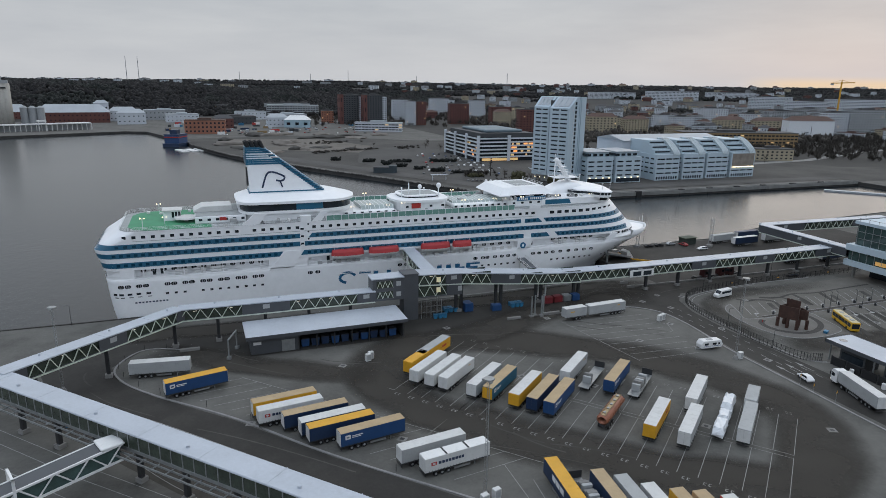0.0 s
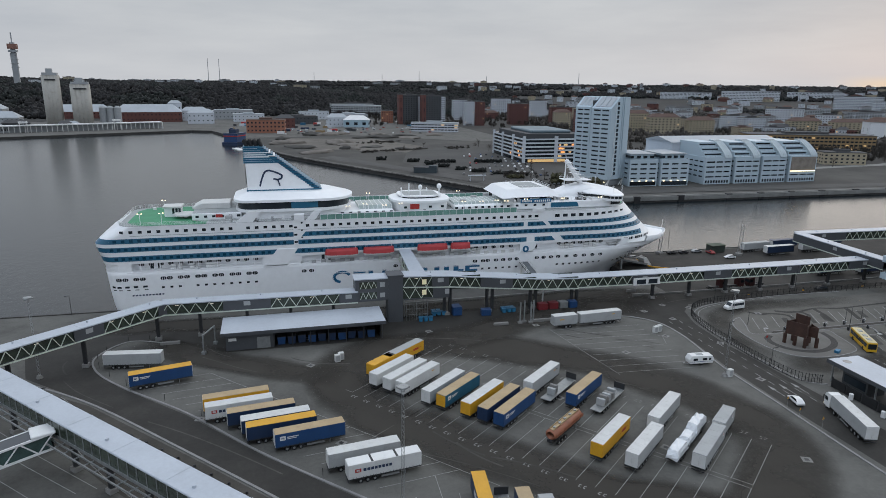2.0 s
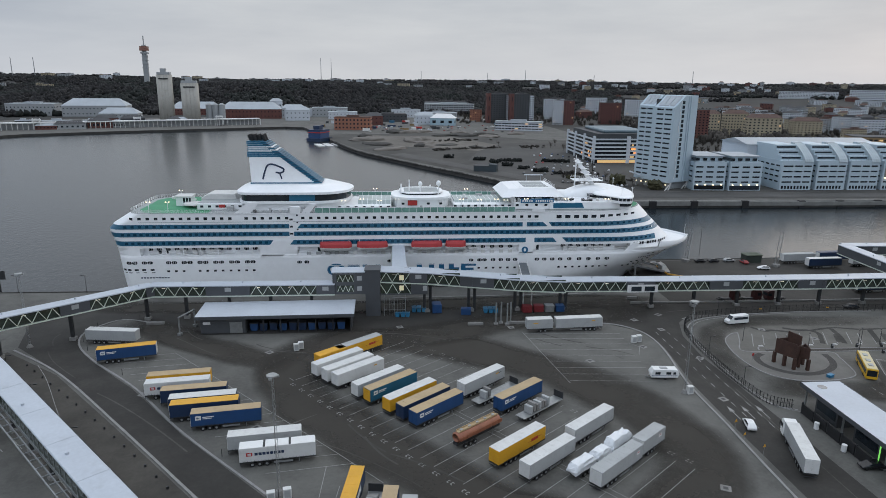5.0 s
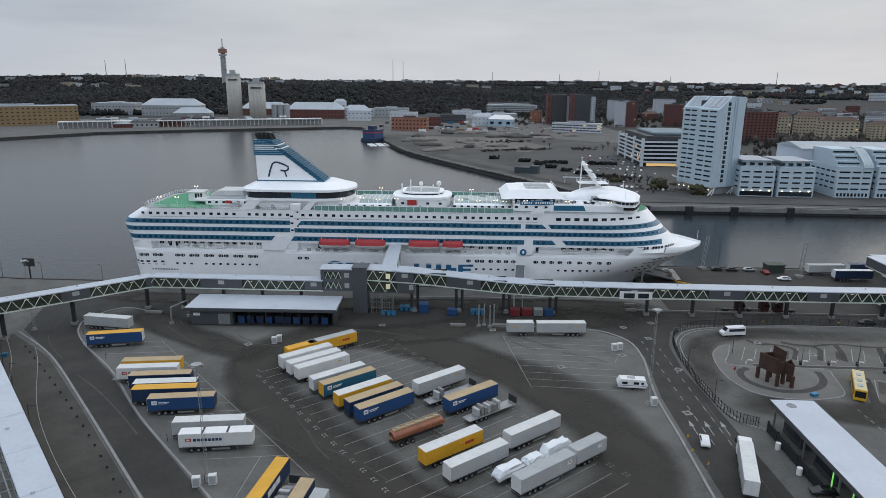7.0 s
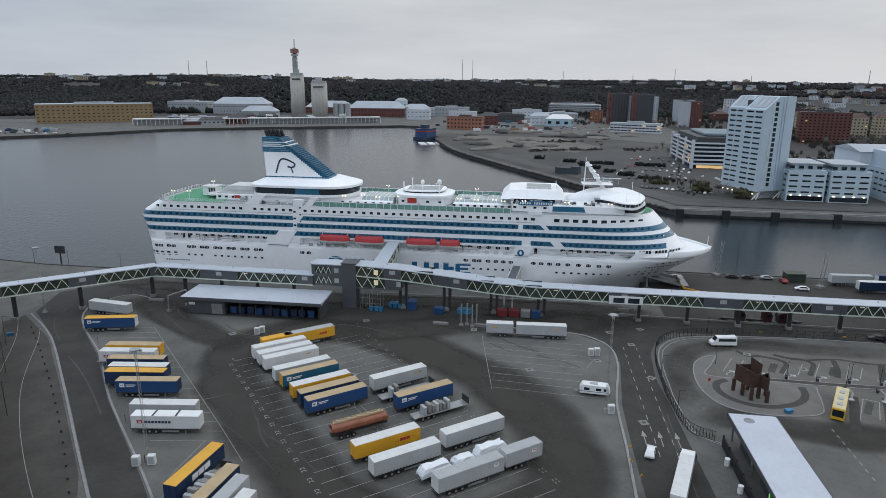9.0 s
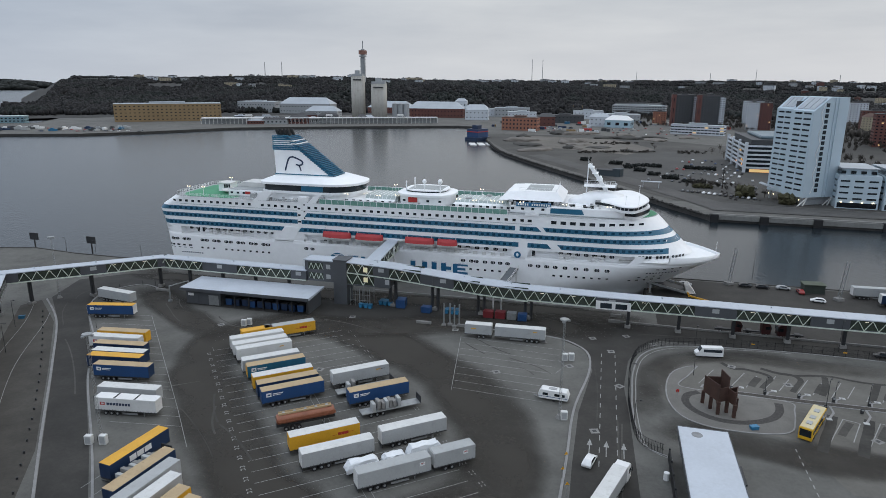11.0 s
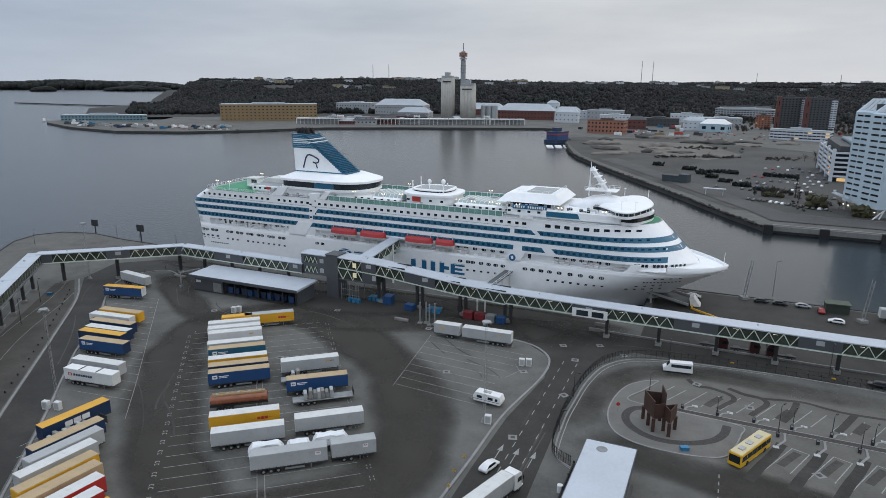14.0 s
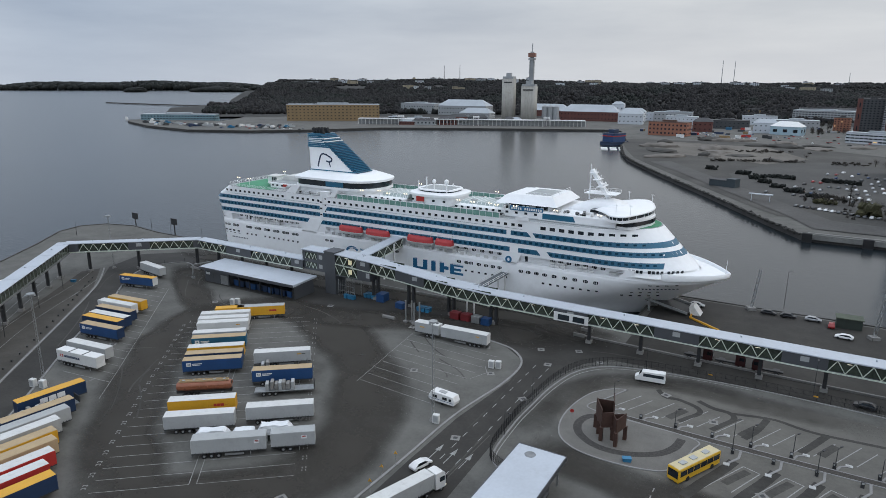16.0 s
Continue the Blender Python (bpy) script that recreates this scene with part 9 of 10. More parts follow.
BOXC = box_mesh("case", M_facade_g, -3, 3, -1.22, 1.22, 0, 2.6)
rk = random.Random(52)
for k in range(90):
    x, y = rk.uniform(-60, 320), rk.uniform(885, 1140)
    if y < 1010 and x > 150 or y < 900 - x * 0.2:
        continue
    t = thing("storage_container", x, y, 0, rk.choice((6, 96)) + rk.uniform(-12, 12), "steel storage container in the far yard", "container", "far containers")
    shared("case", BOXC, t, Matrix.Diagonal((rk.uniform(0.7, 2.2), rk.uniform(0.8, 1.8), rk.uniform(0.8, 1.6), 1)), rk.choice((M_facade_g, M_facade_w, M_red, M_navy, M_facade_d, M_white, M_mustard, M_bluebin)))

# boats laid up and sheds along the far pier
rs = random.Random(15)
bm = bmesh.new()
prism(bm, [(-5, -1.6), (3, -1.7), (6.5, 0), (3, 1.7), (-5, 1.6)], 0.3, 2.4)
box(bm, -3, 1.5, -1.1, 1.1, 2.4, 3.6)
BOAT = finish("boat_hull", bm, M_white)
for k in range(46):
    u = rs.random()
    x, y = -830 + 330 * u, 722 - 45 * math.sin(math.pi * u) + rs.uniform(-6, 34)
    t = thing("laid_up_boat", x, y, 0, rs.choice((20, 35, 110)) + rs.uniform(-8, 8), "small boat laid up ashore on the far pier", "boat", "laid-up boats")
    shared("boat_hull", BOAT, t, Matrix.Diagonal((rs.uniform(0.7, 1.4), rs.uniform(0.8, 1.3), rs.uniform(0.8, 1.4), 1)), rs.choice((M_white, M_tarpgrey, M_navy, M_facade_d, M_bluebin)))
for k in range(16):
    x, y = rs.uniform(-430, -230), rs.uniform(885, 1010)
    if y > 900 + 0.45 * (x + 330):
        block(x, y, rs.uniform(16, 40), 14, rs.uniform(5, 10), 24, rs.choice((G_, W_, D_, R_)), rs.choice((M_rooflight, M_roofdark)), "low harbour shed on the far quay", 1, 6, "harbour_shed", pitched=rs.random() < 0.5)

# ---- vehicles ----
def body_shell(bm, prof, w, taper=0.0, bev=0.08):
    """A vehicle body: a side outline in x, z given as (x, z), with the upper part drawn in."""
    zs = [p[1] for p in prof]
    z0, z1 = min(zs), max(zs)
    a = [bm.verts.new((x, -w / 2 + taper * max(0, (z - z0) / (z1 - z0) - 0.5) * 2, z)) for x, z in prof]
    b = [bm.verts.new((x, w / 2 - taper * max(0, (z - z0) / (z1 - z0) - 0.5) * 2, z)) for x, z in prof]
    n = len(prof)
    bm.faces.new(a)
    bm.faces.new(b[::-1])
    for i in range(n):
        bm.faces.new((a[(i + 1) % n], a[i], b[i], b[(i + 1) % n]))
    if bev:
        bevel(bm, bev, 2)


bm = bmesh.new()
bmesh.ops.create_cone(bm, cap_ends=True, segments=12, radius1=0.32, radius2=0.32, depth=0.22, matrix=pose(0, 0, 0, 90))
CAR_TYRE = finish("tyre", bm, M_black)
bm = bmesh.new()
body_shell(bm, [(-2.2, 0.35), (2.2, 0.35), (2.25, 0.7), (1.3, 0.92), (0.55, 1.42), (-1.2, 1.48), (-2.0, 1.0), (-2.25, 0.8)], 1.78, 0.18)
CAR_BODY = finish("body", bm, M_white, True)
bm = bmesh.new()
body_shell(bm, [(-1.85, 0.98), (1.16, 0.95), (0.5, 1.36), (-1.15, 1.42)], 1.72, 0.06, 0.03)
CAR_GLASS = finish("window_glass", bm, M_glass_dark)
CAR_PAINT = [mat("car_black", (0.012, 0.012, 0.014), 0.25, scale=0.5), mat("car_grey", (0.10, 0.105, 0.11), 0.3, metal=0.4, scale=0.5), mat("car_white", (0.72, 0.72, 0.72), 0.3, scale=0.5),
             mat("car_red", (0.25, 0.02, 0.02), 0.3, scale=0.5), mat("car_blue", (0.02, 0.05, 0.12), 0.3, scale=0.5), mat("car_silver", (0.35, 0.36, 0.37), 0.3, metal=0.5, scale=0.5)]
CAR_NAMES = ("black", "dark grey", "white", "red", "dark blue", "silver")


def car(x, y, a, k, group="parked cars", where="on the asphalt"):
    t = thing("car", x, y, 0, a, f"{CAR_NAMES[k]} passenger car {where}", "car", group)
    shared("body", CAR_BODY, t, material=CAR_PAINT[k])
    shared("window_glass", CAR_GLASS, t, Matrix.Diagonal((1, 1.02, 1.01, 1)))
    for xx in (-1.35, 1.4) if y < 300 else ():
        for yy in (-0.8, 0.8):
            shared("wheel", CAR_TYRE, t, pose(xx, yy, 0.32))
    return t


car(183.6, 229.4, 3, 0, where="parked at the quay edge")
car(189.0, 229.2, 3, 0, where="parked at the quay edge")
car(195.6, 229.6, 3, 5, where="parked at the quay edge")
car(203.4, 218.3, 172, 2, where="on the quay road")
car(163.5, 225.5, 0, 5, where="near the bow")
car(200.3, 226.8, 90, 3, where="beside the shed")
car(150.2, 90.2, 176, 0, where="waiting beside the gate building")
car(213, 196, 0, 3, where="under the walkway")
car(207, 174.5, 170, 0, where="beside the fence")
car(262, 176.5, 170, 0, where="near the terminal")
rnd = random.Random(12)
for row in range(9):
    for k in range(17):
        if rnd.random() < 0.42:
            continue
        u, v = k * 5.2, row * 17.0 + (k % 2) * 1.5
        x, y = 163 + v * 0.28 + u * 0.98, 478 + v * 0.98 - u * 0.32
        if x > 234 - (y - 600) * 0.02 or (222 < x and y < 455):
            continue
        if y > 640:
            continue
        car(x, y, 75 + rnd.uniform(-6, 6), rnd.choice((0, 0, 1, 1, 2, 2, 4, 5, 5, 0, 1, 3, 2)), "cars in the far car park", "in the far gravel car park")
for k in range(14):
    car(182 + k * 3.0, 434 - k * 1.5 + rnd.uniform(-1, 1), 70, rnd.choice((0, 1, 2, 5)), "cars in the far car park", "parked near the far quay")
for k in range(60):
    x, y = rnd.uniform(30, 250), rnd.uniform(860, 1000)
    car(x, y, rnd.uniform(0, 180), rnd.choice((0, 1, 2, 3, 4, 5)), "cars in the far yards", "in a far yard")
for k in range(50):
    t_ = rnd.random()
    car(-800 + t_ * 340 + rnd.uniform(-10, 10), 712 - 30 * math.sin(t_ * 3) + rnd.uniform(-5, 40), rnd.uniform(0, 180), rnd.choice((0, 1, 2, 3, 4)), "cars on the far pier", "on the far pier")


def lorry_cab(t, paint, x0=0.0, lamps=True):
    bm = bmesh.new()
    body_shell(bm, [(x0, 0.6), (x0 + 2.25, 0.6), (x0 + 2.35, 1.9), (x0 + 2.2, 3.3), (x0 + 1.6, 3.75), (x0, 3.75)], 2.45, 0.05)
    cab = part("cab", bm, paint, t)
    bm = bmesh.new()
    box(bm, x0 + 2.2, x0 + 2.36, -1.1, 1.1, 1.95, 2.85)
    part("windscreen", bm, M_glass_dark, cab)
    for s in (-1.24, 1.24):
        bm = bmesh.new()
        box(bm, x0 + 0.9, x0 + 2.0, s - 0.02, s + 0.02, 1.95, 2.8)
        part("side_window", bm, M_glass_dark, cab)
        bm = bmesh.new()
        box(bm, x0 + 2.3, x0 + 2.42, s * 0.75 - 0.25, s * 0.75 + 0.25, 0.75, 1.0)
        part("headlight", bm, M_lampw if lamps else M_glass_dark, cab)
        bm = bmesh.new()
        box(bm, x0 + 2.2, x0 + 2.4, s * 1.13 - 0.08, s * 1.13 + 0.08, 2.0, 2.8)
        part("mirror", bm, M_black, cab)
    for y in (-1.0, 1.0):
        w = shared("wheel", TYRE, t, pose(x0 + 1.3, y, 0.5))
        shared("rim", RIM, w)
    return cab


tk = trailer(138.6, 94.0, 72, M_tarpgrey, M_tarpwhite, label="white lorry with a grey trailer driving to the gate")
tk.name = "articulated_lorry"
tagged(tk, category="lorry")
del tk["group"]
lorry_cab(tk, M_white, 7.2)
bm = bmesh.new()
box(bm, 3.6, 9.4, -0.5, 0.5, 0.6, 0.95)
part("tractor_frame", bm, M_dark, tk)
bogie(tk, (5.2,))
car(135.4, 106.0, 75, 2, where="following the lane")


def tractor(x, y, a):
    t = thing("terminal_tractor", x, y, 0, a, "red lorry tractor without trailer under the walkway", "lorry", "tractors")
    lorry_cab(t, mat("dark_red_cab", (0.045, 0.008, 0.008), 0.4, scale=0.5, vary=0.15), 1.2, lamps=False)
    bm = bmesh.new()
    box(bm, -3.4, 3.2, -0.5, 0.5, 0.65, 1.0)
    box(bm, -2.6, -1.2, -0.9, 0.9, 1.0, 1.2)
    part("frame", bm, M_dark, t)
    bogie(t, (-2.0,))


tractor(170.8, 183.4, 2)
tractor(178.4, 183.6, 2)
tractor(187.0, 183.2, 182)


def bus():
    t = thing("city_bus", 179.0, 130.2, 0.0, 243.5, "yellow city bus with a pale roof in the car park", "bus")
    bm = bmesh.new()
    box(bm, -6, 6, -1.27, 1.27, 0.35, 2.95)
    bevel(bm, 0.14, 2)
    b = part("body", bm, M_bus, t, "yellow body")
    bm = bmesh.new()
    box(bm, -5.8, 5.8, -1.15, 1.15, 2.93, 3.02)
    part("roof", bm, mat("pale_yellow_roof", (0.55, 0.47, 0.28), 0.5, scale=0.4, vary=0.12, stain=0.2), t)
    for s in (-1.28, 1.28):
        for k in range(6):
            bm = bmesh.new()
            box(bm, -5.6 + k * 1.88, -3.85 + k * 1.88, s - 0.015, s + 0.015, 1.45, 2.5)
            part("side_window", bm, M_glass_dark, b)
    for x, nm in ((6.0, "windscreen"), (-6.0, "rear_window")):
        bm = bmesh.new()
        box(bm, x - 0.02, x + 0.02, -1.05, 1.05, 1.6 if nm == "rear_window" else 1.1, 2.6)
        part(nm, bm, M_glass_dark if x > 0 else mat("pale_glass", (0.4, 0.42, 0.42), 0.2, scale=1), b)
    for x in (-3, 0.5, 3.4):
        bm = bmesh.new()
        box(bm, x - 0.7, x + 0.7, -0.5, 0.5, 3.0, 3.18)
        part("roof_hatch", bm, M_tarpgrey, t)
    for x in (-3.6, 3.4):
        for y in (-1.1, 1.1):
            shared("wheel", TYRE, t, pose(x, y, 0.5))


bus()


def minibus(x, y, a):
    t = thing("minibus", x, y, 0, a, "white minibus with dark side windows", "minibus")
    bm = bmesh.new()
    body_shell(bm, [(-3.4, 0.4), (3.4, 0.4), (3.5, 1.2), (2.6, 1.6), (1.9, 2.65), (-3.3, 2.75)], 2.05, 0.1)
    b = part("body", bm, M_white, t)
    for s in (-1.0, 1.0):
        bm = bmesh.new()
        box(bm, -3.0, 1.6, s - 0.03, s + 0.03, 1.5, 2.25)
        part("side_window", bm, M_glass_dark, b)
    bm = bmesh.new()
    beam(bm, (2.62, 0, 1.62), (1.98, 0, 2.55), 1.75, 0.08)
    part("windscreen", bm, M_glass_dark, b)
    for x_ in (-2.1, 2.2):
        for y_ in (-0.9, 0.9):
            shared("wheel", CAR_TYRE, t, pose(x_, y_, 0.34))


minibus(163.4, 163.6, 188)


def caravan():
    t = thing("caravan", 126.8, 129.4, 0, -4, "white touring caravan standing alone", "caravan")
    bm = bmesh.new()
    body_shell(bm, [(-3.2, 0.55), (3.1, 0.55), (3.4, 1.4), (2.9, 2.55), (-2.8, 2.65), (-3.4, 1.6)], 2.3, 0.0)
    b = part("body", bm, M_white, t)
    for x0, x1 in ((-2.4, -1.2), (0.2, 1.4), (1.9, 2.5)):
        for s in (-1.16, 1.16):
            bm = bmesh.new()
            box(bm, x0, x1, s - 0.015, s + 0.015, 1.4, 2.0)
            part("window", bm, M_glass_dark, b)
    for y in (-1.0, 1.0):
        shared("wheel", CAR_TYRE, t, pose(0.1, y, 0.33))
    bm = bmesh.new()
    for s in (-1, 1):
        beam(bm, (-3.2, s * 0.7, 0.5), (-4.5, 0, 0.5), 0.08, 0.1)
    tube(bm, (-4.3, 0, 0.0), (-4.3, 0, 0.55), 0.05, 6)
    part("drawbar", bm, M_steel, t)
    bm = bmesh.new()
    box(bm, -1.2, 0.6, -0.5, 0.5, 2.6, 2.72)
    part("roof_hatch", bm, M_tarpgrey, t)
    bm = bmesh.new()
    box(bm, -3.2, 3.0, -1.165, 1.165, 1.05, 1.15)
    part("stripe", bm, M_tarpblue, b)


caravan()

# ---- yard buildings ----
t = thing("waste_shelter", 8.6, 163.2, 0, 0.6, "low grey shelter with a pale roof and open bays", "shelter")
for nm, d, m_ in (("back_wall", (0.4, 41.8, 9.6, 10.2, 0, 4.4), M_grey), ("side_wall", (41.4, 41.9, 0.8, 10, 0, 4.6), M_grey), ("closed_room", (0.3, 12.6, 0.8, 10, 0, 4.6), M_grey)):
    bm = bmesh.new()
    box(bm, *d)
    part(nm, bm, m_, t, "grey metal cladding")
bm = bmesh.new()
vs = [bm.verts.new(p) for p in ((-0.8, -0.6, 4.6), (42.6, -0.6, 4.6), (42.6, 11.2, 5.1), (-0.8, 11.2, 5.1), (-0.8, -0.6, 5.4), (42.6, -0.6, 5.4), (42.6, 11.2, 5.6), (-0.8, 11.2, 5.6))]
for f in ((0, 3, 2, 1), (4, 5, 6, 7), (0, 1, 5, 4), (1, 2, 6, 5), (2, 3, 7, 6), (3, 0, 4, 7)):
    bm.faces.new([vs[i] for i in f])
part("roof", bm, M_roofw, t, "pale flat roof")
bm = bmesh.new()
box(bm, -0.9, 42.7, -0.72, -0.58, 4.5, 5.42)
part("fascia", bm, M_grey, t)
for x in (12.6, 17.4, 22.2, 27.0, 31.8, 36.6, 41.5):
    bm = bmesh.new()
    box(bm, x - 0.15, x + 0.15, 0.4, 0.8, 0, 4.6)
    part("post", bm, M_dark, t)
for x in (1.2, 8.2):
    bm = bmesh.new()
    box(bm, x, x + 3.4, 0.74, 0.84, 0, 3.2)
    part("door", bm, M_steel if x > 5 else M_grey, t)
bm = bmesh.new()
box(bm, 1.0, 3.0, 0.7, 0.78, 2.6, 3.4)
part("notice_board", bm, M_white, t)
rnd = random.Random(7)
for k, x in enumerate(np.arange(14.5, 41, 2.7)):
    b = thing("waste_container", 8.6 + x, 163.2 + 3.0 + rnd.uniform(0, 0.6), 0, 0, "dark blue waste container in the open shelter", "container", "waste containers")
    bm = bmesh.new()
    profile(bm, [(-0.9, 0.15), (0.9, 0.15), (1.1, 2.2), (-1.1, 2.2)], -1.3, 1.3)
    part("bin_body", bm, M_navy if k % 3 else M_tarpblue, b)
    bm = bmesh.new()
    box(bm, -1.15, 1.15, -1.35, 1.35, 2.2, 2.35)
    part("lid", bm, M_dark, b)


def skip(x, y, a, material, label, L=2.6, H=2.2, D=2.2, nm="roll_container"):
    b = thing(nm, x, y, 0, a, label, "container", "containers under the walkway")
    bm = bmesh.new()
    box(bm, -L / 2, L / 2, -D / 2, D / 2, 0.15, H)
    bevel(bm, 0.05, 1)
    s = part("shell", bm, material, b)
    bm = bmesh.new()
    for x_ in np.arange(-L / 2 + 0.3, L / 2, 0.6):
        box(bm, x_ - 0.05, x_ + 0.05, -D / 2 - 0.06, D / 2 + 0.06, 0.15, H - 0.1)
    part("rib", bm, material, s)
    bm = bmesh.new()
    box(bm, -L / 2, L / 2, -D / 2 + 0.1, -D / 2 + 0.3, 0, 0.15)
    box(bm, -L / 2, L / 2, D / 2 - 0.3, D / 2 - 0.1, 0, 0.15)
    part("skid", bm, M_dark, b)


skip(103.2, 176.6, 0, mat("dark_red_container", (0.17, 0.018, 0.022), 0.55, scale=0.5, vary=0.2, stain=0.3), "red steel container under the walkway", 3.0)
skip(106.8, 176.8, 0, mat("dark_red_container", (0.17, 0.018, 0.022), 0.55, scale=0.5, vary=0.2, stain=0.3), "red steel container under the walkway", 3.0)
skip(110.2, 176.8, 0, M_steel, "grey steel container under the walkway", 2.8)
skip(113.4, 176.6, 0, M_tarpblue, "blue steel container under the walkway", 2.6)
skip(75.4, 178.2, 4, M_tarpblue, "blue steel container under the walkway", 2.8, 2.8, 3.4)
skip(84.2, 175.6, -6, M_tarpblue, "blue open container beside crates", 3.0, 2.0)
for bx, by, n in ((68.6, 178.4, 5), (90.4, 176.4, 6), (63.5, 174.4, 3)):
    for k in range(n):
        b = thing("plastic_crate", bx + (k % 3) * 1.5, by + (k // 3) * 1.4, 0, rnd.uniform(-15, 15), "turquoise-blue wheeled plastic bin", "bin", "blue bins")
        bm = bmesh.new()
        profile(bm, [(-0.5, 0.1), (0.5, 0.1), (0.62, 1.25), (-0.62, 1.25)], -0.55, 0.55)
        part("bin_body", bm, M_bluebin, b)
        bm = bmesh.new()
        box(bm, -0.66, 0.66, -0.6, 0.6, 1.25, 1.4)
        part("lid", bm, M_bluebin, b)

# gate building in the east
t = thing("gate_building", 151.2, 114.4, 0, -90, "long gate building with a pale flat roof and dark glazed booths", "building")
bm = bmesh.new()
box(bm, 0, 70, 0, 8.9, 4.9, 5.5)
bevel(bm, 0.06, 1)
part("roof", bm, M_roofw, t, "pale flat roof")
bm = bmesh.new()
box(bm, -0.12, 70, -0.12, 0.0, 4.6, 5.55)
box(bm, -0.12, 0.0, -0.12, 9.02, 4.6, 5.55)
box(bm, -0.12, 70, 8.9, 9.02, 4.6, 5.55)
part("fascia", bm, M_grey, t)
for x in (3.0, 15, 27, 39, 51):
    bm = bmesh.new()
    box(bm, x, x + 7, 2.0, 7.2, 0, 4.9)
    part("booth", bm, M_facade_d, t)
    bm = bmesh.new()
    box(bm, x + 0.5, x + 6.5, 1.94, 2.02, 1.1, 3.0)
    part("booth_window", bm, M_glass_dark, t)
for x in (1, 13, 25, 37, 49, 61):
    for y in (1.0, 7.9):
        bm = bmesh.new()
        box(bm, x - 0.15, x + 0.15, y - 0.15, y + 0.15, 0, 4.9)
        part("post", bm, M_steel, t)
bm = bmesh.new()
tube(bm, (2.5, 3.2, 5.5), (2.5, 3.2, 5.53), 1.0, 20)
part("puddle", bm, mat("roof_puddle", (0.18, 0.19, 0.2), 0.15, scale=1.0, vary=0.3), t, "wet patch on the roof")
for x in (10, 19, 30, 42):
    bm = bmesh.new()
    box(bm, x, x + 5.5, 9.3, 9.7, 4.4, 4.7)
    part("lane_sign", bm, M_dark, t)
for x, z in ((24, 1), (30, 1)):
    bm = bmesh.new()
    box(bm, x - 0.1, x + 0.1, 0.2, 0.35, 0, 4.6)
    part("green_post", bm, glow("green_lamp", (0.25, 0.8, 0.15), 0.6), t)
for k in range(5):
    g = thing("gate_cabinet", 149.8, 110.8 - k * 4.2, 0, -90, "black gate screen beside the booths", "gate", "gate screens")
    bm = bmesh.new()
    box(bm, 0, 3.8, -0.12, 0.12, 0.1, 2.3)
    part("screen", bm, M_black, g)
    bm = bmesh.new()
    box(bm, -0.12, 0.12, -0.16, 0.16, 0, 2.6)
    part("post", bm, M_dark, g)
    if k in (1, 3):
        d = thing("plastic_drum", 148.9, 108.6 - k * 4.2, 0, 0, "white plastic drum at the gate", "drum", "white drums")
        bm = bmesh.new()
        tube(bm, (0, 0, 0), (0, 0, 1.4), 0.5, 12)
        part("drum", bm, M_white, d)

# glass terminal in the east
t = thing("ferry_terminal", 226.2, 136, 0, 0, "modern terminal with glazed storeys between pale floor bands", "building")
M_tglass = mat("terminal_glass", (0.045, 0.075, 0.07), 0.08, scale=0.3, vary=0.5)
for nm, d, m_, lab in (("floor_band", (0, 80, 0, 33.6, 4.7, 6.8), M_facade, "pale metal floor band"), ("glass_storey", (1.0, 80, 1, 32.6, 6.8, 10.5), M_tglass, "dark glazed storey"), ("floor_band", (0, 80, 0, 33.6, 10.5, 12.8), M_facade, "pale metal floor band"),
                       ("glass_storey", (2.0, 80, 2, 31.6, 12.8, 20.6), M_tglass, "greenish glazed hall"), ("roof", (1.2, 80, 1.2, 32.4, 20.6, 21.7), M_facade, "pale flat roof"), ("recessed_base", (9, 80, 5, 29, 0, 4.7), M_glass_dark, "dark recessed ground floor")):
    bm = bmesh.new()
    box(bm, *d)
    part(nm, bm, m_, t, lab)
for k in range(11):
    for x, z0, z1 in ((0.9, 6.8, 10.5), (1.9, 12.8, 20.6)):
        bm = bmesh.new()
        y = 2.2 + k * 2.9
        box(bm, x - 0.08, x + 0.05, y - 0.08, y + 0.08, z0, z1)
        part("mullion", bm, M_steel, t)
for z in (15.2, 17.8):
    bm = bmesh.new()
    box(bm, 1.85, 1.96, 2, 31.6, z, z + 0.15)
    part("transom", bm, M_steel, t)
bm = bmesh.new()
box(bm, 0.9, 0.97, 3, 22, 7.2, 8.6)
part("lit_glazing", bm, glow("warm_terminal_light", (1.0, 0.55, 0.16), 0.12), t, "warm light behind the glass")
bm = bmesh.new()
for k in range(9):
    box(bm, 1.6, 1.7, 2 + k * 3.6, 2.1 + k * 3.6, 21.7, 22.8)
box(bm, 1.6, 1.7, 1.6, 31.8, 22.7, 22.8)
part("roof_rail", bm, M_steel, t)
for x in (3, 18, 32):
    for y in (2, 17, 31):
        bm = bmesh.new()
        box(bm, x - 0.4, x + 0.4, y - 0.4, y + 0.4, 0, 4.7)
        part("pillar", bm, M_concrete, t)
walkway([(229.5, 170, 10.8), (229.5, 212.0, 11.2)], 4.0, 3.6, "covered walkway span between terminal and quay", [[(C, 1.0)]], lit=False)
walkway([(229.5, 212.0, 11.2), (300, 208.5, 11.4)], 4.2, 3.6, "covered walkway span between terminal and quay", [[(C, 0.3), (T, 0.4), (C, 0.3)]], lit=False)

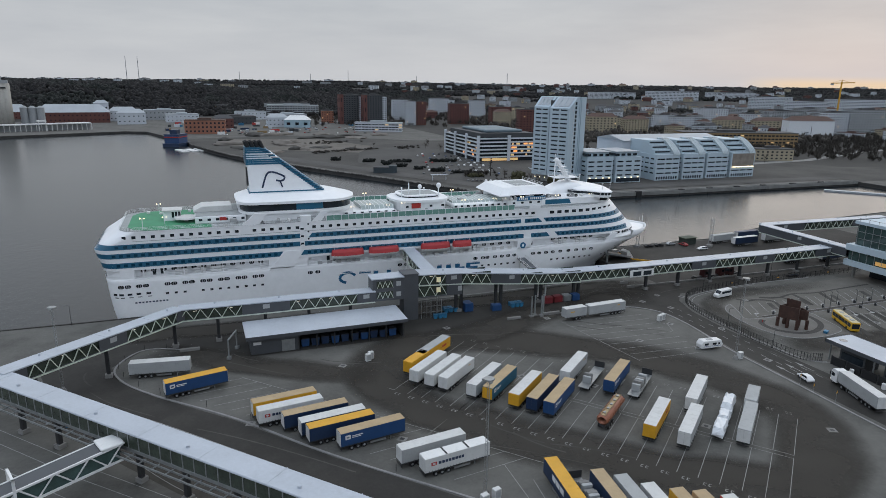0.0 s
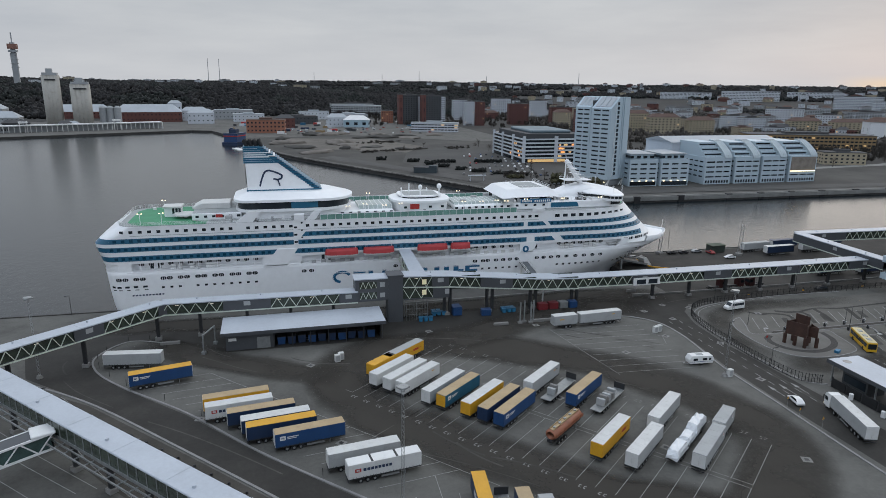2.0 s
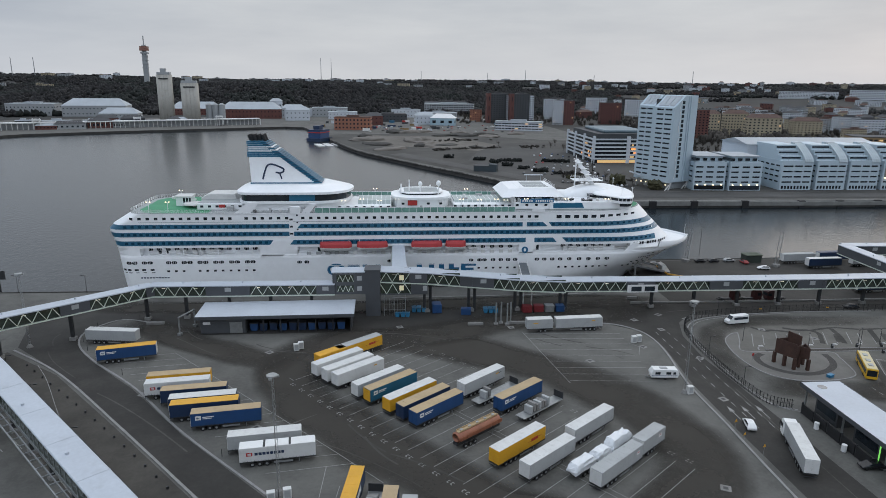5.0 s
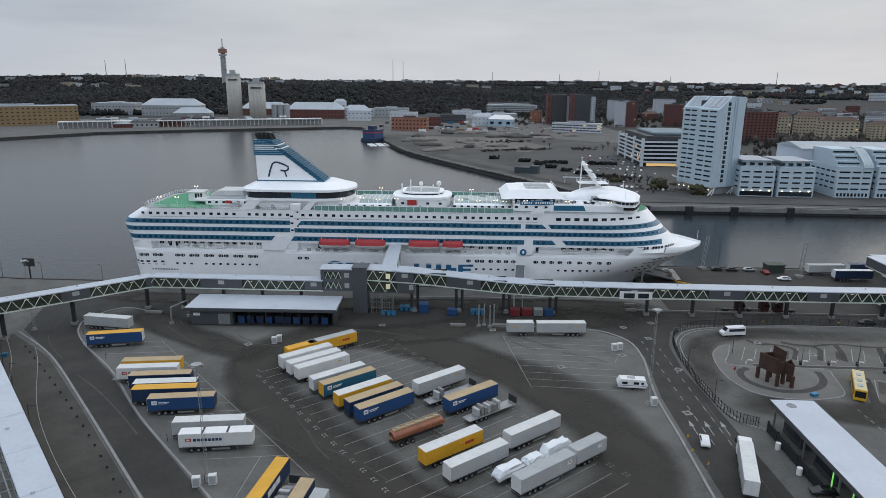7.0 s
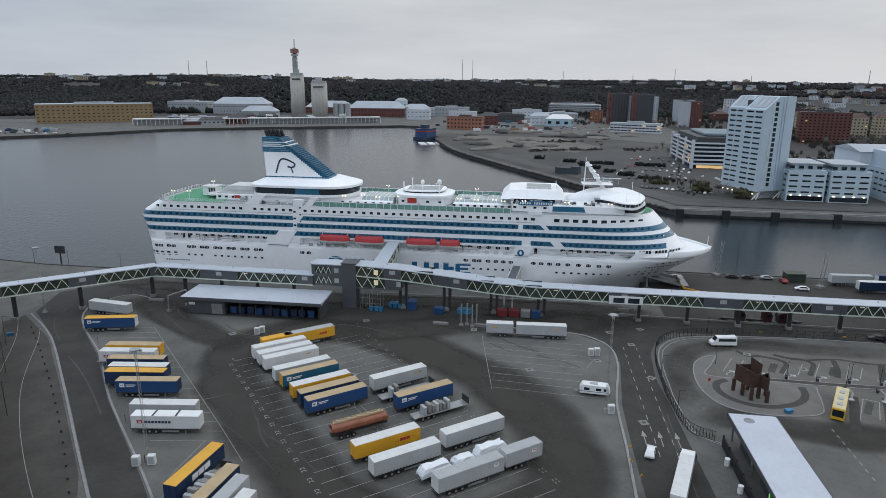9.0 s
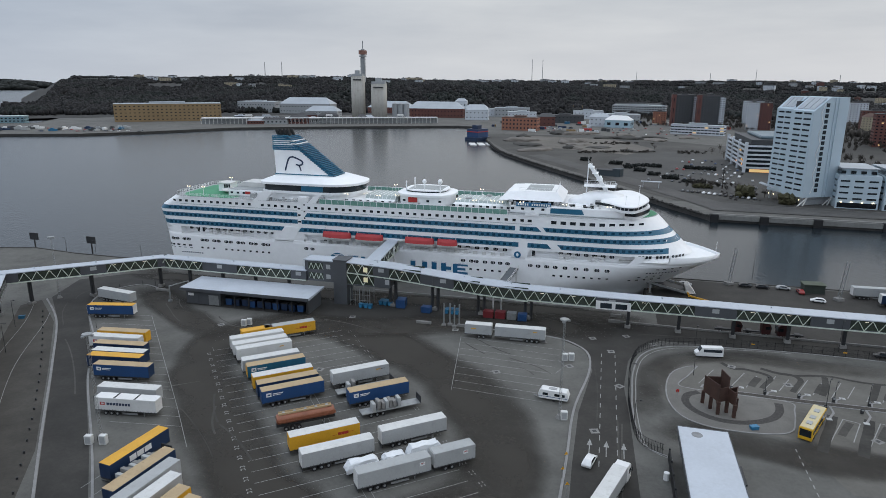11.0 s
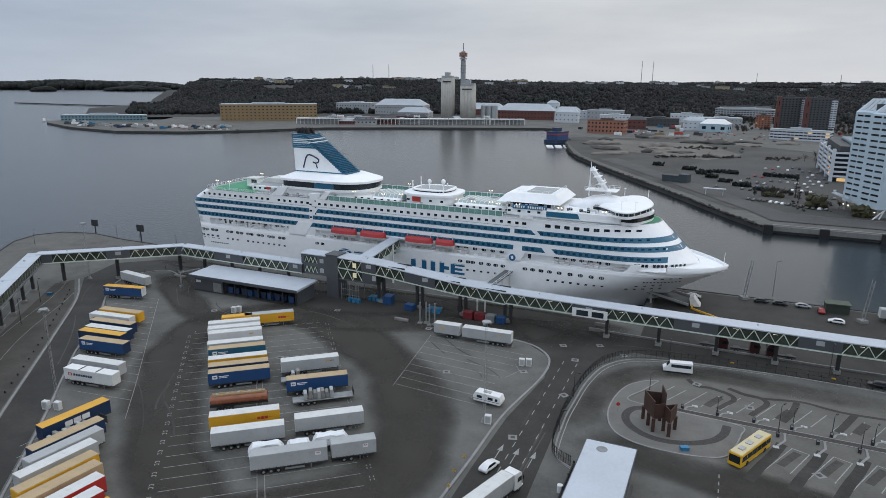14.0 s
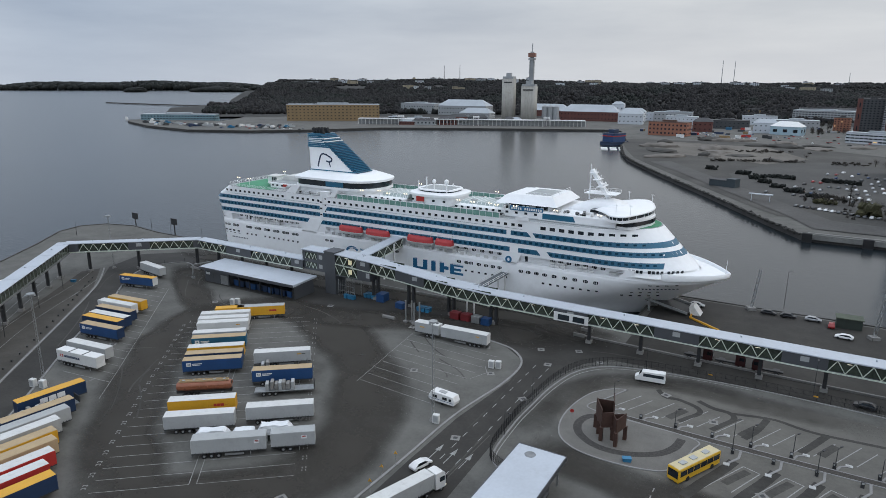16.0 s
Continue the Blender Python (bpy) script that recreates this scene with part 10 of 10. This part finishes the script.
# sculpture: folded plates of rusty steel on legs
t = thing("steel_sculpture", 162.2, 134.0, 0.12, 0, "rust-brown sculpture of tall steel plates on legs", "sculpture")
for x0, y0, x1, y1, z0, z1 in ((-3.5, 2.4, -1.0, -2.2, 2.8, 6.6), (-1.0, -2.2, 0.9, -0.9, 2.8, 6.0), (0.9, -0.9, 2.1, -2.9, 2.7, 5.6), (2.1, -2.9, 3.0, 0.6, 2.7, 5.7), (-3.5, 2.4, -0.2, 3.0, 2.8, 6.4), (-0.2, 3.0, 0.9, -0.9, 3.0, 8.2), (0.9, -0.9, 3.0, 0.6, 2.7, 5.6)):
    bm = bmesh.new()
    beam(bm, (x0, y0, (z0 + z1) / 2), (x1, y1, (z0 + z1) / 2), 0.16, z1 - z0)
    part("plate", bm, M_rust, t, "rusty steel plate")
for x, y in ((-3.5, 2.4), (-2.2, 0.1), (-1.0, -2.2), (0.9, -0.9), (2.1, -2.9), (3.0, 0.6), (-0.2, 3.0)):
    bm = bmesh.new()
    box(bm, x - 0.34, x + 0.34, y - 0.34, y + 0.34, 0, 2.9, None)
    part("leg", bm, M_rust, t)

# fence of black bars
f = thing("mesh_fence", 0, 0, 0, 0, "black steel mesh fence along the road", "fence")
FPOST = box_mesh("post", M_black, -0.05, 0.05, -0.05, 0.05, 0, 2.3)
acc = 0.0
prev = FENCE[0]
for p in FENCE[1:]:
    d = math.hypot(p[0] - prev[0], p[1] - prev[1])
    a = math.degrees(math.atan2(p[1] - prev[1], p[0] - prev[0]))
    shared("post", FPOST, f, pose(prev[0], prev[1], 0))
    bm = bmesh.new()
    n = max(int(d / 0.22), 2)
    for i in range(n):
        box(bm, d * i / n - 0.012, d * i / n + 0.012, -0.012, 0.012, 0.15, 2.15)
    for z in (0.15, 1.1, 2.1):
        box(bm, 0, d, -0.02, 0.02, z, z + 0.05)
    ob = part("mesh_panel", bm, M_black, f)
    ob.matrix_basis = pose(prev[0], prev[1], 0, 0, 0, a)
    prev = p
for x, y, a in ((175.5, 172.1, 0), (197.5, 172.4, 0), (222, 171.9, 0)):
    sg_ = thing("fence_sign", x, y - 0.1, 1.1, a, "small yellow warning sign hung on the fence", "sign", "fence signs")
    bm = bmesh.new()
    box(bm, -0.45, 0.45, -0.03, 0.0, 0, 0.32)
    part("plate", bm, M_yellow, sg_)
f2 = thing("mesh_fence", 210.8, 172, 0, -1, "black steel mesh fence along the road", "fence")
for k in range(12):
    shared("post", FPOST, f2, pose(k * 2.4, 0, 0))
    bm = bmesh.new()
    for i in range(11):
        box(bm, i * 0.22, i * 0.22 + 0.024, -0.012, 0.012, 0.15, 2.15)
    box(bm, 0, 2.4, -0.02, 0.02, 2.1, 2.15)
    ob = part("mesh_panel", bm, M_black, f2)
    ob.matrix_basis = pose(k * 2.4, 0, 0)


# lamps: tall lattice masts and street lamps
def lattice_mast(x, y, h, label="tall lattice lighting mast with a ring of lamps"):
    t = thing("light_mast", x, y, 0, 20, label, "lamp", "lighting masts")
    bm = bmesh.new()
    w0, w1 = 0.32, 0.2
    cs = [(math.cos(a), math.sin(a)) for a in (0, 2.094, 4.189)]
    for c, s in cs:
        beam(bm, (c * w0, s * w0, 0), (c * w1, s * w1, h), 0.05, 0.05)
    n = int(h / 0.9)
    for i in range(n):
        z0, z1 = h * i / n, h * (i + 1) / n
        for (c, s), (c2, s2) in zip(cs, cs[1:] + cs[:1]):
            beam(bm, (c * w0, s * w0, z0), (c2 * w0 * 0.9, s2 * w0 * 0.9, z1), 0.025, 0.025)
    part("lattice", bm, M_steel, t)
    bm = bmesh.new()
    bmesh.ops.create_cone(bm, cap_ends=True, segments=8, radius1=0.9, radius2=0.5, depth=0.8, matrix=pose(0, 0, 0.3))
    part("foot", bm, M_concrete, t)
    hd = part("lamp_ring", (lambda b: (tube(b, (0, 0, h - 0.05), (0, 0, h + 0.2), 0.9, 12), b)[1])(bmesh.new()), M_steel, t)
    for k in range(3):
        a = k * 2.094
        bm = bmesh.new()
        box(bm, math.cos(a) * 0.9 - 0.25, math.cos(a) * 0.9 + 0.25, math.sin(a) * 0.9 - 0.25, math.sin(a) * 0.9 + 0.25, h - 0.3, h)
        part("floodlight", bm, M_steel, hd)


for x, y, h in ((42.2, 89.6, 22), (128.6, 121.6, 22), (-33, 157, 20)):
    lattice_mast(x, y, h)


for x, y in ((92.0, 166.6), (93.6, 167.4), (95.2, 166.2), (96.4, 167.2)):
    t = thing("steel_post", x, y, 0, 0, "tall galvanised post of a portal frame", "post", "portal posts")
    bm = bmesh.new()
    box(bm, -0.18, 0.18, -0.18, 0.18, 0, 6.6)
    part("shaft", bm, M_steel, t)
    bm = bmesh.new()
    box(bm, -0.6, 0.6, -0.6, 0.6, 0, 0.5)
    part("foot", bm, M_concrete, t)


def street_lamp(x, y, h, a=0, lit=False, label="slim black street lamp"):
    t = thing("street_lamp", x, y, 0, a, label, "lamp", "street lamps")
    bm = bmesh.new()
    tube(bm, (0, 0, 0), (0, 0, h), 0.09, 7, 0.05)
    part("pole", bm, M_dark, t)
    bm = bmesh.new()
    beam(bm, (0, 0, h), (1.0, 0, h + 0.1), 0.06, 0.06)
    box(bm, 0.7, 1.4, -0.15, 0.15, h, h + 0.14)
    hd = part("head", bm, M_dark, t)
    if lit:
        bm = bmesh.new()
        box(bm, 0.75, 1.35, -0.12, 0.12, h - 0.05, h)
        part("bulb", bm, M_lampw, hd)


for x, y, h, a in ((160.9, 170.2, 6, -90), (197, 175.4, 9, -90), (143.2, 140, 6, 0), (143.9, 124, 5, 0), (172.9, 144.0, 4.2, 60), (158.4, 150.8, 4, 60), (187.2, 144.4, 4.6, 60), (194.4, 145.6, 4.2, 60), (184.3, 140, 7, 60), (201.3, 144, 4.4, 60), (208.4, 144, 4.4, 60), (198.5, 139.8, 5, 60),
                   (187.3, 238.0, 12, 0), (-25, 133, 8, 0), (-12, 118, 8, 0), (4, 100, 8, 0), (-95, 180, 7, 0), (-60, 203, 6, 180), (-38, 202, 6, 180), (-75, 204, 6, 180)):
    street_lamp(x, y, h, a)
# short posts with boxes in the car park, bollards along the lane
BOL = box_mesh("bollard", M_dark, -0.3, 0.3, -0.22, 0.22, 0, 1.15, bev=0.05)
for k in range(-1, 9):
    x = 173.0 + k * 7.05
    for dx, y in ((0, 144.5), (4.3, 140.3)):
        if k < 1 and dx:
            continue
        t = thing("bollard", x + dx, y, 0, 0, "short dark post with a charging box at a bay", "bollard", "bay posts")
        shared("post", BOL, t)
        bm = bmesh.new()
        box(bm, -0.22, 0.22, -0.26, -0.2, 0.75, 1.05)
        part("panel", bm, M_tarpgrey, t)
CONE = box_mesh("marker", M_dark, -0.16, 0.16, -0.16, 0.16, 0, 0.5)
for k in range(26):
    t_ = k / 25
    x, y = 52 - 80 * t_ + 3 * math.sin(t_ * 3), 57 + 88 * t_
    t = thing("lane_marker", x, y, 0, -48, "small dark marker post on the lane line", "marker", "lane markers")
    shared("marker", CONE, t)
for k in range(14):
    i = min(int(k * 4.6), len(LANE_L_OUT) - 1)
    x, y = LANE_L_OUT[i]
    t = thing("kerb_post", x + 0.9, y + 0.6, 0, 0, "thin black post behind the kerb", "post", "kerb posts")
    bm = bmesh.new()
    tube(bm, (0, 0, 0), (0, 0, 1.6), 0.06, 6)
    part("post", bm, M_black, t)
for x, y in ((127.6, 151.2), (129.2, 151.8), (129.6, 121.2), (36.8, 151), (37.8, 152.2), (43.8, 88.4), (41.2, 87.6)):
    t = thing("switch_cabinet", x, y, 0, 12, "pale metal switch cabinet on the asphalt", "cabinet", "cabinets")
    bm = bmesh.new()
    box(bm, -0.7, 0.7, -0.5, 0.5, 0, 1.9)
    bevel(bm, 0.05, 1)
    b = part("case", bm, M_tarpwhite, t)
    bm = bmesh.new()
    box(bm, -0.5, 0.5, -0.53, -0.49, 0.3, 1.7)
    part("door", bm, M_tarpgrey, b)
for x, y, h in ((131.2, 104, 2.6), (132, 95, 2.4), (130.9, 100, 2.0), (153.4, 137, 2.0)):
    t = thing("road_sign", x, y, 0, 20, "small road sign on a post beside the road", "sign", "road signs")
    bm = bmesh.new()
    tube(bm, (0, 0, 0), (0, 0, h), 0.04, 6)
    part("pole", bm, M_steel, t)
    bm = bmesh.new()
    bmesh.ops.create_cone(bm, cap_ends=True, segments=3 if x < 140 else 16, radius1=0.42, radius2=0.42, depth=0.05, matrix=pose(0, 0, h, 90))
    part("plate", bm, M_yellow if x < 140 else M_red, t)
for x, y in ((167.6, 127.2), (-29, 139)):
    t = thing("blue_box", x, y, 0.0, 25, "small turquoise grit box", "box", "grit boxes")
    bm = bmesh.new()
    profile(bm, [(-0.7, 0), (0.7, 0), (0.8, 0.7), (-0.8, 0.7)], -0.5, 0.5)
    part("case", bm, M_bluebin, t)
    bm = bmesh.new()
    box(bm, -0.85, 0.85, -0.55, 0.55, 0.7, 0.85)
    part("lid", bm, M_bluebin, t)
for x in (145.6, 146.2):
    t = thing("road_barrier", x - 6, 182 + (x - 145.6) * 8, 0, 0, "pale concrete road barrier", "barrier", "barriers")
    bm = bmesh.new()
    profile(bm, [(-1.6, 0), (1.6, 0), (1.6, 0.9), (-1.6, 0.9)], -0.25, 0.25)
    part("block", bm, M_concrete, t)
for x, y, L in ((86, 166.4, 4.5), (99, 166.8, 6), (-6, 172, 5)):
    t = thing("road_barrier", x, y, 0, 0, "pale concrete road barrier", "barrier", "barriers")
    bm = bmesh.new()
    box(bm, -L / 2, L / 2, -0.4, 0.4, 0, 0.8)
    bevel(bm, 0.08, 1)
    part("block", bm, M_concrete, t)

# height portal at the lane by the shelter
t = thing("height_portal", 4.6, 166.5, 0, 70, "steel height portal over the lane", "portal")
bm = bmesh.new()
for x in (-3.4, 3.4):
    box(bm, x - 0.16, x + 0.16, -0.16, 0.16, 0, 5.2)
    box(bm, x - 0.5, x + 0.5, -0.5, 0.5, 0, 0.7)
box(bm, -3.5, 3.5, -0.16, 0.16, 5.0, 5.3)
part("portal", bm, M_steel, t)

# quay side in the north-east: trailers, shed, ramps
for x, y, a, s_, tp, lab in ((222, 226.5, 4, M_tarpgrey, M_tarpgrey, "grey trailer on the quay"), (238, 228.5, 4, M_navy, M_navy, "dark trailer on the quay"), (228, 219.5, 2, M_navy, M_tarpwhite, "dark trailer with a white roof on the quay"),
                             (247, 221, 2, M_tarpgrey, M_tarpwhite, "grey trailer with a white roof on the quay"), (262, 229, 2, M_navy, M_roofdark, "dark trailer on the quay"), (226, 190, 4, M_navy, M_navy, "dark navy trailer under the walkway"), (243, 188, 4, M_navy, M_navy, "dark navy trailer under the walkway")):
    trailer(x, y, a, s_, tp, label=lab)
t = thing("quay_shed_small", 204.6, 229.4, 0, 3, "small dark green open shed on the quay", "shed")
bm = bmesh.new()
box(bm, -3.2, 3.2, -2, 2, 0, 2.9)
part("wall", bm, mat("dark_green_sheet", (0.03, 0.04, 0.032), 0.7, scale=0.5, vary=0.2), t)
bm = bmesh.new()
box(bm, -3.5, 3.5, -2.3, 2.3, 2.9, 3.15)
part("roof", bm, mat("mossy_sheet", (0.07, 0.085, 0.06), 0.8, scale=0.5, vary=0.3), t)
t = thing("loading_ramp", 160.5, 218.5, 0, 180, "steel vehicle ramp under the bow", "ramp")
bm = bmesh.new()
beam(bm, (-2, 0, 0.5), (14, 0, 4.2), 9, 0.5)
part("deck", bm, M_dark, t)
bm = bmesh.new()
for s in (-4.8, 4.8):
    beam(bm, (-2, s, 1.1), (13, s, 4.4), 0.3, 0.7)
    box(bm, 9, 9.6, s - 0.3, s + 0.3, 0, 4.5)
part("side_girder", bm, M_steel, t)
bm = bmesh.new()
ribbon(bm, [(-12, 12), (-3, 5.2), (-3, -5.2)], 0.5, 0.0, 0.5)
part("edge_kerb", bm, M_yellow, t, "yellow kerb at the ramp")
bm = bmesh.new()
profile(bm, [(-5.5, 0.0), (-2.5, 0.0), (-2.0, 2.4), (-3.2, 3.0)], -2.2, 2.2)
part("visor_flap", bm, M_white, t)
for x in (210.5, 178.5):
    t = thing("quay_crane", x, 222 if x > 200 else 231, 0, 30, "slim lattice gangway crane on the quay", "crane", "quay cranes")
    bm = bmesh.new()
    for s in (-0.6, 0.6):
        beam(bm, (0, s, 0), (1.5, s, 13), 0.18, 0.18)
        for k in range(6):
            beam(bm, (k * 0.25, s, k * 2.1), (k * 0.25 + 0.25, -s, k * 2.1 + 2.1), 0.08, 0.08)
    part("lattice", bm, M_steel, t)
    bm = bmesh.new()
    box(bm, -1.2, 1.2, -1.2, 1.2, 0, 0.9)
    part("base", bm, M_concrete, t)
# passenger boarding ramp beside the near walkway
t = thing("boarding_ramp", -16.6, 113.2, 0, -157, "telescopic boarding ramp with white truss sides and a dark roof", "ramp")
bm = bmesh.new()
beam(bm, (3.2, 0, 8.75), (26, 0, 5.9), 3.2, 0.25)
part("roof", bm, M_grey, t, "dark grey sheet roof")
bm = bmesh.new()
box(bm, -0.4, 3.4, -2.1, 2.1, 8.9, 9.35)
bevel(bm, 0.15, 1)
part("head_roof", bm, M_white, t, "white canopy over the ramp's head")
bm = bmesh.new()
beam(bm, (0.5, 1.5, 7.4), (26, 1.5, 4.2), 0.1, 2.6)
beam(bm, (0.5, -1.5, 7.4), (26, -1.5, 4.2), 0.1, 2.6)
part("side_glazing", bm, mat("ramp_glass", (0.05, 0.085, 0.078), 0.15, scale=0.5, vary=0.4), t, "dark greenish side glazing")
bm = bmesh.new()
beam(bm, (0, 0, 6.0), (26, 0, 3.0), 3.4, 0.3)
part("floor_deck", bm, M_dark, t)
for s in (-1.9, 1.9):
    bm = bmesh.new()
    beam(bm, (0, s, 9.1), (26, s, 5.9), 0.3, 0.35)
    beam(bm, (0, s, 6.2), (26, s, 3.2), 0.3, 0.35)
    for k in range(10):
        p0, p1 = k * 2.6, k * 2.6 + 2.6
        za, zb = (6.2 - p0 * 0.115, 9.2 - p1 * 0.123) if k % 2 else (9.2 - p0 * 0.123, 6.2 - p1 * 0.115)
        beam(bm, (p0, s, za), (p1, s, zb), 0.2, 0.2)
    part("truss_side", bm, M_white, t)
bm = bmesh.new()
for s in (-2.2, 2.2):
    box(bm, 15.8, 16.2, s - 0.2, s + 0.2, 0, 9.4)
box(bm, 15.8, 16.2, -2.4, 2.4, 9.0, 9.4)
part("portal", bm, M_white, t, "white portal frame")
# mooring piles off the quay's west corner
for x, y in ((-100, 213), (-72, 214)):
    t = thing("mooring_screen", x, y, WATER, 0, "dark square mark on a pile in the water", "pile", "piles")
    bm = bmesh.new()
    box(bm, -0.2, 0.2, -0.2, 0.2, -1, 4)
    box(bm, -2.2, 2.2, -0.12, 0.12, 4, 7)
    part("board", bm, M_dark, t)
# a small ferry boat far off
t = thing("motor_boat", -905, 760, WATER, 150, "small white motor boat far off on the water", "boat")
bm = bmesh.new()
prism(bm, [(-8, -2.2), (5, -2.2), (9, 0), (5, 2.2), (-8, 2.2)], -0.5, 1.8)
part("hull", bm, M_white, t)
bm = bmesh.new()
box(bm, -6, 3, -1.8, 1.8, 1.8, 4.2)
part("cabin", bm, M_white, t)

# drain and manhole covers with pale concrete collars
rc = random.Random(19)
COLLAR = box_mesh("collar", M_concrete, -0.9, 0.9, -0.9, 0.9, 0, 0.03)
LID = box_mesh("lid", M_dark, -0.42, 0.42, -0.42, 0.42, 0.0, 0.045, bev=0.01)
for x, y in ((-4, 150), (6, 128), (30, 150), (34, 112), (52, 147), (70, 130), (84, 120), (104, 108), (112, 140), (121, 162), (129, 148), (134, 168), (139, 160), (143, 172), (150, 168), (141, 140), (136, 118), (96, 164), (64, 166), (30, 168), (96, 96), (120, 86), (168.2, 158.4), (190.6, 128.6), (179.4, 151)):
    t = thing("manhole_cover", x, y, 0.026, rc.uniform(0, 90), "square iron manhole cover in a pale concrete collar", "manhole cover", "manhole covers")
    shared("collar", COLLAR, t)
    shared("lid", LID, t)

# tyre marks of turning lorries, in pairs
rt = random.Random(23)
LOOP = closed_line([(46, 117), (40, 128), (36.5, 140), (39, 150), (49, 156.5), (62, 156.5), (76, 152), (88, 145), (99, 137), (108, 127), (115, 115), (118.5, 102), (117, 89), (109, 79), (98, 74), (87, 78), (76, 87), (66, 97), (56, 107)], 12)
ROADS = [LOOP, smooth_line([(39, 84), (13, 112), (-7, 134), (-24, 151), (-31.5, 165), (-25, 178), (-8, 183), (20, 185), (60, 185)], 16), smooth_line([(138.6, 75), (138.4, 125), (139.2, 150), (142, 166), (150, 174), (190, 176.4)], 16),
         smooth_line([(96, 166), (104, 158), (112, 151), (122, 146), (128, 140)], 14), smooth_line([(40, 146), (22, 150), (8, 160), (-4, 168)], 14)]
for k in range(22):
    line = ROADS[k % 5 if k < 40 else 0]
    n = rt.randint(8, 22)
    i = rt.randrange(max(len(line) - n, 1))
    off, drift = rt.uniform(-5.0, 5.0), rt.uniform(-3.0, 3.0)
    seg = line[i:i + n]
    out = []
    for j, (x, y) in enumerate(seg):
        a, b = seg[max(j - 1, 0)], seg[min(j + 1, len(seg) - 1)]
        d = Vector((b[0] - a[0], b[1] - a[1]))
        d = d.normalized() if d.length > 0 else Vector((1, 0))
        o = off + drift * (j / max(len(seg) - 1, 1)) ** 2
        out.append((x - d.y * o, y + d.x * o))
    if len(out) > 2:
        bm = bmesh.new()
        ribbon(bm, out, rt.uniform(0.25, 0.45), 0.0232 + 0.00004 * k)
        sheet("tyre_mark", bm, WORN[rt.choice((1, 2, 3))], "dark curved tyre mark on the asphalt", "tyre mark")
